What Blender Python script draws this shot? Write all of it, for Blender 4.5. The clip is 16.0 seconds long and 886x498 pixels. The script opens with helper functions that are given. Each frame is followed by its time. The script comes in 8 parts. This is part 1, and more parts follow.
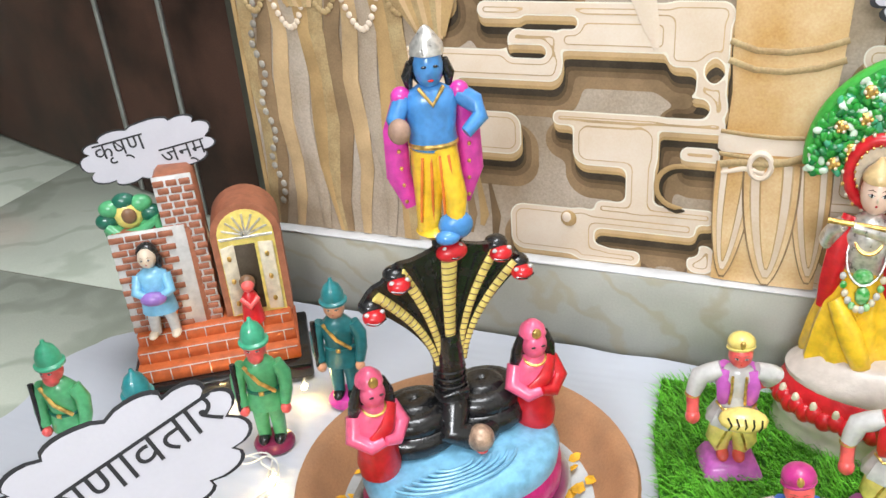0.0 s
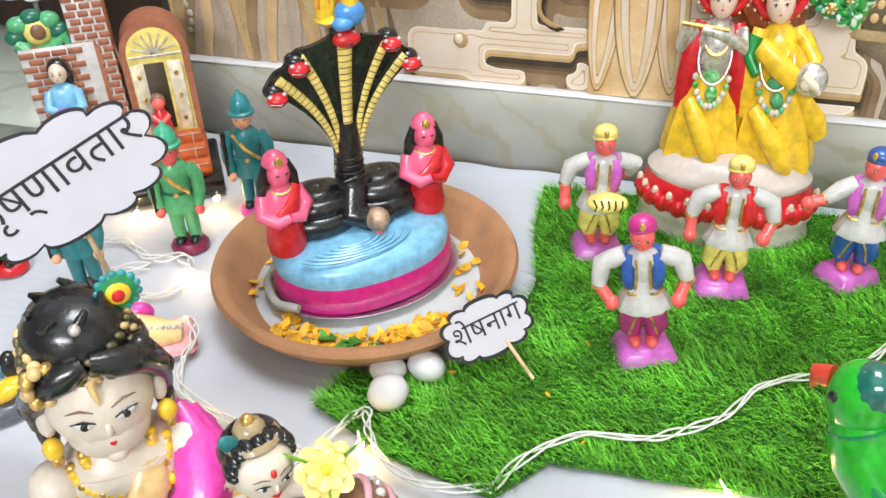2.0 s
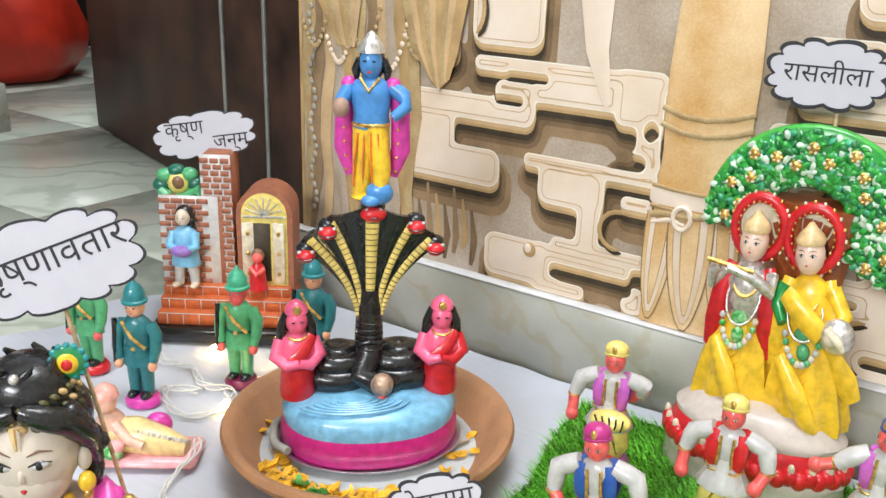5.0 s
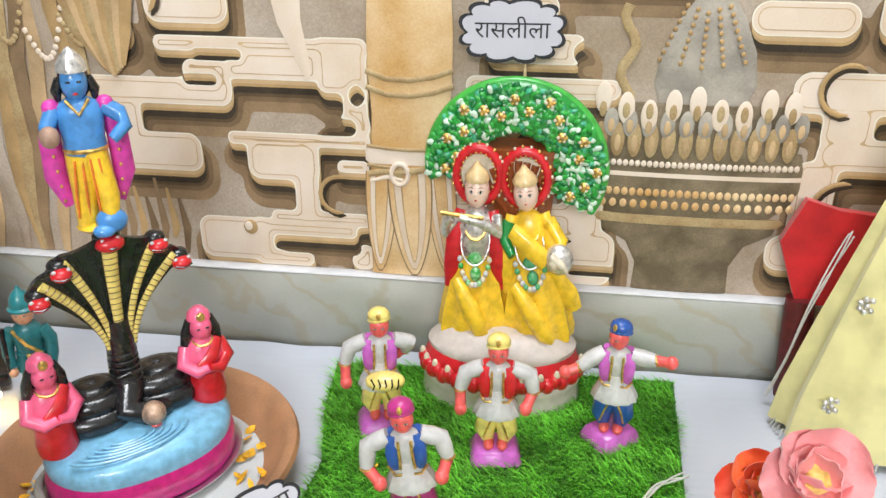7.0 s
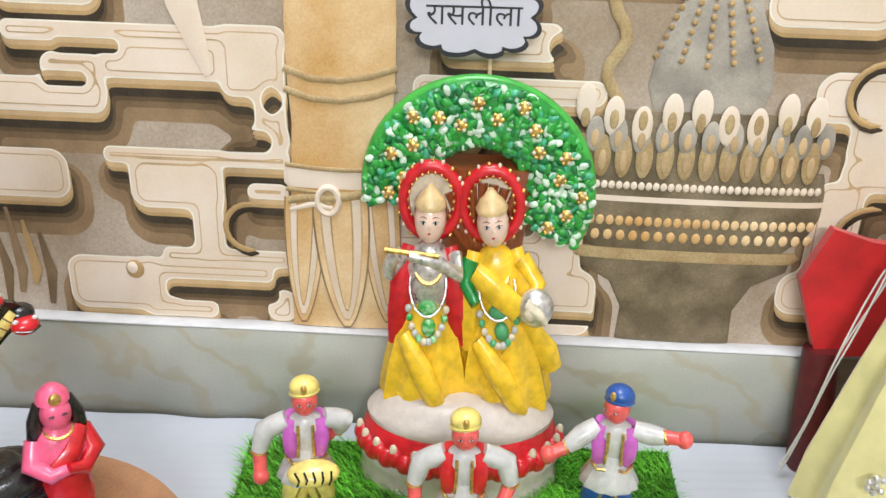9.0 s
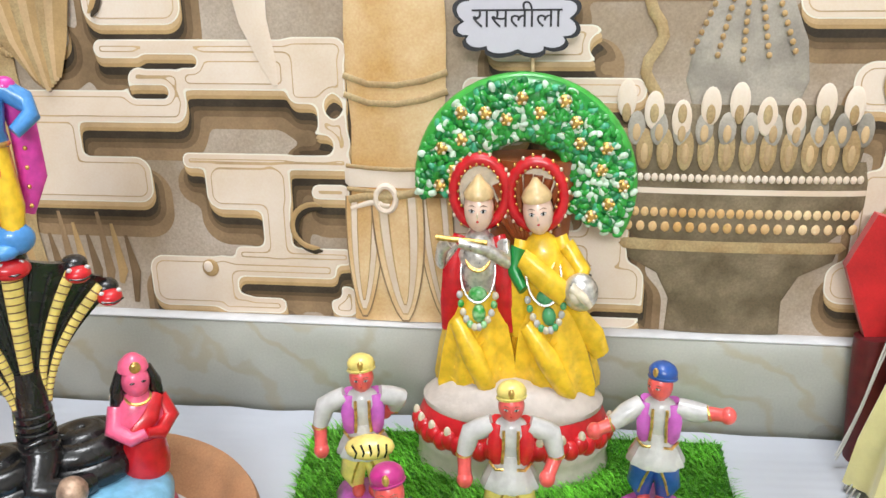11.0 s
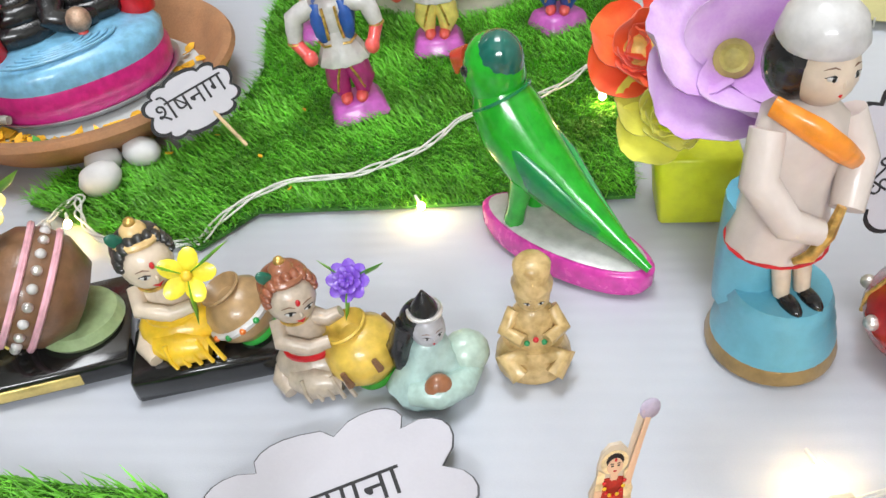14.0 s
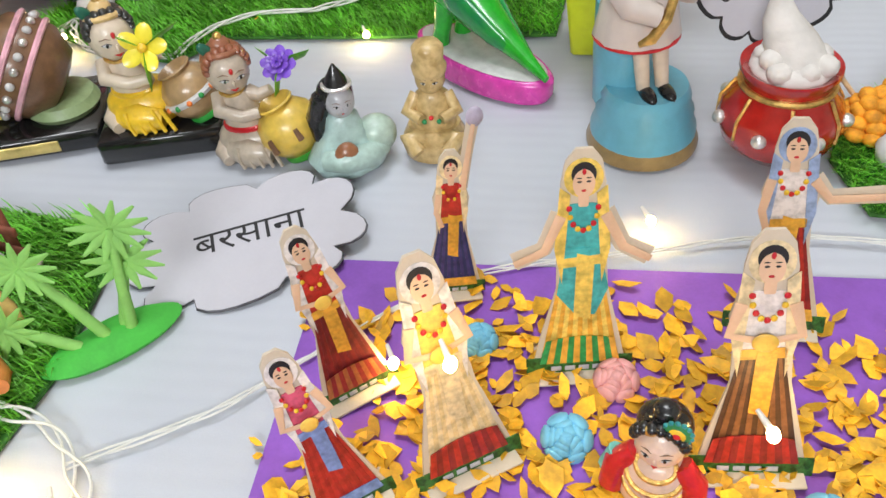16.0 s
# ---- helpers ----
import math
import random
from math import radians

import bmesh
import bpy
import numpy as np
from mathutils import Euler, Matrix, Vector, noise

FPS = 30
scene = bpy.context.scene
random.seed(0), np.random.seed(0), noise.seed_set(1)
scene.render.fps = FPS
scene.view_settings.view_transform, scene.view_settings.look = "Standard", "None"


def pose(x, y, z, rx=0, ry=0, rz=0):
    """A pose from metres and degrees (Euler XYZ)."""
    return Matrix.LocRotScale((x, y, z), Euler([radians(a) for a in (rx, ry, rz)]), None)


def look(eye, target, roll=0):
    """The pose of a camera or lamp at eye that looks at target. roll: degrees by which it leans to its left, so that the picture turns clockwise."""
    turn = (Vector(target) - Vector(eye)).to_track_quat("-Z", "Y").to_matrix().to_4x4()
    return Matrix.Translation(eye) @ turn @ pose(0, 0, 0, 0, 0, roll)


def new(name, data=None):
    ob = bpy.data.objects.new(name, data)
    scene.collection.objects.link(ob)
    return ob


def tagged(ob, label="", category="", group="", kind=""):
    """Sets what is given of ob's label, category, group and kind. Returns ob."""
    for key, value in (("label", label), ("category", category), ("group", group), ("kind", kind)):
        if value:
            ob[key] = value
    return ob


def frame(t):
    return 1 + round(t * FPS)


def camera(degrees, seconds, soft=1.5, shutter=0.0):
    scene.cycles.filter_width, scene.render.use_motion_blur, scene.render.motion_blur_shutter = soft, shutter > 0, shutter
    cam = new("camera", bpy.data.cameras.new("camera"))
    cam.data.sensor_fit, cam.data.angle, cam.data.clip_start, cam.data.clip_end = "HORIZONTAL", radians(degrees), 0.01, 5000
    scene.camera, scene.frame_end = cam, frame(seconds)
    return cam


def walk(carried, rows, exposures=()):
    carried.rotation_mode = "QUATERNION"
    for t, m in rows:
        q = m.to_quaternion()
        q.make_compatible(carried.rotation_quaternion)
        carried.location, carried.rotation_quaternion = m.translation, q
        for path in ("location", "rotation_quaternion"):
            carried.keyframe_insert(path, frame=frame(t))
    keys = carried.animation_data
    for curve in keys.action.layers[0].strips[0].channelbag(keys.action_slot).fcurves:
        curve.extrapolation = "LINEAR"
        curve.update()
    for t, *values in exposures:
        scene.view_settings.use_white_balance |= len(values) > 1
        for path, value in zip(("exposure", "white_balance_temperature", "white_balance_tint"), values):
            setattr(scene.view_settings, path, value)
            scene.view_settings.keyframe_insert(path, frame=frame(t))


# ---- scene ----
cam = camera(54.8, 16.0)
PATH = [
    (0, (0.171, 0.2, 0.653), (-0.548, 1.808, -0.294), -4.7),
    (0.5, (0.195, 0.165, 0.649), (-0.518, 1.754, -0.334), -4.6),
    (1, (0.201, 0.124, 0.644), (-0.47, 1.709, -0.374), -4.1),
    (1.5, (0.212, 0.094, 0.633), (-0.322, 1.693, -0.442), -3.5),
    (2, (0.237, 0.074, 0.603), (-0.271, 1.631, -0.545), -2.2),
    (2.5, (0.319, 0.075, 0.557), (-0.647, 1.539, -0.405), 0.9),
    (3, (0.436, 0.081, 0.525), (-0.705, 1.426, -0.418), 0.2),
    (3.5, (0.497, 0.113, 0.531), (-0.691, 1.485, -0.308), 0.3),
    (4, (0.499, 0.121, 0.542), (-0.686, 1.527, -0.247), 2.4),
    (4.5, (0.495, 0.11, 0.562), (-0.727, 1.575, -0.036), 3.0),
    (5, (0.473, 0.106, 0.578), (-0.587, 1.665, -0.089), 2.1),
    (5.2, (0.447, 0.106, 0.589), (-0.416, 1.763, -0.123), 3.3),
    (7.3, (0.337, 0.078, 0.673), (0.104, 1.865, -0.195), 0.2),
    (7.5, (0.333, 0.086, 0.677), (0.103, 1.887, -0.164), 0.5),
    (8, (0.333, 0.212, 0.627), (0.219, 2.035, -0.189), 0.5),
    (8.2, (0.32, 0.266, 0.594), (0.268, 2.092, -0.219), 2.0),
    (10.3, (0.279, 0.3, 0.573), (0.224, 2.174, -0.123), 2.0),
    (10.5, (0.29, 0.257, 0.569), (0.18, 2.147, -0.077), 0.8),
    (11, (0.323, 0.225, 0.54), (0.082, 2.088, -0.147), -0.8),
    (11.5, (0.336, 0.208, 0.515), (0.082, 1.98, -0.377), -2.4),
    (12, (0.34, 0.191, 0.499), (0.095, 1.905, -0.504), -3.7),
    (12.5, (0.355, 0.15, 0.486), (0.091, 1.804, -0.608), -4.2),
    (13, (0.37, 0.101, 0.498), (0.101, 1.699, -0.674), -4.8),
    (13.5, (0.407, 0.048, 0.493), (0.129, 1.587, -0.752), -5.6),
    (14, (0.435, 0.003, 0.484), (0.166, 1.482, -0.835), -6.4),
    (14.5, (0.453, -0.052, 0.483), (0.172, 1.422, -0.84), -6.3),
    (15, (0.471, -0.103, 0.466), (0.149, 1.327, -0.894), -6.8),
    (15.5, (0.523, -0.145, 0.462), (0.178, 1.285, -0.893), -6.9),
    (16, (0.563, -0.156, 0.439), (0.196, 1.258, -0.927), -5.9),
]
walk(cam, [(t, look(eye, target, roll)) for t, eye, target, roll in PATH], ((0, 0.42), (3, 0.46), (5, 0.36), (8, 0.26), (11, 0.3), (12.5, 0.4), (14, 0.14), (15, 0.02), (16, -0.14)))

# ---- light ----
world = bpy.data.worlds.new("world")
scene.world = world
world.use_nodes = True
world.node_tree.nodes["Background"].inputs["Color"].default_value = (0.9, 0.95, 1.0, 1)
world.node_tree.nodes["Background"].inputs["Strength"].default_value = 0.05


def area(name, m, sx, sy, watts, color):
    la = bpy.data.lights.new(name, "AREA")
    la.shape, la.size, la.size_y, la.energy, la.color = "RECTANGLE", sx, sy, watts, color
    ob = new(name, la)
    ob.matrix_world = m
    return ob


COOL = (0.93, 0.957, 1.0)
area("overhead_glow", pose(0.25, 0.55, 2.55), 0.9, 0.9, 36, COOL)
# unseen fill from behind the camera, added to brighten mural and figures
area("front_fill", look((0.5, -2.45, 1.9), (0.2, 1.0, 0.3)), 1.5, 0.5, 72, (0.93, 0.957, 1.0))
# unseen overhead fill, added to light the floor beyond the door
area("overhead_glow", pose(-2.2, 2.2, 2.55), 0.9, 0.9, 28, COOL)


# ---- materials ----
def mat(name, color, rough=0.5, metal=0.0, vary=0.12, scale=60.0, bump=0.15, fine=400.0, spec=0.5, second=None, coat=0.0, island=0.0, emit=0.0, sheen=0.0, alpha=1.0):
    """A painted or natural surface: two scales of colour change and fine relief."""
    m = bpy.data.materials.new(name)
    m.use_nodes = True
    nt = m.node_tree
    N, L = nt.nodes, nt.links
    b = N["Principled BSDF"]
    b.inputs["Roughness"].default_value = rough
    b.inputs["Metallic"].default_value = metal
    b.inputs["Specular IOR Level"].default_value = spec
    b.inputs["Coat Weight"].default_value = coat
    b.inputs["Coat Roughness"].default_value = 0.12
    b.inputs["Sheen Weight"].default_value = sheen
    b.inputs["Alpha"].default_value = alpha
    co = N.new("ShaderNodeTexCoord")
    n1 = N.new("ShaderNodeTexNoise")
    n1.inputs["Scale"].default_value, n1.inputs["Detail"].default_value = scale, 5
    n2 = N.new("ShaderNodeTexNoise")
    n2.inputs["Scale"].default_value, n2.inputs["Detail"].default_value = fine, 3
    L.new(co.outputs["Object"], n1.inputs["Vector"])
    L.new(co.outputs["Object"], n2.inputs["Vector"])
    ramp = N.new("ShaderNodeValToRGB")
    c = color
    lo = second if second else tuple(max(0.0, v * (1 - 2.2 * vary)) for v in c)
    hi = c if second else tuple(min(1.0, v * (1 + vary) + 0.02 * vary) for v in c)
    ramp.color_ramp.elements[0].position, ramp.color_ramp.elements[1].position = 0.33, 0.62
    ramp.color_ramp.elements[0].color, ramp.color_ramp.elements[1].color = (*lo, 1), (*hi, 1)
    L.new(n1.outputs["Fac"], ramp.inputs["Fac"])
    last = ramp.outputs["Color"]
    mul = N.new("ShaderNodeMix")
    mul.data_type, mul.blend_type = "RGBA", "OVERLAY"
    mul.inputs["Factor"].default_value = min(0.6, vary * 1.5)
    L.new(last, mul.inputs["A"])
    L.new(n2.outputs["Fac"], mul.inputs["B"])
    last = mul.outputs["Result"]
    if island:
        ge = N.new("ShaderNodeNewGeometry")
        hs = N.new("ShaderNodeHueSaturation")
        mr = N.new("ShaderNodeMapRange")
        mr.inputs["To Min"].default_value, mr.inputs["To Max"].default_value = 1 - island, 1 + island
        L.new(ge.outputs["Random Per Island"], mr.inputs["Value"])
        L.new(mr.outputs["Result"], hs.inputs["Value"])
        L.new(last, hs.inputs["Color"])
        last = hs.outputs["Color"]
    L.new(last, b.inputs["Base Color"])
    if emit:
        b.inputs["Emission Color"].default_value = (*color, 1)
        b.inputs["Emission Strength"].default_value = emit
    rr = N.new("ShaderNodeMapRange")
    rr.inputs["To Min"].default_value, rr.inputs["To Max"].default_value = max(0.02, rough - 0.1), min(1, rough + 0.12)
    L.new(n1.outputs["Fac"], rr.inputs["Value"])
    L.new(rr.outputs["Result"], b.inputs["Roughness"])
    if bump:
        bp = N.new("ShaderNodeBump")
        bp.inputs["Strength"].default_value, bp.inputs["Distance"].default_value = bump, 0.0015
        L.new(n2.outputs["Fac"], bp.inputs["Height"])
        L.new(bp.outputs["Normal"], b.inputs["Normal"])
    return m


def paint(name, color, rough=0.32, **k):
    """Hand-brushed gloss paint on clay."""
    k.setdefault("vary", 0.09)
    k.setdefault("scale", 90)
    k.setdefault("fine", 260)
    k.setdefault("bump", 0.22)
    k.setdefault("coat", 0.35)
    return mat(name, color, rough, **k)


BLACK = paint("black_paint", (0.012, 0.012, 0.013), 0.25)
WHITE = paint("white_paint", (0.57, 0.56, 0.55), 0.35, vary=0.06)
CREAM = paint("cream_paint", (0.72, 0.64, 0.48), 0.35, vary=0.1)
SKIN = paint("ivory_resin", (0.7, 0.58, 0.45), 0.38, vary=0.05)
ROSY = paint("rosy_paint", (0.85, 0.12, 0.11))
PINK = paint("pink_paint", (0.86, 0.13, 0.26))
BABYPINK = paint("baby_pink_paint", (0.85, 0.42, 0.46))
RED = paint("red_paint", (0.6, 0.012, 0.02))
MAGENTA = paint("magenta_paint", (0.68, 0.05, 0.38))
PURPLE = paint("violet_paint", (0.55, 0.12, 0.5))
BLUE = paint("deep_blue_paint", (0.02, 0.09, 0.36))
SKY = paint("sky_blue_paint", (0.21, 0.5, 0.72))
BODYBLUE = paint("body_blue_paint", (0.07, 0.27, 0.62))
TEAL = paint("teal_paint", (0.02, 0.18, 0.2))
GREEN = paint("soldier_green_paint", (0.09, 0.4, 0.17))
LEAFGREEN = paint("leaf_green_paint", (0.03, 0.36, 0.05), second=(0.45, 0.75, 0.42), scale=140)
DARKGREEN = paint("dark_green_paint", (0.01, 0.13, 0.08))
YELLOW = paint("yellow_paint", (0.88, 0.56, 0.03))
PALEYELLOW = paint("pale_yellow_paint", (0.86, 0.7, 0.2))
ORANGE = paint("orange_paint", (0.78, 0.2, 0.03))
GOLD = mat("gold_paint", (0.75, 0.48, 0.14), 0.32, 0.75, vary=0.2, scale=150, bump=0.3)
SILVER = mat("silver_paint", (0.75, 0.73, 0.7), 0.3, 0.7, vary=0.15, scale=150, bump=0.3)
STEEL = mat("steel", (0.62, 0.63, 0.64), 0.38, 1.0, vary=0.05, bump=0.05)
BROWN = paint("brown_clay", (0.2, 0.1, 0.05), 0.4)
CLAY = mat("terracotta", (0.42, 0.21, 0.1), 0.75, vary=0.12, scale=25, bump=0.35, second=(0.33, 0.17, 0.085))
BRICK = paint("brick_clay", (0.36, 0.13, 0.07), 0.6, coat=0.1)
STEPRED = paint("step_orange_clay", (0.55, 0.12, 0.03), 0.55, coat=0.1)
DARKBASE = paint("black_lacquer", (0.01, 0.01, 0.01), 0.15, bump=0.03)
PAPER = mat("white_paper", (0.53, 0.52, 0.57), 0.8, vary=0.02, scale=20, bump=0.06)
PINKPAPER = mat("pinkish_paper", (0.66, 0.52, 0.46), 0.8, vary=0.03, scale=20, bump=0.06)
INK = mat("black_ink", (0.015, 0.015, 0.018), 0.6, vary=0.2)
PENCIL = mat("grey_pencil", (0.09, 0.09, 0.1), 0.7, vary=0.3)
WOOD = mat("raw_stick", (0.66, 0.48, 0.28), 0.7, vary=0.15, scale=80)
PEBBLE = mat("white_pebble", (0.68, 0.68, 0.69), 0.75, vary=0.04, scale=40, bump=0.1)
STONE = mat("beige_stone", (0.5, 0.42, 0.33), 0.75, vary=0.12, scale=30, bump=0.3)
PETAL = mat("marigold_petal", (0.86, 0.45, 0.02), 0.6, vary=0.15, scale=90, island=0.35)
LEAF = mat("fresh_leaf", (0.06, 0.3, 0.03), 0.4, vary=0.2, scale=60, island=0.2)
WATER = mat("cloudy_water", (0.5, 0.52, 0.53), 0.5, vary=0.08, scale=12, bump=0, spec=0.3)
WIRE = mat("white_cable", (0.72, 0.72, 0.68), 0.4, vary=0.05)
GLOW = mat("lamp_glow", (1.0, 0.68, 0.25), 0.3, emit=120, bump=0)
PURPLEFELT = mat("purple_sheet", (0.32, 0.12, 0.6), 0.7, vary=0.06, scale=30, bump=0.1)
LIME = mat("lime_plastic", (0.72, 0.82, 0.03), 0.35, vary=0.05)
FOAMGREEN = mat("foam_green", (0.06, 0.45, 0.05), 0.7, vary=0.06)
FOAMLIGHT = mat("foam_light_green", (0.26, 0.56, 0.13), 0.7, vary=0.06)
PARROTGREEN = paint("parrot_green", (0.015, 0.4, 0.02), 0.22, coat=0.5, bump=0.08)
PARROTDARK = paint("parrot_wing_green", (0.008, 0.17, 0.09), 0.25, coat=0.4, bump=0.08, second=(0.01, 0.34, 0.03), scale=30)
SILKPURPLE = mat("silk_lilac", (0.6, 0.3, 0.72), 0.55, second=(0.8, 0.62, 0.85), scale=18, vary=0.1, sheen=0.3)
SILKRED = mat("silk_red", (0.85, 0.06, 0.015), 0.55, second=(0.9, 0.16, 0.03), scale=22, vary=0.1, sheen=0.3)
SILKPINK = mat("silk_pink", (0.9, 0.36, 0.36), 0.55, vary=0.1, scale=20, sheen=0.3)
SILKYELLOW = mat("silk_yellow_green", (0.8, 0.78, 0.1), 0.55, vary=0.1, scale=20, sheen=0.3)
ROSEBLUE = mat("foam_rose_blue", (0.2, 0.55, 0.75), 0.7, vary=0.06)
ROSEPINK = mat("foam_rose_pink", (0.85, 0.42, 0.42), 0.7, vary=0.06)
MARIGOLD = mat("marigold_cloth", (0.9, 0.35, 0.02), 0.75, vary=0.2, scale=120)
COTTON = mat("cotton_wool", (0.68, 0.64, 0.6), 0.95, vary=0.05, bump=0.6, fine=150)
DOOR = mat("dark_brown_laminate", (0.06, 0.025, 0.016), 0.5, vary=0.3, scale=6, bump=0.05, spec=0.25)
ALU = mat("aluminium_strip", (0.45, 0.46, 0.45), 0.4, 0.8, vary=0.05)
WALLPAINT = mat("wall_paint", (0.62, 0.6, 0.55), 0.85, vary=0.04, scale=3, bump=0.08)
CEIL = mat("ceiling_paint", (0.8, 0.8, 0.78), 0.9, vary=0.03, scale=3, bump=0.05)
BEAN = mat("red_vinyl", (0.55, 0.03, 0.012), 0.35, vary=0.12, scale=8)
# near-black colour that carries the gloom of the unlit next room
DARKROOM = mat("unlit_room_black", (0.012, 0.012, 0.016), 0.8, vary=0.2, scale=6)


def marble(name, base, vein, scale, rough, fac=0.5, seam=0.0):
    m = mat(name, base, rough, vary=0.08, scale=scale, bump=0.02)
    nt = m.node_tree
    N, L = nt.nodes, nt.links
    b = N["Principled BSDF"]
    co = N.new("ShaderNodeTexCoord")
    mp = N.new("ShaderNodeMapping")
    mp.inputs["Rotation"].default_value = (0.3, 0.9, 0.5)
    wv = N.new("ShaderNodeTexWave")
    wv.inputs["Scale"].default_value, wv.inputs["Distortion"].default_value = scale, 14
    wv.inputs["Detail"].default_value, wv.inputs["Detail Scale"].default_value = 4, 1.3
    rp = N.new("ShaderNodeValToRGB")
    rp.color_ramp.elements[0].position, rp.color_ramp.elements[1].position = 0.8, 0.99
    rp.color_ramp.elements[0].color, rp.color_ramp.elements[1].color = (0, 0, 0, 1), (fac, fac, fac, 1)
    mx = N.new("ShaderNodeMix")
    mx.data_type = "RGBA"
    mx.inputs["B"].default_value = (*vein, 1)
    old = b.inputs["Base Color"].links[0].from_socket
    L.new(co.outputs["Object"], mp.inputs["Vector"])
    L.new(mp.outputs["Vector"], wv.inputs["Vector"])
    L.new(wv.outputs["Fac"], rp.inputs["Fac"])
    L.new(rp.outputs["Color"], mx.inputs["Factor"])
    L.new(old, mx.inputs["A"])
    L.new(mx.outputs["Result"], b.inputs["Base Color"])
    return m


SKIRTING = marble("green_grey_marble", (0.42, 0.425, 0.375), (0.36, 0.31, 0.2), 5.0, 0.3, 0.55)
TILE = marble("floor_marble", (0.5, 0.54, 0.46), (0.32, 0.36, 0.29), 2.2, 0.2, 0.6)
JOINT = mat("joint", (0.2, 0.19, 0.15), 0.9)


def cloth_mat():
    m = mat("white_cloth", (0.53, 0.555, 0.615), 0.85, vary=0.03, scale=5, bump=0.1, fine=900)
    nt = m.node_tree
    N, L = nt.nodes, nt.links
    b = N["Principled BSDF"]
    co = N.new("ShaderNodeTexCoord")
    mp = N.new("ShaderNodeMapping")
    mp.inputs["Rotation"].default_value = (0, 0, 1.52)
    wv = N.new("ShaderNodeTexWave")
    wv.inputs["Scale"].default_value, wv.inputs["Distortion"].default_value, wv.inputs["Detail"].default_value = 22, 1.2, 2
    bp = N.new("ShaderNodeBump")
    bp.inputs["Strength"].default_value, bp.inputs["Distance"].default_value = 0.1, 0.002
    L.new(co.outputs["Object"], mp.inputs["Vector"])
    L.new(mp.outputs["Vector"], wv.inputs["Vector"])
    L.new(wv.outputs["Fac"], bp.inputs["Height"])
    L.new(b.inputs["Normal"].links[0].from_socket, bp.inputs["Normal"])
    L.new(bp.outputs["Normal"], b.inputs["Normal"])
    return m


CLOTH = cloth_mat()
GRASS = mat("grass_blade", (0.165, 0.56, 0.04), 0.5, vary=0.2, scale=15, bump=0, island=0.45)
TURF = mat("grass_backing", (0.05, 0.2, 0.025), 0.9, vary=0.25, scale=60, bump=0.5)
# print colours of the wall mural
M_BACK = mat("print_tan", (0.37, 0.285, 0.2), 0.55, vary=0.2, scale=6, bump=0.02, spec=0.25, second=(0.58, 0.5, 0.42))
M_LIGHT = mat("print_pale_gold", (0.83, 0.71, 0.59), 0.5, vary=0.1, scale=9, bump=0.02, spec=0.25, second=(0.74, 0.59, 0.44))
M_MID = mat("print_ochre", (0.5, 0.33, 0.15), 0.5, vary=0.12, scale=14, bump=0.02, spec=0.25)
M_DARK = mat("print_dark_brown", (0.055, 0.04, 0.025), 0.5, vary=0.25, scale=14, bump=0.02, spec=0.25)
M_GOLD = mat("print_gold", (0.62, 0.36, 0.13), 0.45, vary=0.18, scale=9, bump=0.02, spec=0.25, second=(0.86, 0.66, 0.4))
M_BRONZE = mat("print_bronze", (0.4, 0.27, 0.13), 0.5, vary=0.25, scale=30, bump=0.02, spec=0.25, second=(0.5, 0.38, 0.2))
M_BOWL = mat("print_umber", (0.15, 0.115, 0.068), 0.5, vary=0.25, scale=24, bump=0.02, spec=0.25, second=(0.28, 0.22, 0.14))
M_GREY = mat("print_grey", (0.42, 0.38, 0.32), 0.5, vary=0.15, scale=20, bump=0.02, spec=0.25)


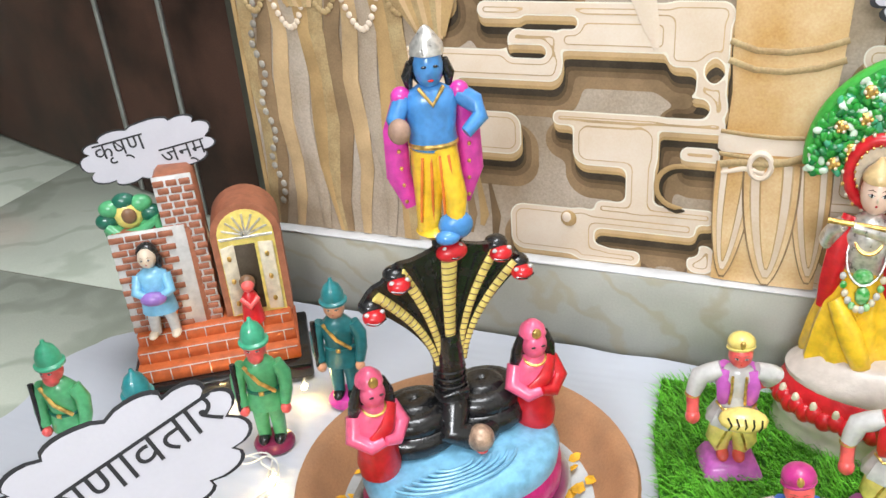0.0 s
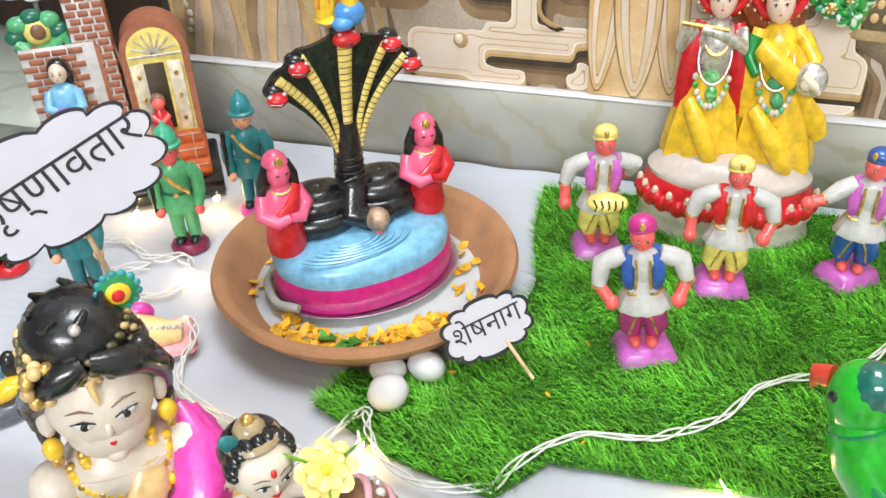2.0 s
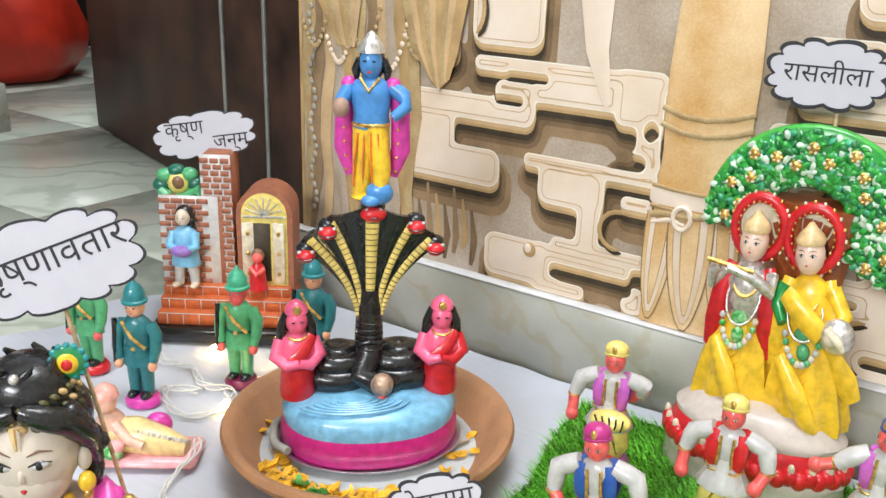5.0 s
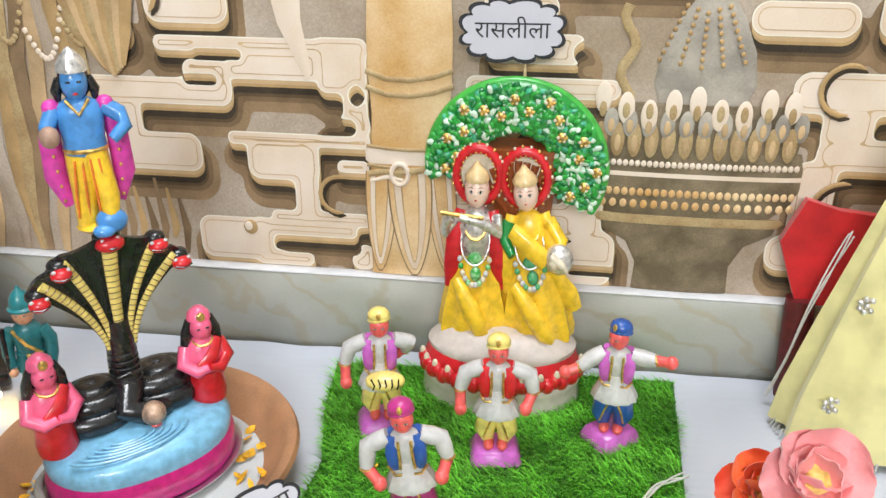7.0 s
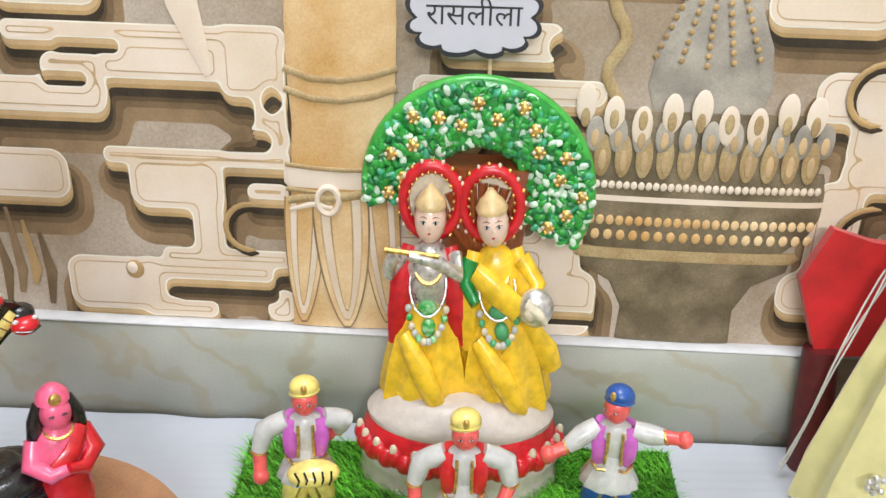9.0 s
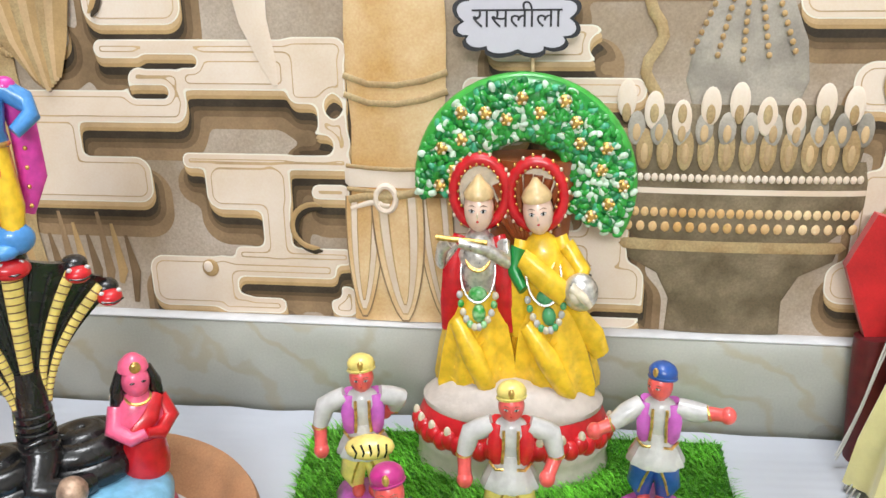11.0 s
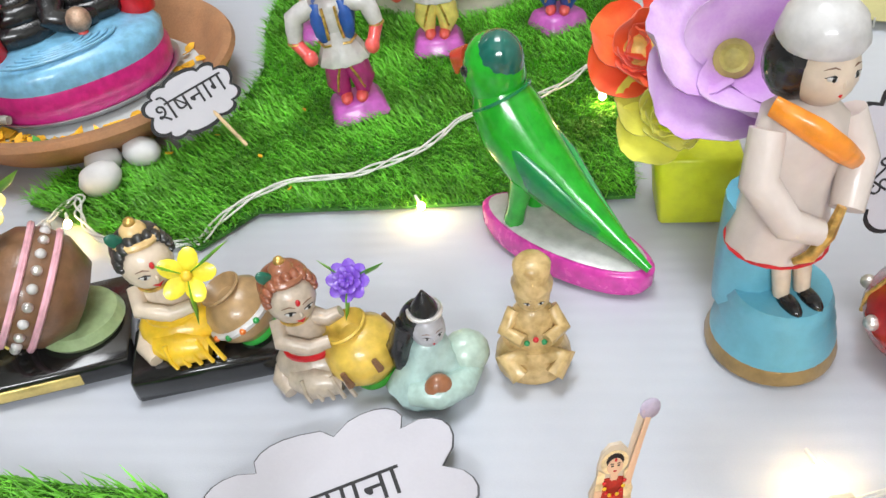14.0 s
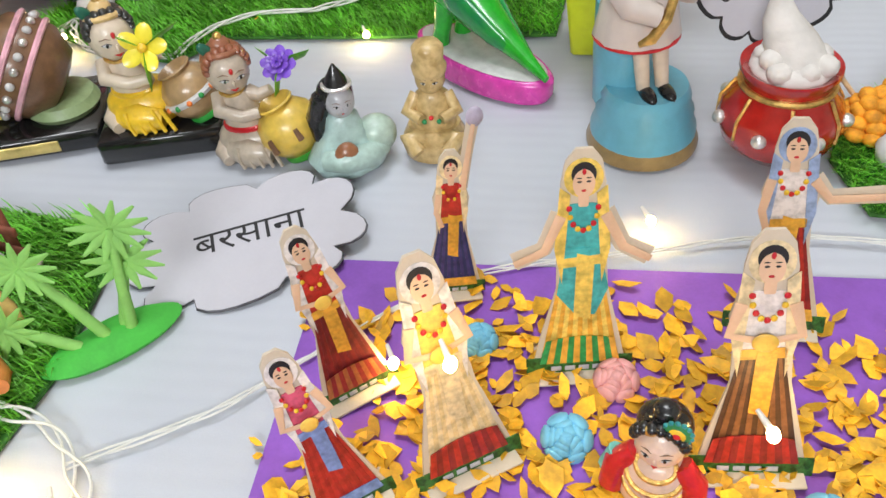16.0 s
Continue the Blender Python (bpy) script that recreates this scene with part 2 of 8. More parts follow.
# ---- shape kit ----
class Kit:
    """Collects simple shapes, each with its material, into one mesh."""

    def __init__(self):
        self.v, self.f, self.m, self.mats, self.M = [], [], [], [], Matrix()

    def at(self, *a):
        self.M = pose(*a) if a else Matrix()
        return self

    def put(self, verts, faces, material):
        if material not in self.mats:
            self.mats.append(material)
        k, o = self.mats.index(material), len(self.v)
        self.v += [self.M @ Vector(p) for p in verts]
        self.f += [[o + i for i in f] for f in faces]
        self.m += [k] * len(faces)
        return self

    def ell(self, c, r, material, rot=(0, 0, 0), n=14, rings=9):
        r = (r, r, r) if isinstance(r, (int, float)) else r
        R = pose(*c, *rot)
        vs, fs = [R @ Vector((0, 0, r[2]))], []
        for i in range(1, rings):
            a = math.pi * i / rings
            for j in range(n):
                b = 2 * math.pi * j / n
                vs.append(R @ Vector((r[0] * math.sin(a) * math.cos(b), r[1] * math.sin(a) * math.sin(b), r[2] * math.cos(a))))
        vs.append(R @ Vector((0, 0, -r[2])))
        for j in range(n):
            fs.append([0, 1 + j, 1 + (j + 1) % n])
            for i in range(rings - 2):
                p = 1 + i * n
                fs.append([p + j, p + n + j, p + n + (j + 1) % n, p + (j + 1) % n])
            p = 1 + (rings - 2) * n
            fs.append([p + j, len(vs) - 1, p + (j + 1) % n])
        return self.put(vs, fs, material)

    def path(self, pts, radii, material, n=9, flat=1.0, closed=False):
        pts = [Vector(p) for p in pts]
        k = len(pts)
        radii = [radii] * k if isinstance(radii, (int, float)) else list(radii)
        vs, fs, side = [], [], None
        for i, p in enumerate(pts):
            d = (pts[(i + 1) % k] - pts[i - 1]) if closed else (pts[min(i + 1, k - 1)] - pts[max(i - 1, 0)])
            d = d.normalized() if d.length > 1e-9 else Vector((0, 0, 1))
            if side is None:
                side = d.cross(Vector((0, 1, 0.01)))
                if side.length < 0.2:
                    side = d.cross(Vector((1, 0, 0)))
            side = (side - d * side.dot(d)).normalized()
            up = d.cross(side)
            for j in range(n):
                b = 2 * math.pi * j / n
                vs.append(p + radii[i] * (math.cos(b) * side + flat * math.sin(b) * up))
        for i in range(k if closed else k - 1):
            for j in range(n):
                a, b = i * n, ((i + 1) % k) * n
                fs.append([a + j, a + (j + 1) % n, b + (j + 1) % n, b + j])
        if not closed:
            fs += [list(range(n))[::-1], [(k - 1) * n + j for j in range(n)]]
        return self.put(vs, fs, material)

    def lathe(self, prof, material, c=(0, 0, 0), n=28, sx=1.0, sy=1.0, wave=0.0, folds=0, rot=(0, 0, 0)):
        R = pose(*c, *rot)
        vs, fs = [], []
        for r, z in prof:
            for j in range(n):
                b = 2 * math.pi * j / n
                q = r * (1 + wave * math.sin(folds * b))
                vs.append(R @ Vector((sx * q * math.cos(b), sy * q * math.sin(b), z)))
        for i in range(len(prof) - 1):
            for j in range(n):
                fs.append([i * n + j, i * n + (j + 1) % n, (i + 1) * n + (j + 1) % n, (i + 1) * n + j])
        if prof[0][0] > 1e-5 and len(prof) > 2:
            fs.append(list(range(n))[::-1])
        if prof[-1][0] > 1e-5 and len(prof) > 2:
            fs.append([(len(prof) - 1) * n + j for j in range(n)])
        return self.put(vs, fs, material)

    def ring(self, c, R, r, material, rot=(0, 0, 0), n=22, sy=1.0, m=7):
        P = pose(*c, *rot)
        return self.path([P @ Vector((R * math.cos(2 * math.pi * i / n), sy * R * math.sin(2 * math.pi * i / n), 0)) for i in range(n)], r, material, m, closed=True)

    def box(self, c, size, material, rot=(0, 0, 0), bev=0.002, taper=1.0):
        R = pose(*c, *rot)
        h = [s / 2 for s in size]
        b = min(bev, *[x * 0.95 for x in h])
        vs, idx = [], {}
        for sx in (-1, 1):
            for sy in (-1, 1):
                for sz in (-1, 1):
                    for ax in range(3):
                        p = [sx * h[0], sy * h[1], sz * h[2]]
                        for o in range(3):
                            if o != ax:
                                p[o] -= (sx, sy, sz)[o] * b
                        if sz > 0:
                            p[0] *= taper
                            p[1] *= taper
                        idx[sx, sy, sz, ax] = len(vs)
                        vs.append(R @ Vector(p))
        fs = []
        for ax in range(3):
            o = [a for a in range(3) if a != ax]
            for s in (-1, 1):
                q = []
                for u, w in ((-1, -1), (1, -1), (1, 1), (-1, 1)):
                    k = [0, 0, 0]
                    k[ax], k[o[0]], k[o[1]] = s, u, w
                    q.append(idx[k[0], k[1], k[2], ax])
                fs.append(q)
            for u in (-1, 1):
                for w in (-1, 1):
                    ends = []
                    for s in (-1, 1):
                        k = [0, 0, 0]
                        k[ax], k[o[0]], k[o[1]] = s, u, w
                        ends.append((idx[k[0], k[1], k[2], o[0]], idx[k[0], k[1], k[2], o[1]]))
                    fs.append([ends[0][0], ends[1][0], ends[1][1], ends[0][1]])
        for sx in (-1, 1):
            for sy in (-1, 1):
                for sz in (-1, 1):
                    fs.append([idx[sx, sy, sz, a] for a in range(3)])
        return self.put(vs, fs, material)

    def slab(self, outline, thick, material, z=0.0):
        """A flat plate in the local xz plane (front towards -y), thick from y = z - thick to z."""
        n = len(outline)
        vs = [(x, z - thick, y) for x, y in outline] + [(x, z, y) for x, y in outline]
        fs = [list(range(n)), list(range(n, 2 * n))[::-1]]
        fs += [[i, n + i, n + (i + 1) % n, (i + 1) % n] for i in range(n)]
        return self.put(vs, fs, material)

    def mesh(self, name, smooth=50):
        me = bpy.data.meshes.new(name)
        me.from_pydata([tuple(p) for p in self.v], [], self.f)
        for m in self.mats:
            me.materials.append(m)
        me.polygons.foreach_set("material_index", self.m)
        bm = bmesh.new()
        bm.from_mesh(me)
        bmesh.ops.recalc_face_normals(bm, faces=bm.faces)
        bm.to_mesh(me)
        bm.free()
        me.polygons.foreach_set("use_smooth", [True] * len(me.polygons))
        me.set_sharp_from_angle(angle=radians(smooth))
        return me

    def thing(self, name, m, label, category, group="", kind="", smooth=50):
        ob = new(name, self.mesh(name, smooth))
        ob.matrix_world = m
        return tagged(ob, label, category, group, kind)

    def part(self, name, parent, label="", smooth=50):
        ob = new(name, self.mesh(name, smooth))
        ob.parent = parent
        return tagged(ob, label)


def holder(name, m, label, category, group="", kind=""):
    ob = new(name)
    ob.matrix_world = m
    ob.empty_display_size = 0.02
    return tagged(ob, label, category, group, kind)


def arc(cx, cz, r, a0, a1, n=8):
    return [(cx + r * math.cos(radians(a0 + (a1 - a0) * i / n)), cz + r * math.sin(radians(a0 + (a1 - a0) * i / n))) for i in range(n + 1)]


def rounded(x0, x1, z0, z1, r=0.01):
    r = min(r, (x1 - x0) / 2.01, (z1 - z0) / 2.01)
    return arc(x1 - r, z0 + r, r, -90, 0, 5) + arc(x1 - r, z1 - r, r, 0, 90, 5) + arc(x0 + r, z1 - r, r, 90, 180, 5) + arc(x0 + r, z0 + r, r, 180, 270, 5)


def cloud(w, h, bumps, depth=0.12, seed=0):
    """A scalloped outline, w wide and h high."""
    rnd = random.Random(seed)
    angs = [2 * math.pi * (i + 0.25 * (rnd.random() - 0.5)) / bumps for i in range(bumps)]
    out = []
    for i in range(bumps):
        a0, a1 = angs[i], angs[(i + 1) % bumps] + (2 * math.pi if i == bumps - 1 else 0)
        for k in range(7):
            t = k / 7
            a = a0 + (a1 - a0) * t
            q = 1 - depth + depth * math.sin(math.pi * t) ** 0.6
            out.append((w / 2 * q * abs(math.cos(a)) ** 0.8 * math.copysign(1, math.cos(a)), h / 2 * q * abs(math.sin(a)) ** 0.8 * math.copysign(1, math.sin(a))))
    return out


# ---- room ----
def plate(name, x0, x1, y0, y1, z0, z1, material, label, category="wall"):
    return Kit().box(((x0 + x1) / 2, (y0 + y1) / 2, (z0 + z1) / 2), (x1 - x0, y1 - y0, z1 - z0), material, bev=0.001).thing(name, Matrix(), label, category, kind="structure")


plate("wall_north", -0.505, 2.2, 1.125, 1.28, -0.02, 2.7, WALLPAINT, "painted wall behind the printed mural")
plate("wall_east", 2.2, 2.35, -2.6, 1.28, -0.02, 2.7, WALLPAINT, "plain painted side wall")
plate("wall_south", -4.6, 2.35, -2.75, -2.6, -0.02, 2.7, WALLPAINT, "plain painted rear wall")
plate("wall_west", -4.75, -4.6, -2.75, 4.2, -0.02, 2.7, WALLPAINT, "plain painted far side wall")
# far wall coloured near-black so the room behind reads unlit
plate("wall_far", -4.75, 0.4, 2.95, 4.2, -0.02, 2.7, DARKROOM, "far end of the next room, its darkness put into the colour")
plate("wall_return", 0.25, 0.4, 1.28, 4.05, -0.02, 2.7, WALLPAINT, "plain painted wall of the next room")
plate("ceiling", -4.75, 2.35, -2.75, 4.2, 2.7, 2.8, CEIL, "white painted ceiling", "ceiling")
floor = plate("floor", -4.75, 2.35, -2.75, 4.2, -0.06, -0.009, JOINT, "grey-green polished marble floor slabs", "floor")

# skirting slabs along the wall
skirting = holder("baseboard", Matrix(), "pale green-grey veined marble skirting slabs", "skirting", kind="structure")
for a, b in ((-0.52, 0.286), (0.289, 1.15), (1.153, 2.2)):
    Kit().box(((a + b) / 2, 1.1135, 0.056), (b - a, 0.022, 0.126), SKIRTING, bev=0.003).part("slab", skirting)
    Kit().box(((a + b) / 2, 1.113, 0.1195), (b - a - 0.002, 0.0225, 0.002), PEBBLE, bev=0.0005).part("white_joint", skirting)

# open dark door beside the mural
door = holder("door_1", pose(-1.98, 1.716, -0.009, 0, 0, -18.18), "dark brown laminate panel door with two aluminium strips", "door", kind="structure")
Kit().box((0.72, 0.02, 1.05), (1.44, 0.04, 2.09), DOOR, bev=0.003).part("panel", door)
for u in (1.035, 1.242):
    Kit().box((u, -0.002, 1.05), (0.011, 0.008, 2.08), ALU, bev=0.002).part("strip", door)
Kit().box((1.475, 0.01, 1.05), (0.06, 0.06, 2.09), mat("door_frame_olive", (0.07, 0.065, 0.045), 0.5), bev=0.004).part("door_frame", door)
plate("door_side_wall", -0.62, -0.505, 1.262, 1.42, -0.009, 2.7, WALLPAINT, "painted wall edge beside the door")

pier = holder("pier", Matrix(), "white painted pier on a stone plinth", "pier", kind="structure")
Kit().box((-2.215, 1.37, 1.42), (0.14, 0.22, 2.56), CEIL, bev=0.006).part("shaft", pier)
Kit().box((-2.2, 1.37, 0.065), (0.19, 0.26, 0.15), SKIRTING, bev=0.004).part("plinth", pier)
# added near-black panel: the next room's darkness as a surface
plate("dark_panel", -3.9, -2.36, 1.2, 1.28, -0.009, 2.2, DARKROOM, "near-black panel standing for the darkness of the next room", "screen")

bag = Kit()
bag.lathe([(0.02, 0.0), (0.3, 0.01), (0.37, 0.09), (0.39, 0.2), (0.33, 0.36), (0.22, 0.52), (0.12, 0.62), (0.07, 0.66), (0.09, 0.7), (0.02, 0.71)], BEAN, n=36, wave=0.035, folds=7)
bag.thing("bean_bag", pose(-3.16, 2.02, -0.006), "glossy red vinyl bean bag on the marble floor", "bean bag")

# ---- printed mural ----
mural = holder("mural", pose(0, 1.125, 0), "printed gold relief mural with clouds, drapery and a lotus bowl", "mural", kind="structure")
Kit().slab(rounded(-0.503, 2.19, 0.1205, 1.5, 0.002), 0.0035, M_BACK).part("sheet", mural)
Kit().slab(rounded(-0.5065, -0.5005, 0.1205, 1.5, 0.001), 0.0055, M_MID).part("edge_strip", mural)
M_LIP = mat("print_lip", (0.6, 0.42, 0.23), 0.5, vary=0.12, scale=14, bump=0.02, spec=0.25)
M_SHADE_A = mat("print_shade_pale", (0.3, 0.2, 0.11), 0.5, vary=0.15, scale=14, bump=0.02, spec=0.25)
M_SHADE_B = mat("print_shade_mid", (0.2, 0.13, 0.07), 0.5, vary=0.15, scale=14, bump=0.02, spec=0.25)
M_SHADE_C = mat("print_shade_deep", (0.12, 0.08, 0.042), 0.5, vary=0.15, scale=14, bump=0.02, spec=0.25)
M_PALE = mat("print_highlight", (0.88, 0.82, 0.69), 0.5, vary=0.06, scale=14, bump=0.02, spec=0.25)
# cloud plates: overlapping rounded bars that read as one carved ribbon
CLOUDS = (
    (-0.174, 0.104, 0.42, 0.44, 0.01), (0.04, 0.104, 0.372, 0.44, 0.012), (-0.08, 0.042, 0.386, 0.424, 0.012), (-0.139, -0.077, 0.36, 0.41, 0.014),
    (-0.29, -0.077, 0.349, 0.385, 0.014), (0.04, 0.104, 0.318, 0.34, 0.01), (0.072, 0.104, 0.318, 0.38, 0.01), (-0.087, 0.106, 0.298, 0.316, 0.008),
    (-0.063, 0.033, 0.25, 0.305, 0.018), (0.0, 0.033, 0.19, 0.3, 0.014), (-0.036, 0.103, 0.186, 0.206, 0.009), (-0.143, -0.036, 0.128, 0.192, 0.018),
    (-0.06, 0.083, 0.168, 0.19, 0.009), (-0.06, 0.02, 0.122, 0.145, 0.01), (0.075, 0.106, 0.122, 0.16, 0.012), (0.06, 0.103, 0.262, 0.282, 0.009),
    (-0.29, -0.126, 0.256, 0.31, 0.018), (-0.29, -0.205, 0.297, 0.355, 0.014), (-0.25, -0.2, 0.425, 0.47, 0.02), (-0.18, -0.07, 0.455, 0.62, 0.02),
    (0.23, 0.42, 0.376, 0.402, 0.012), (0.215, 0.3, 0.33, 0.36, 0.014), (0.255, 0.375, 0.418, 0.455, 0.014), (0.2, 0.39, 0.212, 0.236, 0.012), (0.2, 0.43, 0.121, 0.2, 0.02), (0.34, 0.4, 0.29, 0.32, 0.014), (0.22, 0.27, 0.23, 0.345, 0.014), (0.36, 0.41, 0.19, 0.3, 0.014),
    (0.62, 0.78, 0.37, 0.42, 0.02), (0.66, 0.9, 0.3, 0.34, 0.02), (0.62, 0.7, 0.16, 0.21, 0.02), (0.56, 0.68, 0.46, 0.5, 0.02), (0.7, 1.0, 0.18, 0.24, 0.02), (0.66, 0.72, 0.33, 0.38, 0.014), (0.64, 0.69, 0.2, 0.31, 0.014),
    (0.3, 0.5, 0.52, 0.57, 0.02), (0.7, 0.95, 0.46, 0.53, 0.02), (0.25, 0.34, 0.47, 0.5, 0.014), (0.45, 0.75, 0.6, 0.65, 0.02),
)
SLOTS = ((-0.122, -0.058, 0.41, 0.424), (-0.139, -0.094, 0.376, 0.391), (0.034, 0.088, 0.316, 0.338), (0.045, 0.1, 0.252, 0.264), (-0.025, 0.088, 0.143, 0.163), (0.37, 0.43, 0.134, 0.15), (0.36, 0.4, 0.42, 0.447), (0.08, 0.1, 0.355, 0.384))
CELL = 0.0026
GX, GZ = np.arange(-0.32, 1.02, CELL), np.arange(0.1208, 0.68, CELL)


def rounded_field(x, z, x0, x1, z0, z1, r):
    """Signed distance to a rounded bar."""
    qx, qz = np.abs(x - (x0 + x1) / 2) - (x1 - x0) / 2 + r, np.abs(z - (z0 + z1) / 2) - (z1 - z0) / 2 + r
    return np.hypot(np.maximum(qx, 0), np.maximum(qz, 0)) + np.minimum(np.maximum(qx, qz), 0) - r


def soft_join(a, b, w):
    h = np.clip(0.5 + 0.5 * (b - a) / w, 0, 1)
    return b + (a - b) * h - w * h * (1 - h)


def ribbon(dx=0.0, dz=0.0):
    """The carved ribbon's signed distance over the grid, moved by dx, dz."""
    x, z = np.meshgrid(GX - dx, GZ - dz, indexing="ij")
    f = np.full(x.shape, 1.0)
    for x0, x1, z0, z1, r in CLOUDS:
        f = soft_join(f, rounded_field(x, z, x0, x1, z0, z1, min(r, (z1 - z0) * 0.48, (x1 - x0) * 0.48)), 0.011)
    for x0, x1, z0, z1 in SLOTS:
        f = -soft_join(-f, rounded_field(x, z, x0, x1, z0, z1, (z1 - z0) * 0.48), 0.006)
    return f


def print_layer(name, f, y, material):
    """A thin printed layer wherever the field is below zero, with smooth edges."""
    vs, fs, nx, nz = [], [], len(GX), len(GZ)
    inside = f < 0
    count = inside[:-1, :-1].astype(int) + inside[1:, :-1] + inside[1:, 1:] + inside[:-1, 1:]
    for j in range(nz - 1):
        i = 0
        while i < nx - 1:
            c = count[i, j]
            if c == 0:
                i += 1
                continue
            if c == 4:
                e = i
                while e < nx - 1 and count[e, j] == 4:
                    e += 1
                poly = [(GX[i], GZ[j]), (GX[e], GZ[j]), (GX[e], GZ[j + 1]), (GX[i], GZ[j + 1])]
                i = e
            else:
                ring, poly = ((i, j), (i + 1, j), (i + 1, j + 1), (i, j + 1)), []
                for n in range(4):
                    a, b = ring[n], ring[(n + 1) % 4]
                    fa, fb = f[a], f[b]
                    if fa < 0:
                        poly.append((GX[a[0]], GZ[a[1]]))
                    if (fa < 0) != (fb < 0):
                        t = fa / (fa - fb)
                        poly.append((GX[a[0]] + t * (GX[b[0]] - GX[a[0]]), GZ[a[1]] + t * (GZ[b[1]] - GZ[a[1]])))
                i += 1
            o = len(vs)
            vs += [(float(p), y, float(q)) for p, q in poly]
            fs.append(list(range(o, o + len(poly))))
    Kit().put(vs, fs, material).part(name, mural)


base = ribbon()
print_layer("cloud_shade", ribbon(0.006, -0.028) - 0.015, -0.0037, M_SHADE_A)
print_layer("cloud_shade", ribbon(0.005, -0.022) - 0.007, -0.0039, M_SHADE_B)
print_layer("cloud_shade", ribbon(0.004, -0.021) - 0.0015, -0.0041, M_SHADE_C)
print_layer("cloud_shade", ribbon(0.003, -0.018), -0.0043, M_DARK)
print_layer("cloud_lip", ribbon(0.0015, -0.0095), -0.0045, M_MID)
print_layer("cloud_lip", ribbon(0.0008, -0.0055), -0.0047, M_LIP)
print_layer("cloud_edge", base, -0.0049, M_PALE)
print_layer("cloud_face", base + 0.0016, -0.0051, M_LIGHT)
print_layer("cloud_groove", base + 0.0066, -0.0053, M_LIP)
print_layer("cloud_face", base + 0.0078, -0.0055, M_LIGHT)
# curled grooves
k = Kit()
for cx, cz, r0, a0, a1 in ((0.062, 0.234, 0.026, 70, 280), (-0.21, 0.5, 0.05, -40, 90), (0.3, 0.37, 0.022, -100, 90), (0.37, 0.16, 0.03, 90, 270), (0.68, 0.4, 0.03, 60, 280), (0.7, 0.25, 0.035, 80, 270), (0.3, 0.29, 0.03, 0, 200), (0.25, 0.16, 0.03, 20, 190)):
    pts = [(x, -0.0095, z) for x, z in arc(cx, cz, r0, a0, a1, 12)]
    k.path(pts, [0.001] + [0.0032] * 11 + [0.001], M_MID, n=6, flat=0.25)
    k.path([(x + 0.003, -0.0089, z - 0.004) for x, y, z in pts], [0.001] + [0.004] * 11 + [0.001], M_DARK, n=6, flat=0.2)
k.part("curl", mural)
# small boss, finger-like tail, gold pillar with band and pointed leaves
k = Kit()
k.ell((-0.068, -0.0062, 0.178), (0.01, 0.002, 0.011), M_MID)
k.ell((-0.07, -0.0075, 0.18), (0.006, 0.0015, 0.007), M_LIGHT)
k.path([(0.0, -0.006, 0.55), (0.008, -0.006, 0.46), (0.022, -0.006, 0.415), (0.028, -0.006, 0.392)], [0.026, 0.016, 0.009, 0.003], M_LIGHT, flat=0.1)
k.part("carved_tail", mural)
k = Kit()
k.lathe([(0.056, 0.1215), (0.056, 0.2), (0.053, 0.29), (0.05, 0.35), (0.053, 0.39), (0.054, 0.45), (0.05, 0.53), (0.049, 0.8)], M_GOLD, c=(0.16, -0.0085, 0), sy=0.06)
for z in (0.378, 0.398):
    k.path([(0.104, -0.0105, z + 0.006), (0.13, -0.0118, z - 0.003), (0.16, -0.0125, z - 0.004), (0.19, -0.0118, z + 0.001), (0.215, -0.0105, z + 0.01)], 0.0035, M_BRONZE, flat=0.4)
k.lathe([(0.056, 0.282), (0.06, 0.286), (0.06, 0.3), (0.056, 0.304)], M_LIGHT, c=(0.16, -0.0092, 0), sy=0.06)
for z in (0.28, 0.306):
    k.path([(0.102, -0.0105, z), (0.13, -0.0128, z - 0.002), (0.16, -0.0135, z - 0.003), (0.19, -0.0128, z - 0.002), (0.217, -0.0105, z)], 0.0025, M_BRONZE, flat=0.5)
k.ring((0.146, -0.0145, 0.27), 0.011, 0.0035, M_LIGHT, rot=(90, 0, 0), sy=1.3)
k.ell((0.146, -0.0145, 0.27), (0.006, 0.002, 0.009), M_BRONZE)
k.part("pillar", mural)
k = Kit()
k.path([(0.104, -0.0128, 0.268), (0.122, -0.014, 0.272), (0.148, -0.0148, 0.272), (0.172, -0.0145, 0.276), (0.196, -0.014, 0.286), (0.216, -0.0125, 0.3)], 0.0045, M_BRONZE, n=8, flat=0.5)
k.path([(0.106, -0.0132, 0.258), (0.13, -0.0145, 0.266), (0.15, -0.0152, 0.262)], [0.002, 0.0036, 0.003], M_LIGHT, n=8, flat=0.5)
k.part("sash", mural)
for x, w, z0, lean, order in ((0.122, 0.022, 0.126, -0.006, 0), (0.198, 0.021, 0.13, 0.01, 1), (0.158, 0.03, 0.122, 0.006, 2)):
    k = Kit()
    for n, (q, mtl) in enumerate(((1.0, M_SHADE_A), (0.93, M_GOLD), (0.74, M_LIP), (0.68, M_LIGHT), (0.4, M_MID), (0.34, M_GOLD))):
        foot = z0 + (1 - q) * 0.035
        pts = [(x + lean * (1 - i / 14) + side * w * q * math.sin(math.pi * (0.04 + 0.5 * (i / 14) ** 0.75)), foot + (0.272 - foot) * i / 14) for side, rng in ((1, range(0, 15)), (-1, range(14, -1, -1))) for i in rng]
        k.slab(pts, 0.0003, mtl, -0.0124 - 0.0005 * order - 0.00035 * n * 0.25)
    k.part("pointed_leaf", mural)
# lotus bowl
k = Kit()
bx = 0.518
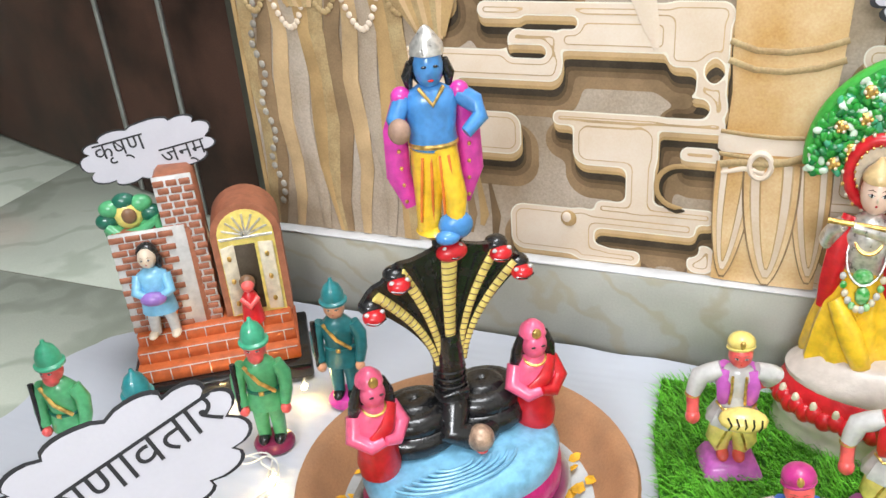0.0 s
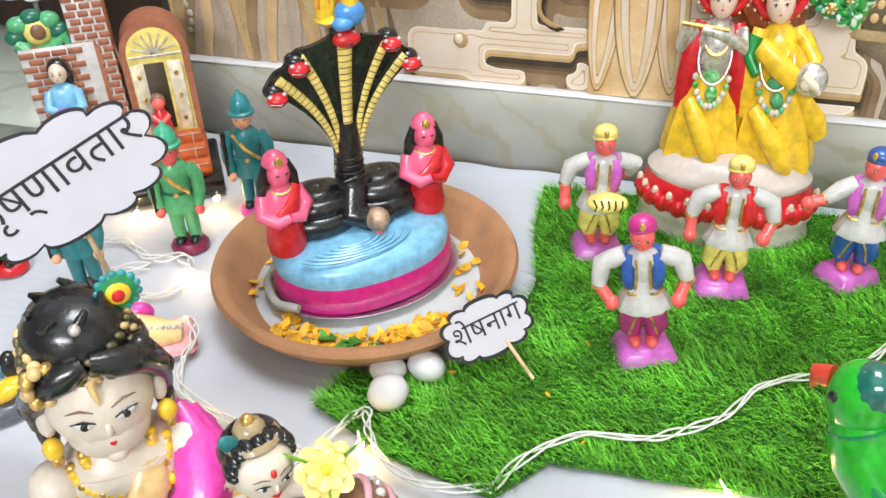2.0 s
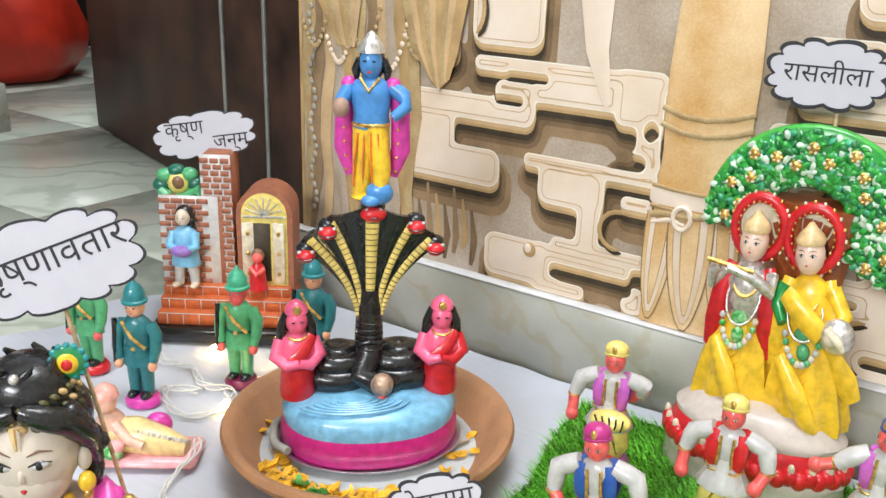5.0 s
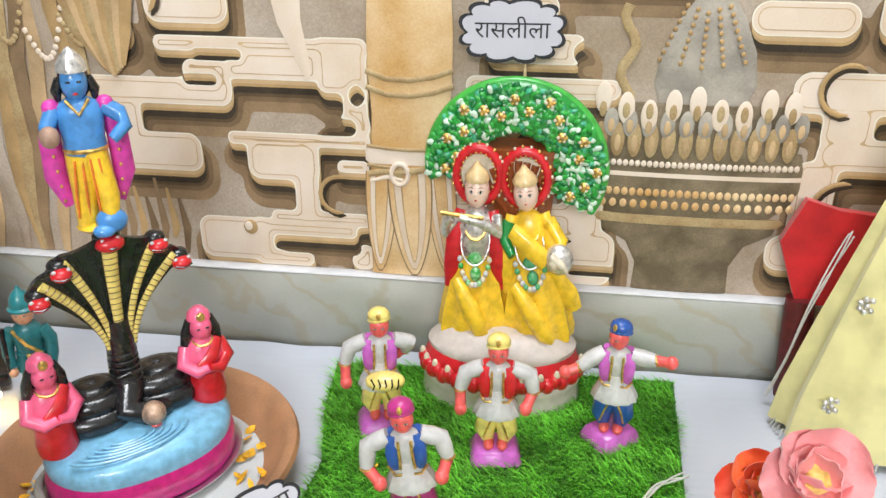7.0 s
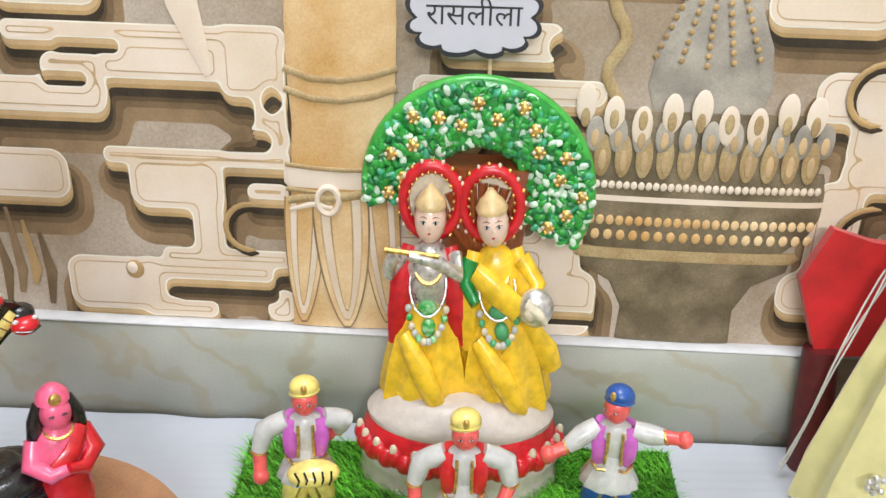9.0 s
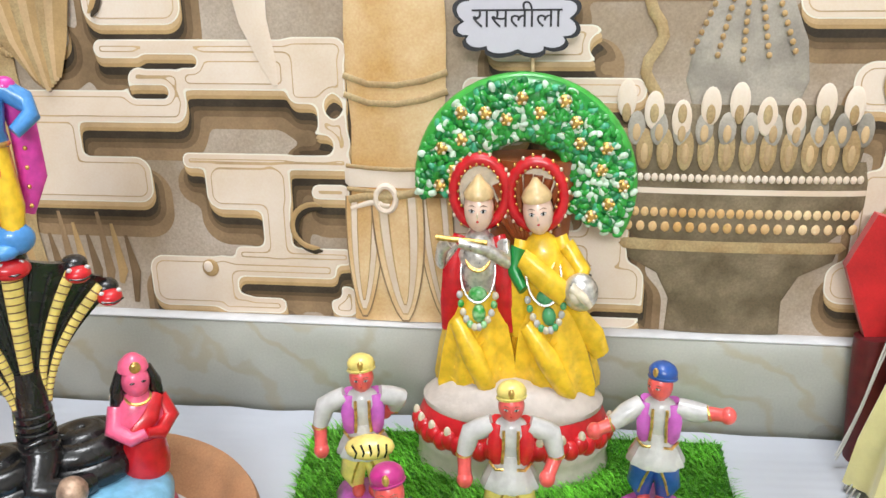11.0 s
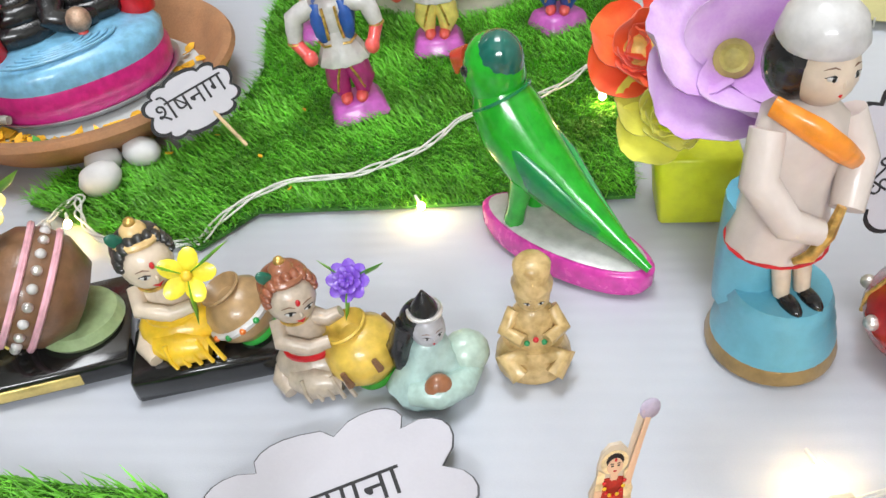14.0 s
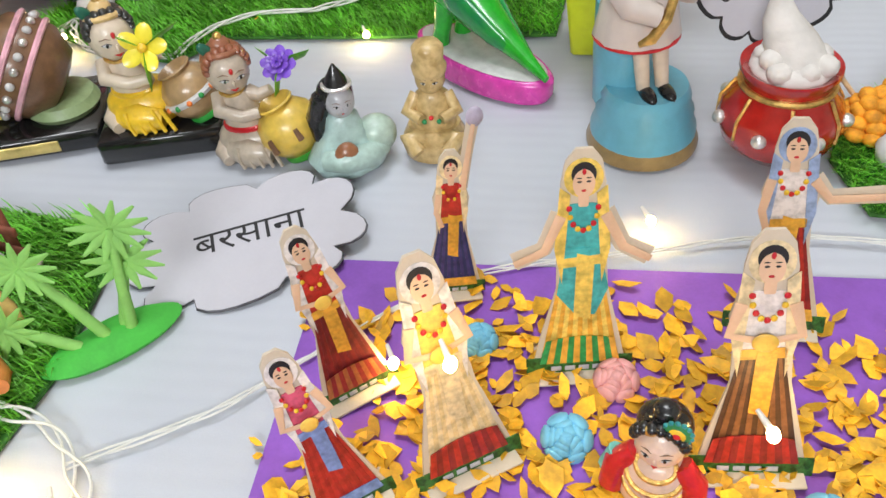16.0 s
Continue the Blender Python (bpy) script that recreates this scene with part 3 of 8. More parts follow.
def bowl_slab(prof, mt):
    k.lathe([(w, z) for w, z in prof], mt, c=(bx, -0.004, 0), sy=0.07, n=40)


bowl_slab([(0.062, 0.121), (0.06, 0.16), (0.075, 0.19), (0.108, 0.208), (0.112, 0.226)], M_BOWL)
bowl_slab([(0.03, 0.121), (0.03, 0.16), (0.045, 0.195), (0.075, 0.212), (0.08, 0.222)], M_GREY)
bowl_slab([(0.114, 0.218), (0.12, 0.224), (0.114, 0.23)], M_BRONZE)
bowl_slab([(0.1, 0.23), (0.124, 0.252), (0.132, 0.272), (0.132, 0.296), (0.126, 0.318)], M_BOWL)
bowl_slab([(0.131, 0.278), (0.133, 0.287), (0.131, 0.29)], M_LIGHT)
bowl_slab([(0.118, 0.304), (0.122, 0.33), (0.112, 0.362), (0.095, 0.376)], M_BOWL)
bowl_slab([(0.05, 0.37), (0.06, 0.4), (0.054, 0.44), (0.036, 0.48), (0.022, 0.5), (0.026, 0.56)], M_GREY)
bowl_slab([(0.018, 0.37), (0.026, 0.4), (0.022, 0.44), (0.012, 0.48)], M_PALE)
k.part("lotus_bowl", mural)
k = Kit()
for row, (z, n, w, hh, mtl) in enumerate(((0.33, 12, 0.0085, 0.022, M_BRONZE), (0.352, 11, 0.009, 0.018, M_GREY), (0.372, 9, 0.01, 0.02, M_LIGHT))):
    for i in range(n):
        x = bx - 0.118 + 0.236 * (i + 0.5 * (row % 2)) / (n - 0.5)
        k.ell((x, -0.0065 - 0.008 * math.sqrt(max(0.0, 1 - ((x - bx) / 0.13) ** 2)) - 0.0006 * row, z + 0.01 * math.cos(i * 1.7) * (row == 2)), (w, 0.0015, hh), mtl)
        k.ell((x, -0.008 - 0.008 * math.sqrt(max(0.0, 1 - ((x - bx) / 0.13) ** 2)) - 0.0006 * row, z - 0.004), (w * 0.45, 0.001, hh * 0.5), M_LIP if row < 2 else M_BRONZE)
for z, n, r in ((0.3, 34, 0.0034), (0.262, 26, 0.0042), (0.246, 20, 0.0045)):
    for i in range(n):
        k.ell((bx - 0.122 + 0.244 * i / (n - 1), -0.0045 - 0.0095 * math.sqrt(1 - 0.87 * (2 * i / (n - 1) - 1) ** 2), z), (r, 0.0012, r * 1.3), M_LIGHT if z > 0.29 else M_GOLD, n=8, rings=6)
for s in range(5):
    for i in range(8):
        k.ell((bx - 0.008 + (s - 2) * (0.012 + 0.0018 * i), -0.0115, 0.485 - 0.009 * i + 0.004 * abs(s - 2)), (0.0028, 0.0014, 0.0032), M_MID, n=8, rings=6)
k.part("petal_band", mural)
# twisted stalk beside the bowl
k = Kit()
k.path([(0.425 + 0.008 * math.sin(i * 1.1), -0.006, 0.36 + 0.012 * i) for i in range(12)], 0.006, M_BRONZE, flat=0.3)
k.part("twisted_stalk", mural)
# draped cloth print at the free edge
k = Kit()
rnd = random.Random(4)
for i in range(11):
    x = -0.488 + 0.021 * i
    sway = 0.012 * math.sin(i * 1.3)
    mt = (M_BRONZE, M_LIP, M_MID, M_SHADE_A, M_BACK)[(i * 3) % 5]
    k.path([(x + sway * (z - 0.4) * 4 + 0.006 * math.sin(z * 30 + i), -0.0045 - 0.0002 * i, z) for z in (0.122, 0.17, 0.22, 0.28, 0.34, 0.4, 0.47, 0.55, 0.7)], [0.006, 0.009, 0.01, 0.012, 0.012, 0.011, 0.012, 0.012, 0.012], mt, flat=0.12)
k.part("drapery", mural)
k = Kit()
for i in range(5):
    x0, z0 = -0.495 + 0.05 * i, 0.46 - 0.02 * (i % 2)
    for j in range(14):
        t = j / 13
        k.ell((x0 + 0.055 * t, -0.009, z0 - 0.05 * math.sin(math.pi * t) + 0.03 * t), (0.0042, 0.0014, 0.0042), M_LIGHT if i % 2 else M_BRONZE, n=8, rings=6)
for j in range(26):
    k.ell((-0.478 + 0.006 * math.sin(j), -0.008, 0.16 + 0.013 * j), (0.0048, 0.0014, 0.0052), M_GREY, n=8, rings=6)
k.part("tassel", mural)
for i in range(7):
    x = -0.262 + 0.016 * i
    Kit().path([(x, -0.0042 - 0.0001 * i, 0.13 + 0.012 * (i % 3)), (x + 0.004, -0.0042 - 0.0001 * i, 0.17), (x - 0.003, -0.0042 - 0.0001 * i, 0.215 + 0.014 * ((i * 2) % 3))], [0.003, 0.006, 0.002], (M_SHADE_B, M_SHADE_A, M_MID)[i % 3], n=8, flat=0.1).part("print_shade", mural)
# robe folds gathered over the drapery
for i in range(9):
    u = i / 8
    Kit().path([(-0.30 + 0.115 * u, -0.0088 - 0.0003 * i, 0.62), (-0.295 + 0.1 * u, -0.0092 - 0.0003 * i, 0.52), (-0.27 + 0.062 * u, -0.0096 - 0.0003 * i, 0.44), (-0.245 + 0.03 * u, -0.0096 - 0.0003 * i, 0.385 + 0.03 * abs(u - 0.5))], [0.011, 0.011, 0.009, 0.003], (M_BRONZE, M_LIP, M_MID)[i % 3], n=9, flat=0.14).part("robe_fold", mural)
for i in range(6):
    Kit().path([(-0.47 + 0.016 * i, -0.0086 - 0.0003 * i, 0.6), (-0.455 + 0.014 * i, -0.009 - 0.0003 * i, 0.5), (-0.42 + 0.006 * i, -0.0092 - 0.0003 * i, 0.43)], [0.01, 0.01, 0.003], (M_MID, M_BRONZE, M_LIP)[i % 3], n=9, flat=0.14).part("robe_fold", mural)

# ---- white cloth ----
bm = bmesh.new()
nx, ny = 150, 150
grid = []
for j in range(ny + 1):
    y = -0.45 + (1.098 + 0.45) * j / ny
    left = -0.70 - 0.05 * max(0, 0.8 - y) + 0.012 * math.sin(y * 19) + (0.02 * math.sin(y * 7))
    if y > 0.95:
        left += (y - 0.95) * 0.9
    row = []
    for i in range(nx + 1):
        x = left + (1.15 - left) * i / nx
        wr = noise.fractal(Vector((x * 5, y * 2.2, 3.0)), 1.0, 2.0, 3) * 0.0022
        edge = max(0.0, 1 - (x - left) / 0.1)
        z = -0.0026 + max(-0.0022, min(0.0022, wr))
        if x < -0.5:
            z += 0.011 * edge * (0.5 + 0.5 * math.sin(y * 38)) - 0.004 * edge
        if y > 1.07:
            z += (y - 1.07) * 0.5 * (0.4 + 0.6 * noise.noise(Vector((x * 9, 0, 0))) ** 2)
        row.append(bm.verts.new((x, y, max(z, -0.0055))))
    grid.append(row)
for j in range(ny):
    for i in range(nx):
        bm.faces.new((grid[j][i], grid[j][i + 1], grid[j + 1][i + 1], grid[j + 1][i])).smooth = True
me = bpy.data.meshes.new("white_cloth")
bm.to_mesh(me)
bm.free()
me.materials.append(CLOTH)
cloth = tagged(new("white_cloth", me), "white cotton sheet with soft wrinkles spread on the floor", "cloth")


# ---- artificial grass ----
def inside(p, poly):
    c = False
    for i in range(len(poly)):
        (x0, y0), (x1, y1) = poly[i - 1], poly[i]
        if (y0 > p[1]) != (y1 > p[1]) and p[0] < (x1 - x0) * (p[1] - y0) / (y1 - y0) + x0:
            c = not c
    return c


def mat_of_grass(poly, count, seed, label, height=0.013):
    rnd = random.Random(seed)
    n = len(poly)
    k = Kit()
    vs = [(x, y, 0.0035) for x, y in poly] + [(x, y, 0.0003) for x, y in poly]
    k.put(vs, [list(range(n)), *[[i, n + i, n + (i + 1) % n, (i + 1) % n] for i in range(n)]], TURF)
    ob = k.thing("grass_mat", Matrix(), label, "grass mat")
    xs, ys = [p[0] for p in poly], [p[1] for p in poly]
    v, f = [], []
    while len(f) < count * 2:
        p = (rnd.uniform(min(xs), max(xs)), rnd.uniform(min(ys), max(ys)))
        if not inside(p, poly):
            continue
        a = rnd.uniform(0, 6.283) * 0.5 + 2.6 + 1.2 * noise.noise(Vector((p[0] * 14, p[1] * 14, seed)))
        h = height * rnd.uniform(0.45, 1.25)
        lean = h * rnd.uniform(0.5, 1.5)
        dx, dy = math.cos(a), math.sin(a)
        w = rnd.uniform(0.0005, 0.001)
        b = len(v)
        x, y = p
        v += [(x - dy * w, y + dx * w, 0.002), (x + dy * w, y - dx * w, 0.002),
              (x + dx * lean * 0.4 - dy * w * 0.8, y + dy * lean * 0.4 + dx * w * 0.8, 0.002 + h * 0.65), (x + dx * lean * 0.4 + dy * w * 0.8, y + dy * lean * 0.4 - dx * w * 0.8, 0.002 + h * 0.65),
              (x + dx * lean, y + dy * lean, 0.002 + h)]
        f += [(b, b + 1, b + 3, b + 2), (b + 2, b + 3, b + 4)]
    me = bpy.data.meshes.new("turf_pile")
    me.from_pydata(v, [], f)
    me.materials.append(GRASS)
    bl = new("turf_pile", me)
    bl.parent = ob
    tagged(bl, "bright green plastic blades", kind="stuff")
    return ob


mat_of_grass([(0.062, 1.062), (0.3, 1.075), (0.522, 1.078), (0.512, 0.85), (0.502, 0.615), (0.3, 0.6), (0.16, 0.592), (0.12, 0.54), (0.02, 0.56), (-0.075, 0.605), (-0.06, 0.66), (0.02, 0.66), (0.085, 0.74), (0.095, 0.85), (0.07, 0.96)], 42000, 1, "bright green artificial grass mat on the white cloth")
mat_of_grass([(-0.12, 0.3), (0.06, 0.302), (0.178, 0.296), (0.197, 0.237), (0.208, 0.15), (0.2, 0.08), (0.1, 0.04), (-0.12, 0.04)], 16000, 2, "second artificial grass mat with garden toys", 0.016)
mat_of_grass([(0.735, 0.43), (0.755, 0.365), (0.88, 0.36), (0.97, 0.48), (0.87, 0.55), (0.755, 0.5)], 5000, 3, "small artificial grass mat beside the red pot", 0.018)


# ---- terracotta dish with the serpent island ----
DX, DY = -0.088, 0.79
dish = holder("clay_dish", pose(DX, DY, 0.0), "wide brown terracotta dish filled with cloudy water", "dish")
Kit().lathe([(0.02, 0.001), (0.115, 0.001), (0.14, 0.012), (0.165, 0.04), (0.171, 0.05), (0.168, 0.056), (0.16, 0.056), (0.152, 0.047), (0.135, 0.024), (0.12, 0.013), (0.02, 0.012)], CLAY, n=64).part("bowl", dish)
Kit().lathe([(0.001, 0.0185), (0.128, 0.0185)], WATER, n=48).part("water", dish, "cloudy grey water")
plate_ob = Kit().lathe([(0.02, 0.0), (0.09, 0.0), (0.104, 0.004), (0.112, 0.011), (0.113, 0.012), (0.111, 0.0125), (0.102, 0.006), (0.09, 0.002), (0.02, 0.002)], STEEL, n=56)
plate_ob.thing("steel_plate", pose(-0.0905, 0.7935, 0.0195, 0, 0, 44) @ Matrix.Diagonal((0.98, 0.76, 1, 1)), "round stainless steel plate in the dish", "plate")


def petals(n, place, seed, name, label, m=Matrix(), size=0.008, material=None):
    """Loose torn petals, each one a small curled flake."""
    rnd = random.Random(seed)
    k = Kit()
    for _ in range(n):
        x, y, z = place(rnd)
        k.M = pose(x, y, z + rnd.uniform(0, 0.003), rnd.uniform(-28, 28), rnd.uniform(-28, 28), rnd.uniform(0, 360))
        s = size * rnd.uniform(0.55, 1.35)
        w = s * rnd.uniform(0.35, 0.7)
        c = s * rnd.uniform(-0.15, 0.3)
        top = [(-s, 0, c), (-s * 0.3, w, 0), (s * 0.5, w * 0.8, c * 0.3), (s, w * 0.1, c), (s * 0.4, -w, c * 0.2), (-s * 0.4, -w * 0.8, 0)]
        k.put(top + [(p[0], p[1], p[2] - 0.0006) for p in top], [[0, 1, 5], [1, 2, 4, 5], [2, 3, 4], [11, 7, 6], [11, 10, 8, 7], [10, 9, 8]] + [[i, (i + 1) % 6, 6 + (i + 1) % 6, 6 + i] for i in range(6)], material or PETAL)
    ob = k.thing(name, m, label, "petals", kind="stuff", smooth=30)
    return ob


def dish_spot(rnd):
    a = rnd.uniform(-2.1, -0.35) if rnd.random() < 0.75 else rnd.uniform(-3.3, 0.9)
    r = rnd.uniform(0.1, 0.138)
    return DX + r * math.cos(a), DY + r * math.sin(a), 0.021 + max(0, r - 0.127) * 0.9


petals(170, dish_spot, 5, "marigold_petals", "torn yellow marigold petals floating in the dish", size=0.0085)
petals(10, lambda r: (DX + r.uniform(-0.005, 0.07), DY - r.uniform(0.11, 0.125), 0.024), 6, "green_leaves", "a few small green leaves floating in the dish", size=0.011, material=LEAF)

SERPENT = pose(-0.104, 0.808, 0.008, 0, 0, 44)
k = Kit()
k.lathe([(0.02, 0.0145), (0.099, 0.0145), (0.104, 0.022), (0.104, 0.041), (0.1, 0.049)], paint("crimson_pink_paint", (0.56, 0.015, 0.2)), c=(0, -0.019, 0), sy=0.68, n=44, wave=0.012, folds=5)
k.lathe([(0.1, 0.047), (0.102, 0.062), (0.094, 0.073), (0.06, 0.079), (0.03, 0.081), (0.001, 0.082)], SKY, c=(0, -0.019, 0), sy=0.68, n=44, wave=0.012, folds=5)
for i in range(6):
    r = 0.018 + 0.0085 * i
    k.path([(-0.02 + r * math.cos(a) * 1.05, -0.045 + 0.5 * r * math.sin(a), 0.0815 - 0.006 * (r / 0.09) ** 3) for a in [(-2.9 + 2.7 * j / 12) for j in range(13)] if abs(r * math.sin(a)) < 0.06], 0.0018, SKY, n=6)
# coils
for sx in (-1, 1):
    for z, R in ((0.09, 0.036), (0.106, 0.027), (0.112, 0.012)):
        k.ring((sx * 0.036, 0.012, z), R, 0.0145, BLACK, n=26, sy=0.75, m=10)
k.path([(0.03, -0.02, 0.088), (0.01, -0.03, 0.09), (-0.01, -0.022, 0.098), (0.0, -0.004, 0.115), (0.0, 0.004, 0.14), (0.0, 0.0, 0.17), (0.0, 0.0, 0.2)], [0.012, 0.014, 0.015, 0.017, 0.0165, 0.015, 0.013], BLACK, n=14)
# hood: a fan that flares out of the neck into five lobes
HEADS = ((-0.071, 0.245), (-0.047, 0.273), (0.002, 0.295), (0.05, 0.278), (0.073, 0.25))


def hood(u, t):
    half = 0.0125 + 0.067 * t ** 2.0
    lobe = 0.007 * max(math.exp(-((u * 0.0795 - a) / 0.011) ** 2) for a, z in HEADS)
    top = 0.297 - 0.047 * abs(u) ** 2.1 + lobe
    return Vector((u * half, -0.004 - 0.014 * t * t + 0.012 * u * u * t - 0.05 * lobe * t, 0.15 + (top - 0.15) * t))


rows, cols = 14, 41
vs, fs = [], []
for layer in (0, 1):
    for i in range(rows):
        for j in range(cols):
            vs.append(hood(-1 + 2 * j / (cols - 1), i / (rows - 1)) + Vector((0, 0.011 * (1 - 0.5 * i / rows) if layer else -0.001, 0)))
for layer in (0, 1):
    o = layer * rows * cols
    for i in range(rows - 1):
        for j in range(cols - 1):
            q = [o + i * cols + j, o + i * cols + j + 1, o + (i + 1) * cols + j + 1, o + (i + 1) * cols + j]
            fs.append(q if layer == 0 else q[::-1])
o = rows * cols
rim = [i * cols for i in range(rows)] + [(rows - 1) * cols + j for j in range(1, cols)] + [i * cols + cols - 1 for i in range(rows - 2, -1, -1)]
for a, b in zip(rim, rim[1:]):
    fs.append([a, b, o + b, o + a])
k.put(vs, fs, BLACK)
for n, (u, z) in enumerate(HEADS):
    big = n == 2
    line = [hood(u / 0.0795, 0.16 + 0.8 * i / 10) + Vector((0, -0.003, 0)) for i in range(11)]
    k.path(line, [(0.0032 + 0.0028 * i / 10) * (1.35 if big else 0.85) for i in range(11)], PALEYELLOW, n=8, flat=0.55)
    for i in range(18):
        p = line[0].lerp(line[-1], 0) if i == 0 else line[min(9, i * 10 // 18)].lerp(line[min(10, i * 10 // 18 + 1)], (i * 10 / 18) % 1)
        d = line[min(10, i * 10 // 18 + 1)] - line[min(9, i * 10 // 18)]
        k.ring(tuple(p), (0.0034 + 0.0028 * i / 17) * (1.35 if big else 0.85), 0.00055, BROWN, n=10, m=4, rot=(0, math.degrees(math.atan2(d.x, d.z)), 0), sy=0.6)
    y = hood(u / 0.0795, 1).y
    k.ell((u, y - 0.006, z), (0.0145 if big else 0.0105, 0.01, 0.0085 if big else 0.0075), RED)
    k.ell((u, y + 0.004, z + 0.006), (0.014 if big else 0.011, 0.011, 0.008), BLACK)
    k.path([(u - 0.009, y - 0.012, z - 0.001), (u, y - 0.0165, z - 0.002), (u + 0.009, y - 0.012, z - 0.001)], 0.0009, DARKBASE, n=5)
    for c in (-1, 1):
        k.ell((u + c * 0.007, y - 0.009, z + 0.0055), (0.0025, 0.002, 0.002), WHITE, n=8, rings=6)
# ribs of the hood
for u in (-0.93, -0.75, -0.42, -0.2, 0.22, 0.42, 0.78, 0.93):
    k.path([hood(u, 0.25 + 0.7 * i / 8) + Vector((0, -0.0012, 0)) for i in range(9)], 0.0016, BLACK, n=6)
k.path([(-0.012, -0.012, 0.135), (0.0, -0.0175, 0.14), (0.012, -0.012, 0.135)], 0.003, BLACK)
for i in range(9):
    k.ring((0.0, -0.002 + 0.0004 * i, 0.112 + 0.008 * i), 0.0168 - 0.0003 * i, 0.0011, BLACK, n=14, m=4)
# small ball at the front
k.ell((0.012, -0.038, 0.095), (0.0135, 0.0135, 0.0135), mat("worn_gold_ball", (0.5, 0.34, 0.24), 0.4, 0.3, vary=0.2, scale=120))
k.ell((0.012, -0.04, 0.079), (0.006, 0.005, 0.006), ROSY)
# two kneeling attendants of the island
for sx in (-1, 1):
    k.M = pose(sx * 0.083, -0.012, 0.074, 0, 0, -6 * sx)
    k.lathe([(0.02, 0.0), (0.0215, 0.012), (0.019, 0.03), (0.017, 0.038)], RED, n=18, wave=0.04, folds=9)
    k.lathe([(0.017, 0.034), (0.022, 0.045), (0.0225, 0.06), (0.017, 0.074), (0.008, 0.083)], PINK, n=18, sy=0.8)
    k.path([(-0.018, 0.002, 0.07), (-0.024, -0.006, 0.052), (-0.012, -0.02, 0.046), (0.0, -0.022, 0.05)], [0.008, 0.009, 0.007, 0.005], PINK)
    k.path([(0.018, 0.002, 0.07), (0.024, -0.006, 0.052), (0.012, -0.02, 0.046), (0.0, -0.022, 0.05)], [0.008, 0.009, 0.007, 0.005], RED if sx > 0 else PINK)
    k.path([(0.017, -0.004, 0.075), (0.006, -0.018, 0.062), (-0.012, -0.016, 0.045)], [0.006, 0.008, 0.007], RED, flat=0.6)
    k.ell((0, -0.004, 0.094), (0.0125, 0.0125, 0.0155), PINK)
    k.ell((0, 0.004, 0.092), (0.0145, 0.0115, 0.018), BLACK)
    for s in (-1, 1):
        k.path([(s * 0.0115, -0.001, 0.104), (s * 0.0165, -0.001, 0.088), (s * 0.0175, 0.002, 0.072), (s * 0.016, 0.006, 0.056)], [0.004, 0.0058, 0.0062, 0.003], BLACK)
        k.ell((s * 0.0048, -0.0155, 0.097), (0.0024, 0.001, 0.001), BLACK, n=8, rings=5)
    k.lathe([(0.0135, 0.104), (0.012, 0.111), (0.006, 0.117), (0.002, 0.119)], PINK, n=14)
    k.ell((0, -0.011, 0.109), (0.005, 0.003, 0.006), GOLD)
    k.ring((0, -0.004, 0.078), 0.0105, 0.0015, GOLD, rot=(18, 0, 0), m=5)
k.M = Matrix()
k.thing("serpent_statue", SERPENT, "painted clay island with a black many-headed cobra and two attendants", "figurine")
Kit().path([(0.112 * math.cos(a), 0.083 * math.sin(a), 0.003 * math.sin(a * 9)) for a in [2.1 + 1.6 * i / 30 for i in range(31)]], 0.005, mat("grey_rope", (0.35, 0.34, 0.3), 0.9, bump=0.6)).thing("rope_trim", pose(-0.0905, 0.7935, 0.036, 0, 0, 44), "grey twisted rope trim round the clay island", "rope")

# dancer standing on the hood
k = Kit()
k.lathe([(0.012, 0.0), (0.02, 0.006), (0.012, 0.012)], YELLOW, c=(-0.006, 0, 0), n=12)
k.path([(-0.012, 0, 0.004), (-0.01, -0.002, 0.03), (-0.008, 0, 0.06), (-0.006, 0, 0.085)], [0.012, 0.0135, 0.016, 0.018], YELLOW, n=12)
k.path([(0.014, -0.014, 0.014), (0.016, -0.012, 0.04), (0.01, -0.004, 0.065), (0.006, 0, 0.085)], [0.009, 0.012, 0.015, 0.017], YELLOW, n=12)
k.ell((0.014, -0.014, 0.014), (0.018, 0.012, 0.014), BODYBLUE)
k.ell((0.004, -0.022, 0.006), (0.013, 0.009, 0.007), BODYBLUE)
for x in (-0.02, -0.008, 0.004, 0.016):
    k.path([(x * 0.7, -0.016, 0.082), (x * 0.9, -0.018, 0.05), (x, -0.012, 0.02)], 0.0016, ORANGE, n=5)
k.lathe([(0.021, 0.08), (0.024, 0.092), (0.0225, 0.1), (0.026, 0.125), (0.024, 0.135), (0.009, 0.143)], BODYBLUE, n=18, sy=0.68)
k.ring((0, 0, 0.09), 0.0225, 0.0025, GOLD, sy=0.72)
for s in (-1, 1):
    k.path([(s * 0.026, 0.008, 0.135), (s * 0.036, 0.01, 0.1), (s * 0.037, 0.008, 0.06), (s * 0.026, 0.006, 0.03)], [0.008, 0.012, 0.0125, 0.008], MAGENTA, n=10, flat=0.6)
    for i in range(5):
        k.ell((s * (0.036 - 0.001 * i), 0.001, 0.1 - 0.016 * i), (0.002, 0.002, 0.002), GOLD, n=6, rings=5)
    k.ell((s * 0.028, 0.0, 0.133), (0.01, 0.009, 0.009), MAGENTA)
k.path([(0.026, 0, 0.132), (0.042, -0.004, 0.122), (0.046, -0.01, 0.112), (0.03, -0.016, 0.1)], [0.009, 0.0095, 0.008, 0.006], BODYBLUE)
k.path([(-0.026, 0, 0.132), (-0.036, -0.008, 0.115), (-0.034, -0.018, 0.108)], [0.009, 0.009, 0.007], BODYBLUE)
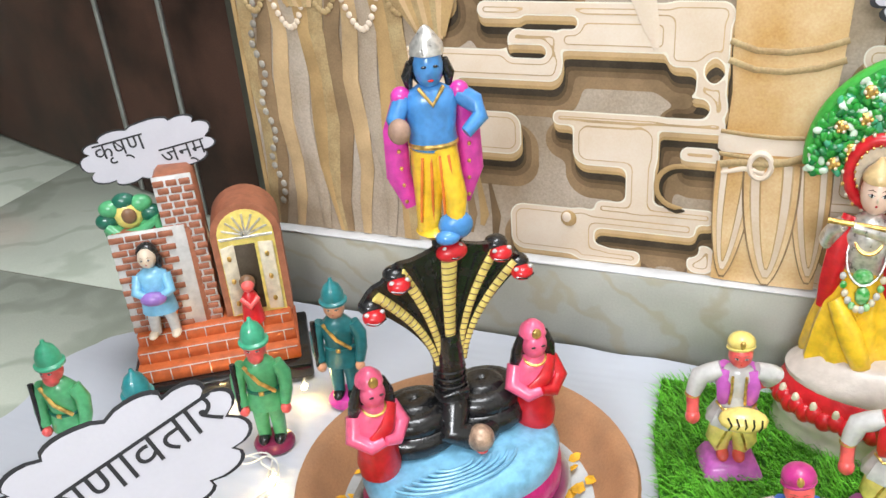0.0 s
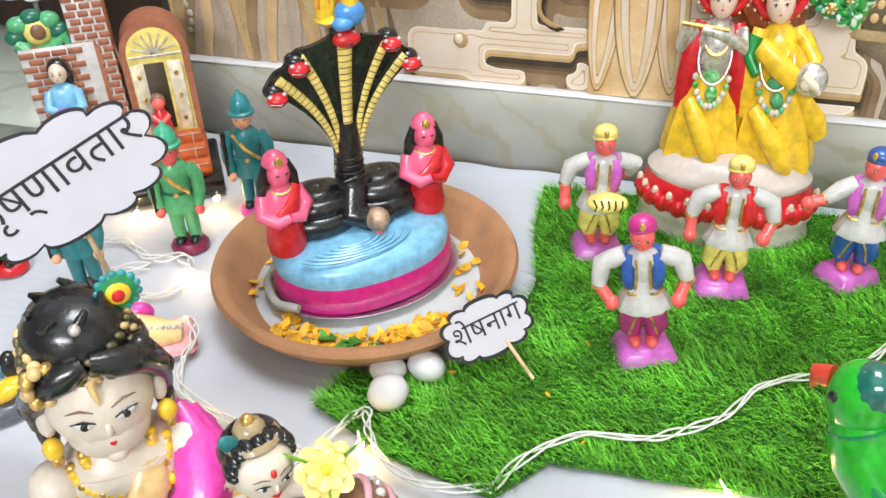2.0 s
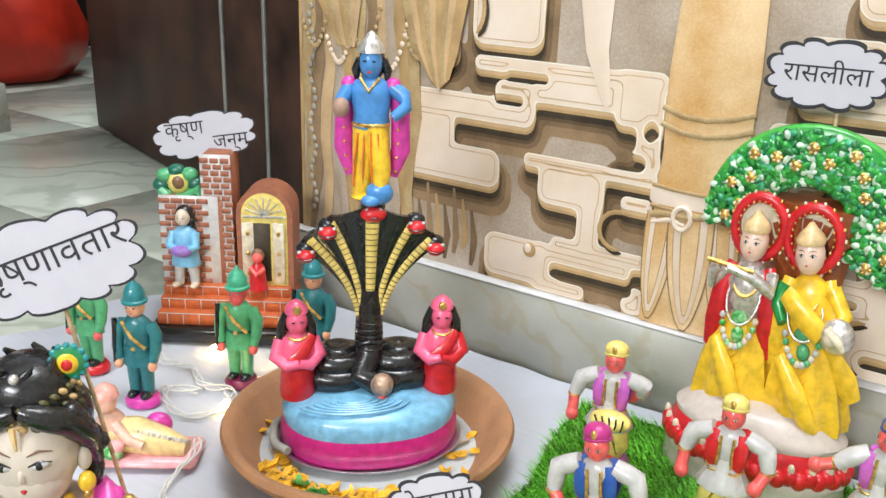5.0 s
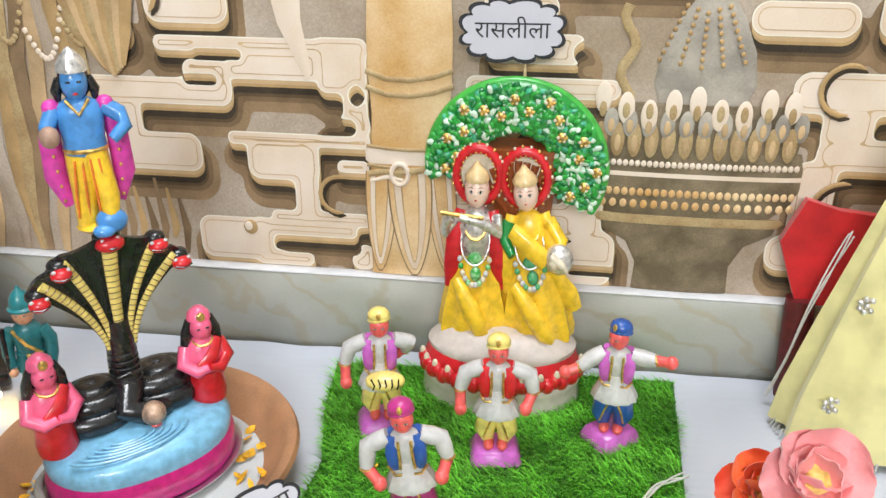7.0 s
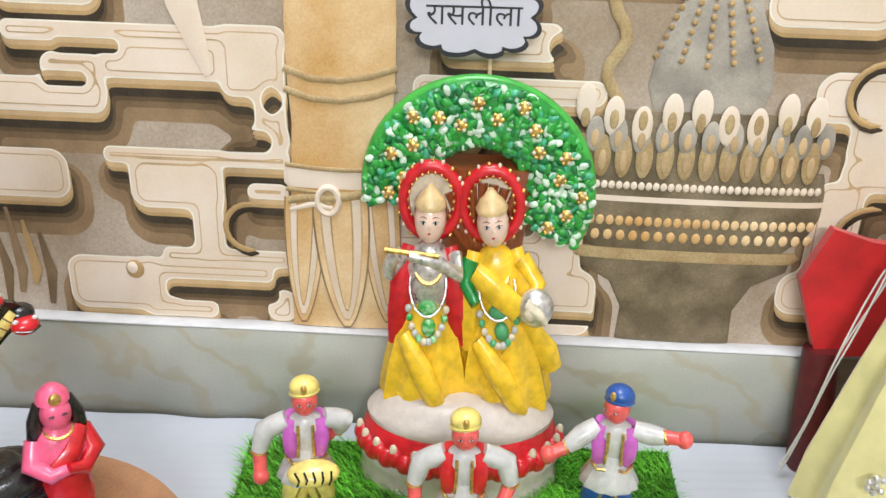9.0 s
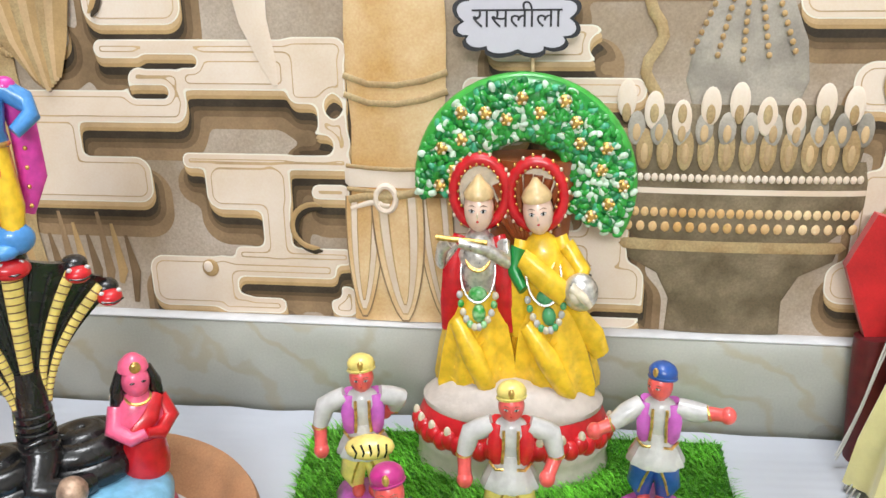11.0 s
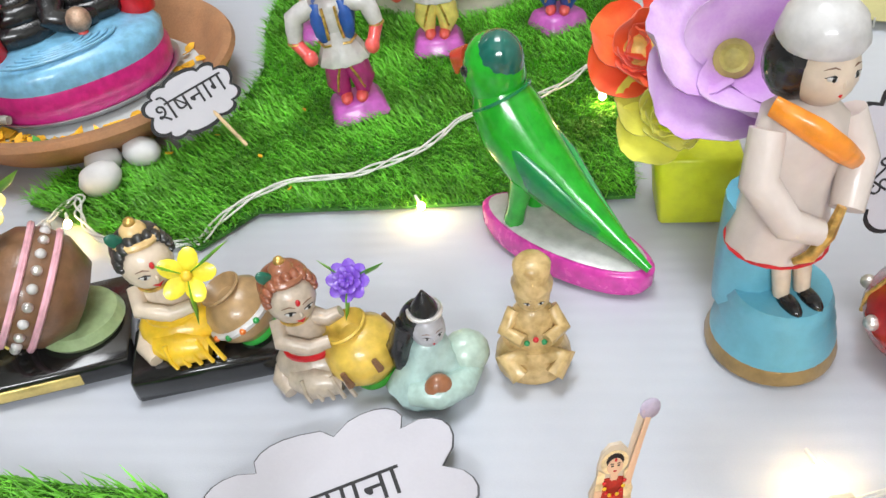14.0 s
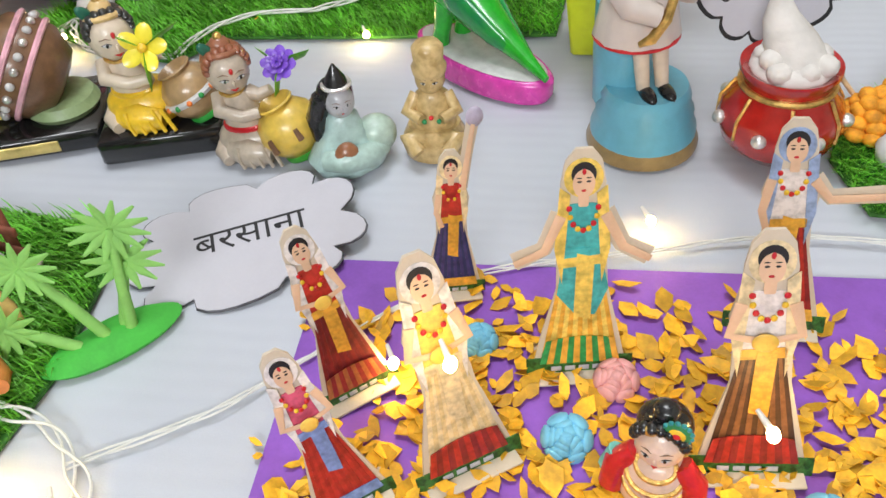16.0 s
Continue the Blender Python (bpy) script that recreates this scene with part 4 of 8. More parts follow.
k.ell((-0.034, -0.022, 0.11), 0.011, mat("clay_knob", (0.4, 0.25, 0.18), 0.6))
k.ell((0, -0.003, 0.157), (0.0145, 0.014, 0.018), BODYBLUE)
k.ell((0, 0.006, 0.156), (0.0175, 0.013, 0.019), BLACK)
for s in (-1, 1):
    k.path([(s * 0.015, 0.002, 0.16), (s * 0.02, 0.004, 0.148), (s * 0.019, 0.004, 0.138)], [0.005, 0.006, 0.003], BLACK)
    k.ell((s * 0.0055, -0.0162, 0.16), (0.0028, 0.001, 0.0012), BLACK, n=8, rings=5)
k.ell((0, -0.0165, 0.1485), (0.003, 0.001, 0.0012), RED, n=8, rings=5)
k.lathe([(0.0165, 0.168), (0.0155, 0.176), (0.009, 0.184), (0.004, 0.189), (0.001, 0.191)], SILVER, n=16, wave=0.06, folds=6)
k.path([(-0.012, -0.012, 0.142), (0, -0.0185, 0.128), (0.012, -0.012, 0.142)], 0.002, GOLD)
k.thing("dancing_statue", pose(-0.099, 0.803, 0.313, 0, 0, 30) @ Matrix.Diagonal((0.84, 0.88, 0.95, 1)), "blue painted clay dancer with yellow robe on the cobra hood", "figurine")


# ---- lettered signs ----
def writing(text, parent, width, m, material=None):
    cu = bpy.data.curves.new("lettering", "FONT")
    cu.body, cu.align_x, cu.align_y, cu.extrude, cu.size = text, "CENTER", "CENTER", 0.003, 1.0
    cu.resolution_u = 3
    cu.materials.append(material or INK)
    ob = new("lettering", cu)
    ob.parent = parent
    bpy.context.view_layer.update()
    s = width / max(ob.dimensions.x, 0.01)
    ob.matrix_local = m @ pose(0, 0, 0, 90) @ Matrix.Diagonal((s, s, s, 1))
    tagged(ob, "hand-lettered dark ink writing")
    return ob


def sign(m, w, h, bumps, lines, label, stick=(), paper=None, border=0.06, ink=None, seed=1, depth=0.14, tilt=0):
    """A scalloped paper card; lines: text, width, x, z, turn. Front towards local -y."""
    ob = holder("paper_sign", m, label, "sign")
    out = cloud(w, h, bumps, depth, seed)
    Kit().slab(out, 0.0012, ink or INK).part("border", ob, "dark inked scalloped edge")
    q = 1 - border
    Kit().slab([(x * (1 - border * h / w), z * q) for x, z in out], 0.0006, paper or PAPER, -0.0013).part("card", ob)
    for text, width, x, z, turn in lines:
        writing(text, ob, width, pose(x, -0.0021, z, 0, -turn, 0))
    if stick:
        Kit().path(stick, 0.002, WOOD, n=8).part("stick", ob, "thin bare wooden stick")
    return ob


sign(pose(-0.534, 0.942, 0.3, -8, -10, 28), 0.166, 0.072, 11, [("कृष्ण", 0.062, -0.03, 0.012, 0), ("जन्म", 0.055, 0.04, -0.012, 0)], "white cloud-shaped paper sign with black lettering over the brick house", [(0.03, 0.003, -0.03), (0.03, 0.006, -0.3)], seed=3)
sign(pose(-0.157, 0.463, 0.323, -14, -14, 48), 0.154, 0.082, 13, [("कृष्णावतार", 0.125, 0.002, 0.004, 6)], "large white cloud-shaped paper sign with black lettering on a stick", [(0.0, 0.003, -0.03), (-0.03, 0.1, -0.322)], seed=5)
sign(pose(-0.525, 0.53, 0.228, -8, -16, 40), 0.17, 0.085, 11, [("देव आगमन", 0.125, 0.0, 0.0, 6)], "pinkish cloud-shaped paper sign with dark lettering", [(0.0, 0.003, -0.03), (0.0, 0.006, -0.238)], paper=PINKPAPER, seed=6)
sign(pose(0.077, 0.694, 0.06, -32, -6, 42), 0.1, 0.062, 10, [("शेषनाग", 0.074, 0.0, 0.002, 3)], "small white scalloped paper sign with black lettering on a stick", [(0.012, 0.002, -0.012), (0.022, -0.016, -0.062)], seed=8, border=0.12)
sign(pose(0.287, 1.088, 0.464, -4, 0, 4), 0.128, 0.077, 12, [("रासलीला", 0.088, 0.0, 0.0, 0)], "white cloud-shaped paper sign with black lettering above the tree statue", [(0.016, 0.003, -0.03), (0.02, 0.006, -0.12)], seed=9, border=0.12)
sign(pose(0.294, 0.286, 0.007, -85, -4, 27), 0.19, 0.13, 9, [("बरसाना", 0.088, 0.004, 0.004, -2)], "white paper cloud with pencil outline and lettering lying on the cloth", border=0.02, ink=PENCIL, seed=12, depth=0.2)
sg = sign(pose(0.672, 0.485, 0.14, -10, -30, 6), 0.12, 0.12, 11, [("क्रीडास्थल", 0.09, -0.002, 0.01, 24)], "white scalloped paper sign with dark lettering beside the red pot", [(0.0, 0.003, -0.04), (0.02, 0.006, -0.16)], seed=14)


# ---- cowherd dancers ----
def face(k, x, y, z, s, brow=True, lips=RED):
    for d in (-1, 1):
        k.ell((x + d * 0.36 * s, y - 0.89 * s, z + 0.1 * s), (0.19 * s, 0.06 * s, 0.085 * s), WHITE, (0, -6 * d, 14 * d), n=10, rings=6)
        k.ell((x + d * 0.35 * s, y - 0.925 * s, z + 0.1 * s), (0.085 * s, 0.04 * s, 0.085 * s), BLACK, n=9, rings=6)
        k.path([(x + d * 0.16 * s, y - 0.95 * s, z + 0.12 * s), (x + d * 0.36 * s, y - 0.92 * s, z + 0.2 * s), (x + d * 0.58 * s, y - 0.8 * s, z + 0.13 * s)], [0.015 * s, 0.03 * s, 0.012 * s], BLACK, n=5)
        if brow:
            k.path([(x + d * 0.15 * s, y - 0.93 * s, z + 0.33 * s), (x + d * 0.36 * s, y - 0.87 * s, z + 0.41 * s), (x + d * 0.6 * s, y - 0.73 * s, z + 0.32 * s)], [0.012 * s, 0.028 * s, 0.01 * s], BROWN, n=5)
    k.ell((x, y - 0.93 * s, z - 0.1 * s), (0.075 * s, 0.11 * s, 0.16 * s), k.skin)
    k.path([(x - 0.2 * s, y - 0.8 * s, z - 0.4 * s), (x, y - 0.9 * s, z - 0.45 * s), (x + 0.2 * s, y - 0.8 * s, z - 0.4 * s)], [0.015 * s, 0.06 * s, 0.015 * s], lips, n=7)


def gopa(m, vest, turban, pants, arms, label, drum=False, turn=45, headturn=0):
    k = Kit()
    k.skin = ROSY
    k.box((0, 0, 0.0115), (0.06, 0.052, 0.021), PURPLE, (0, 0, turn), bev=0.005, taper=0.86)
    for s in (-1, 1):
        k.ell((s * 0.008, -0.007, 0.0255), (0.0065, 0.011, 0.006), ROSY)
        k.path([(s * 0.009, 0, 0.026), (s * 0.013, 0, 0.042), (s * 0.009, 0, 0.062), (s * 0.006, 0, 0.072)], [0.0065, 0.0125, 0.0135, 0.012], pants, n=11)
        k.path([(s * 0.003, -0.013, 0.07), (s * 0.01, -0.014, 0.052), (s * 0.014, -0.01, 0.036)], 0.0014, GOLD, n=5)
    k.lathe([(0.027, 0.067), (0.0275, 0.069), (0.022, 0.08), (0.016, 0.092), (0.014, 0.1)], WHITE, n=30, sy=0.8, wave=0.05, folds=12)
    k.lathe([(0.014, 0.094), (0.0165, 0.108), (0.018, 0.122), (0.013, 0.131), (0.006, 0.136)], WHITE, n=18, sy=0.7)
    for s in (-1, 1):
        k.path([(s * 0.012, -0.004, 0.13), (s * 0.0135, -0.0095, 0.115), (s * 0.0125, -0.0095, 0.1), (s * 0.0115, -0.007, 0.092)], [0.006, 0.0075, 0.0072, 0.005], vest, n=9, flat=0.55)
        k.path([(s * 0.0065, -0.0125, 0.128), (s * 0.0065, -0.0145, 0.11), (s * 0.0075, -0.013, 0.095)], 0.0016, GOLD, n=5)
        k.path([(s * 0.019, -0.006, 0.092), (s * 0.013, -0.0165, 0.0905), (s * 0.006, -0.017, 0.091)], 0.0014, GOLD, n=5)
        k.path([(s * 0.012, 0.006, 0.13), (s * 0.014, 0.009, 0.112), (s * 0.012, 0.008, 0.096)], [0.006, 0.008, 0.006], vest, n=9)
    for pts in arms:
        a, b, c, d = [Vector(p) for p in pts]
        k.path([a, b.lerp(a, 0.4), b, b.lerp(c, 0.5), c], [0.009, 0.0098, 0.0098, 0.0088, 0.0072], WHITE, n=11)
        k.path([c, c.lerp(d, 0.5), d], [0.0068, 0.0062, 0.0066], ROSY, n=9)
        k.ell(tuple(d), (0.0075, 0.0075, 0.0085), ROSY)
        k.ring(tuple(c), 0.0068, 0.0012, GOLD, rot=(0, 70 if abs((d - c).x) > abs((d - c).z) else 0, 0), m=5)
    if drum:
        k.ell((0.006, -0.024, 0.085), (0.024, 0.014, 0.009), PALEYELLOW, (25, 0, 0))
        for i in range(-2, 3):
            k.path([(0.006 + 0.008 * i, -0.034, 0.094), (0.004 + 0.007 * i + 0.004, -0.037, 0.087), (0.006 + 0.007 * i, -0.035, 0.08)], 0.001, BLACK, n=5)
    R = pose(0, 0, 0, 0, 0, headturn)
    k.M = R
    k.path([(0, 0, 0.13), (0, -0.001, 0.14)], 0.006, ROSY)
    k.ell((0, -0.002, 0.148), (0.0118, 0.0122, 0.0145), ROSY)
    face(k, 0, -0.002, 0.148, 0.0122)
    k.ell((0, 0.001, 0.1605), (0.0135, 0.0135, 0.0105), turban, (-12, 0, 0))
    for i in range(3):
        k.ring((0, 0.001, 0.1555 + 0.0038 * i), 0.0118 - 0.0013 * i, 0.0022, turban, rot=(-14, 6 * (i - 1), 0), m=6)
    k.ell((0, -0.011, 0.164), (0.003, 0.002, 0.005), GOLD)
    k.M = Matrix()
    return k.thing("cowherd_figurine", m, label, "figurine", "dancing cowherds on the grass")


HIP_L = [(-0.016, 0, 0.128), (-0.038, 0.0, 0.118), (-0.042, -0.006, 0.096), (-0.03, -0.014, 0.08)]
HIP_R = [(0.016, 0, 0.128), (0.036, 0.0, 0.12), (0.041, -0.004, 0.1), (0.033, -0.014, 0.082)]
DOWN_L = [(-0.016, 0, 0.128), (-0.036, 0, 0.118), (-0.042, -0.004, 0.098), (-0.041, -0.012, 0.076)]
BACK_R = [(0.016, 0, 0.128), (0.034, 0.004, 0.122), (0.03, 0.014, 0.106), (0.02, 0.016, 0.1)]
OUT_R = [(0.016, 0, 0.126), (0.032, -0.002, 0.124), (0.044, -0.006, 0.126), (0.06, -0.01, 0.128)]
OUT_L = [(-0.016, 0, 0.126), (-0.03, -0.006, 0.118), (-0.042, -0.012, 0.108), (-0.058, -0.018, 0.102)]
gopa(pose(0.226, 0.76, 0.001, 0, -6, 8), BLUE, paint("plum_turban", (0.5, 0.03, 0.22)), paint("plum_trousers", (0.42, 0.03, 0.2)), (HIP_L, HIP_R), "clay cowherd in blue vest with plum turban, hands on hips", turn=14)
gopa(pose(0.152, 0.93, 0.001, 0, 0, 10), PURPLE, PALEYELLOW, PALEYELLOW, (DOWN_L, BACK_R), "clay cowherd in violet vest with yellow turban and drum", True, turn=10)
gopa(pose(0.296, 0.892, 0.001, 0, 0, 2), RED, PALEYELLOW, PALEYELLOW, (DOWN_L, HIP_R), "clay cowherd in red vest with yellow turban, arm on hip", turn=6)
gopa(pose(0.432, 0.942, 0.001, 0, 0, -6), PURPLE, BLUE, BLUE, (OUT_L, OUT_R), "clay cowherd in violet vest with blue turban, arms spread", turn=45, headturn=-35)

# ---- couple under the flowering tree ----
k = Kit()
k.skin = SKIN
BASEW = paint("aged_white_base", (0.6, 0.53, 0.48), 0.45, vary=0.04)
k.lathe([(0.02, 0.0), (0.108, 0.0), (0.11, 0.006), (0.107, 0.012), (0.107, 0.026), (0.11, 0.032), (0.106, 0.038), (0.1, 0.042)], BASEW, sy=0.62, n=44, wave=0.01, folds=18)
k.lathe([(0.104, 0.04), (0.108, 0.052), (0.1, 0.07), (0.094, 0.074)], RED, sy=0.62, n=44)
for i in range(26):
    a = math.pi * (1.02 + 0.96 * i / 25)
    k.ell((0.105 * math.cos(a), 0.066 * math.sin(a), 0.045 + 0.004 * (i % 2)), (0.0105, 0.0075, 0.0115), RED, n=10, rings=7)
    if i % 2:
        k.ell((0.109 * math.cos(a), 0.0685 * math.sin(a), 0.059), (0.0042, 0.003, 0.0075), CREAM, n=8, rings=6)
k.lathe([(0.1, 0.072), (0.101, 0.078), (0.094, 0.084), (0.084, 0.092), (0.074, 0.1), (0.05, 0.104), (0.01, 0.106)], BASEW, sy=0.6, n=36)
# tree trunk and back plate
k.path([(0.01, 0.03, 0.1), (0.012, 0.036, 0.2), (0.015, 0.038, 0.28), (0.016, 0.036, 0.33)], [0.045, 0.04, 0.045, 0.06], paint("rust_trunk", (0.3, 0.08, 0.02)), n=14, flat=0.4)
for i in range(9):
    k.path([(0.012 + 0.003 * (i - 4), 0.014, 0.25), (0.012 + 0.011 * (i - 4), 0.014, 0.318 - 0.0012 * (i - 4) ** 2)], [0.003, 0.0055], paint("rust_rib", (0.26, 0.06, 0.015)), n=7)
# canopy: an arched band of leaves
rnd = random.Random(21)
tilt = radians(-11)


def canopy(a, r):
    x, z = r * 0.93 * math.cos(a), r * 0.87 * math.sin(a)
    return 0.008 + x * math.cos(tilt) - z * math.sin(tilt), 0.302 + x * math.sin(tilt) + z * math.cos(tilt)


for r0, w in ((0.076, 0.024), (0.103, 0.021)):
    k.path([(canopy(a, r0)[0], 0.035, canopy(a, r0)[1]) for a in [math.pi * (-0.1 + 1.2 * i / 30) for i in range(31)]], [w * (0.6 + 0.4 * math.sin(math.pi * min(1, max(0.06, i / 30)))) for i in range(31)], paint("canopy_green", (0.02, 0.28, 0.04)), n=12, flat=0.75)
k.path([(canopy(a, 0.121)[0], 0.036, canopy(a, 0.121)[1]) for a in [math.pi * (-0.09 + 1.18 * i / 30) for i in range(31)]], 0.007, paint("canopy_rim_green", (0.06, 0.42, 0.06)), n=8)
LEAFS = (paint("canopy_leaf", (0.03, 0.36, 0.05)), paint("canopy_leaf_dark", (0.01, 0.2, 0.05)), paint("canopy_leaf_frost", (0.62, 0.78, 0.62)), paint("canopy_leaf_blue", (0.06, 0.42, 0.22)))
for i in range(950):
    a = math.pi * rnd.uniform(-0.1, 1.1)
    r = rnd.uniform(0.056, 0.122)
    x, z = canopy(a, r)
    y = 0.021 - 0.004 * math.sin(math.pi * (r - 0.064) / 0.06) + rnd.uniform(-0.002, 0.002)
    k.ell((x, y, z), (0.0056, 0.0022, 0.0036), LEAFS[rnd.choice((0, 0, 0, 0, 1, 1, 2, 2, 3))], (rnd.uniform(-30, 30), rnd.uniform(0, 180), 0), n=7, rings=5)
for i in range(17):
    x, z = canopy(math.pi * (-0.06 + 1.12 * i / 16), 0.082 + 0.028 * ((i * 7) % 5) / 4)
    k.ell((x, 0.016, z), (0.0066, 0.004, 0.0066), GOLD, n=10, rings=6)
    for j in range(6):
        k.ell((x + 0.005 * math.cos(j * 1.05), 0.014, z + 0.005 * math.sin(j * 1.05)), 0.0022, CREAM if j % 2 else GOLD, n=6, rings=5)


FAIR = paint("fair_face", (0.86, 0.62, 0.5), vary=0.03)


def standing(dx, robe, upper, lean, crownz, shawl, second):
    k.M = pose(dx, 0.004, 0.092, 0, lean, 0) @ Matrix.Diagonal((0.92, 1, 1.12, 1))
    k.lathe([(0.05, -0.008), (0.052, 0.004), (0.046, 0.036), (0.036, 0.07), (0.025, 0.095)], robe, n=34, sy=0.62, wave=0.09, folds=9)
    k.path([(-0.026, -0.022, 0.07), (-0.004, -0.034, 0.04), (0.012, -0.036, 0.012), (0.02, -0.03, -0.002)], [0.008, 0.013, 0.011, 0.007], robe, n=10, flat=0.6)
    for i in range(6):
        w = 0.012 + 0.004 * i
        k.path([(-w, -0.021, 0.07 - 0.012 * i), (0, -0.028 - 0.0006 * i, 0.056 - 0.012 * i), (w, -0.021, 0.07 - 0.012 * i)], 0.0018, robe, n=6)
    k.lathe([(0.022, 0.09), (0.026, 0.11), (0.028, 0.13), (0.016, 0.146), (0.007, 0.152)], upper, n=20, sy=0.66)
    for s in (-1, 1):
        k.ell((s * 0.018, -0.02, 0.0), (0.009, 0.013, 0.006), SKY if s < 0 else BABYPINK)
        k.path([(s * 0.022, 0.0, 0.146), (s * 0.03, -0.01, 0.115), (s * 0.033, -0.012, 0.085), (s * 0.038, -0.008, 0.055)], [0.008, 0.012, 0.012, 0.006], shawl, n=9, flat=0.55)
    k.ell((0, -0.017, 0.094), (0.011, 0.006, 0.008), second)
    k.ell((0.002, -0.023, 0.078), (0.008, 0.006, 0.009), second)
    k.ring((0, -0.012, 0.13), 0.014, 0.002, GOLD, rot=(60, 0, 0), m=6)
    k.ring((0, -0.014, 0.115), 0.02, 0.0013, SILVER, rot=(68, 0, 0), sy=1.4, m=6)
    k.ell((0, -0.005, 0.172), (0.0172, 0.0175, 0.021), FAIR)
    face(k, 0, -0.005, 0.172, 0.0176, lips=RED)
    k.ell((0, 0.004, 0.176), (0.018, 0.014, 0.02), BLACK if second is GREEN else paint("brown_hair", (0.16, 0.06, 0.03)))
    k.lathe([(0.0165, 0.183), (0.0175, 0.187), (0.013, 0.193), (0.007, 0.198), (0.003, 0.203)], paint('crown_pale_gold', (0.72, 0.52, 0.26)), n=16, wave=0.06, folds=8, c=(0, -0.005, 0))
    k.ring((0, 0.008, 0.184), 0.0305, 0.0062, RED, rot=(90, 0, 0), m=9, n=26)
    for i in range(20):
        a = 2 * math.pi * i / 20
        k.ell((0.0365 * math.cos(a), 0.006, 0.184 + 0.0365 * math.sin(a)), 0.0022, GOLD if i % 2 else CREAM, n=6, rings=5)
    for i in range(12):
        a = math.pi * (1.05 + 0.9 * i / 11)
        k.ell((0.021 * math.cos(a), -0.024 + 0.004 * math.cos(2 * a), 0.1 + 0.034 * math.sin(a)), (0.004, 0.003, 0.004), (WHITE, second, CREAM)[i % 3], n=7, rings=5)
    for i in range(22):
        a = 2 * math.pi * i / 22
        k.ell((0.0245 * math.cos(a), 0.002, 0.186 + 0.0245 * math.sin(a)), 0.0016, GOLD, n=6, rings=5)
    k.lathe([(0.001, 0), (0.024, 0)], CREAM, c=(0, 0.009, 0.186), rot=(90, 0, 0), n=20)


standing(-0.038, YELLOW, SILVER, 0, 0, RED, LEAFGREEN)
k.path([(-0.028, -0.004, 0.14), (-0.044, -0.012, 0.125), (-0.04, -0.022, 0.14), (-0.03, -0.028, 0.148)], [0.008, 0.009, 0.007, 0.006], SILVER)
k.path([(0.028, -0.004, 0.14), (0.032, -0.018, 0.128), (0.01, -0.028, 0.142), (-0.02, -0.03, 0.148)], [0.008, 0.008, 0.006, 0.005], SILVER)
k.path([(-0.046, -0.03, 0.152), (0.012, -0.03, 0.148)], 0.0026, GOLD)
standing(0.047, YELLOW, YELLOW, -7, 0, YELLOW, GREEN)
k.path([(-0.026, -0.004, 0.14), (-0.034, -0.01, 0.12), (-0.024, -0.022, 0.105)], [0.009, 0.009, 0.006], paint("emerald_sleeve", (0.01, 0.25, 0.05)))
k.path([(0.028, -0.004, 0.138), (0.044, -0.012, 0.115), (0.032, -0.026, 0.098)], [0.01, 0.01, 0.007], YELLOW)
k.ell((0.04, -0.026, 0.1), (0.02, 0.012, 0.018), SILVER)
k.path([(0.03, -0.034, 0.108), (0.044, -0.039, 0.098), (0.05, -0.038, 0.09)], [0.006, 0.005, 0.003], CREAM, n=8)
k.path([(-0.022, -0.02, 0.135), (0.0, -0.029, 0.118), (0.022, -0.026, 0.098)], [0.01, 0.013, 0.012], YELLOW, n=10, flat=0.5)
k.ell((0.034, -0.036, 0.1), (0.008, 0.005, 0.008), CREAM)
k.path([(0.03, -0.01, 0.08), (0.05, -0.012, 0.05), (0.058, -0.008, 0.03)], [0.008, 0.014, 0.01], YELLOW, flat=0.5)
k.M = Matrix()
k.thing("couple_statue", pose(0.291, 1.034, 0.001, 0, 0, 0) @ Matrix.Diagonal((0.95, 1, 1, 1)), "painted plaster couple in yellow robes under a flowering tree", "statue")


# ---- brick house with steps ----
HOUSE = pose(-0.478, 0.925, 0.002, 0, 0, 34)
house = holder("clay_house", HOUSE, "painted clay brick house with tower, arched door and steps", "model house")
k = Kit()
k.box((0, 0.012, 0.012), (0.225, 0.13, 0.022), DARKBASE, bev=0.003)
k.part("base", house, "black plinth")
for i, (w, d, z) in enumerate(((0.2, 0.1, 0.034), (0.196, 0.085, 0.052), (0.192, 0.07, 0.068))):
    Kit().box((0, 0.012 + 0.006 * i, z), (w, d, 0.022), STEPRED, bev=0.002).part("stair_step", house)
    for j in range(8):
        Kit().box((-0.085 + 0.024 * j, 0.012 + 0.006 * i - d / 2 - 0.0003, z), (0.0012, 0.001, 0.018), WHITE, bev=0.0002).part("mortar_line", house, "white painted line")
    Kit().box((0.0, 0.012 + 0.006 * i - d / 2 - 0.0003, z + 0.0085), (w * 0.97, 0.001, 0.0011), WHITE, bev=0.0002).part("mortar_line", house, "white painted line")
Kit().box((-0.05, 0.025, 0.145), (0.098, 0.05, 0.14), BRICK, bev=0.005).part("front_wall", house)
Kit().box((-0.012, 0.03, 0.175), (0.046, 0.055, 0.21), BRICK, bev=0.006).part("tower", house)
k = Kit()
for r in range(15):
    for c in range(5):
        x = -0.09 + 0.019 * c + 0.0095 * (r % 2)
        if x < -0.03:
            Kit().box((x, -0.0008, 0.082 + 0.009 * r), (0.0172, 0.003, 0.0076), BRICK, bev=0.0008).part("brick", house)
for r in range(21):
    for c in range(3):
        Kit().box((-0.028 + 0.015 * c + 0.004 * (r % 2), 0.0018, 0.08 + 0.0095 * r), (0.0125, 0.003, 0.0076), BRICK, bev=0.0008).part("brick", house)
k = Kit()
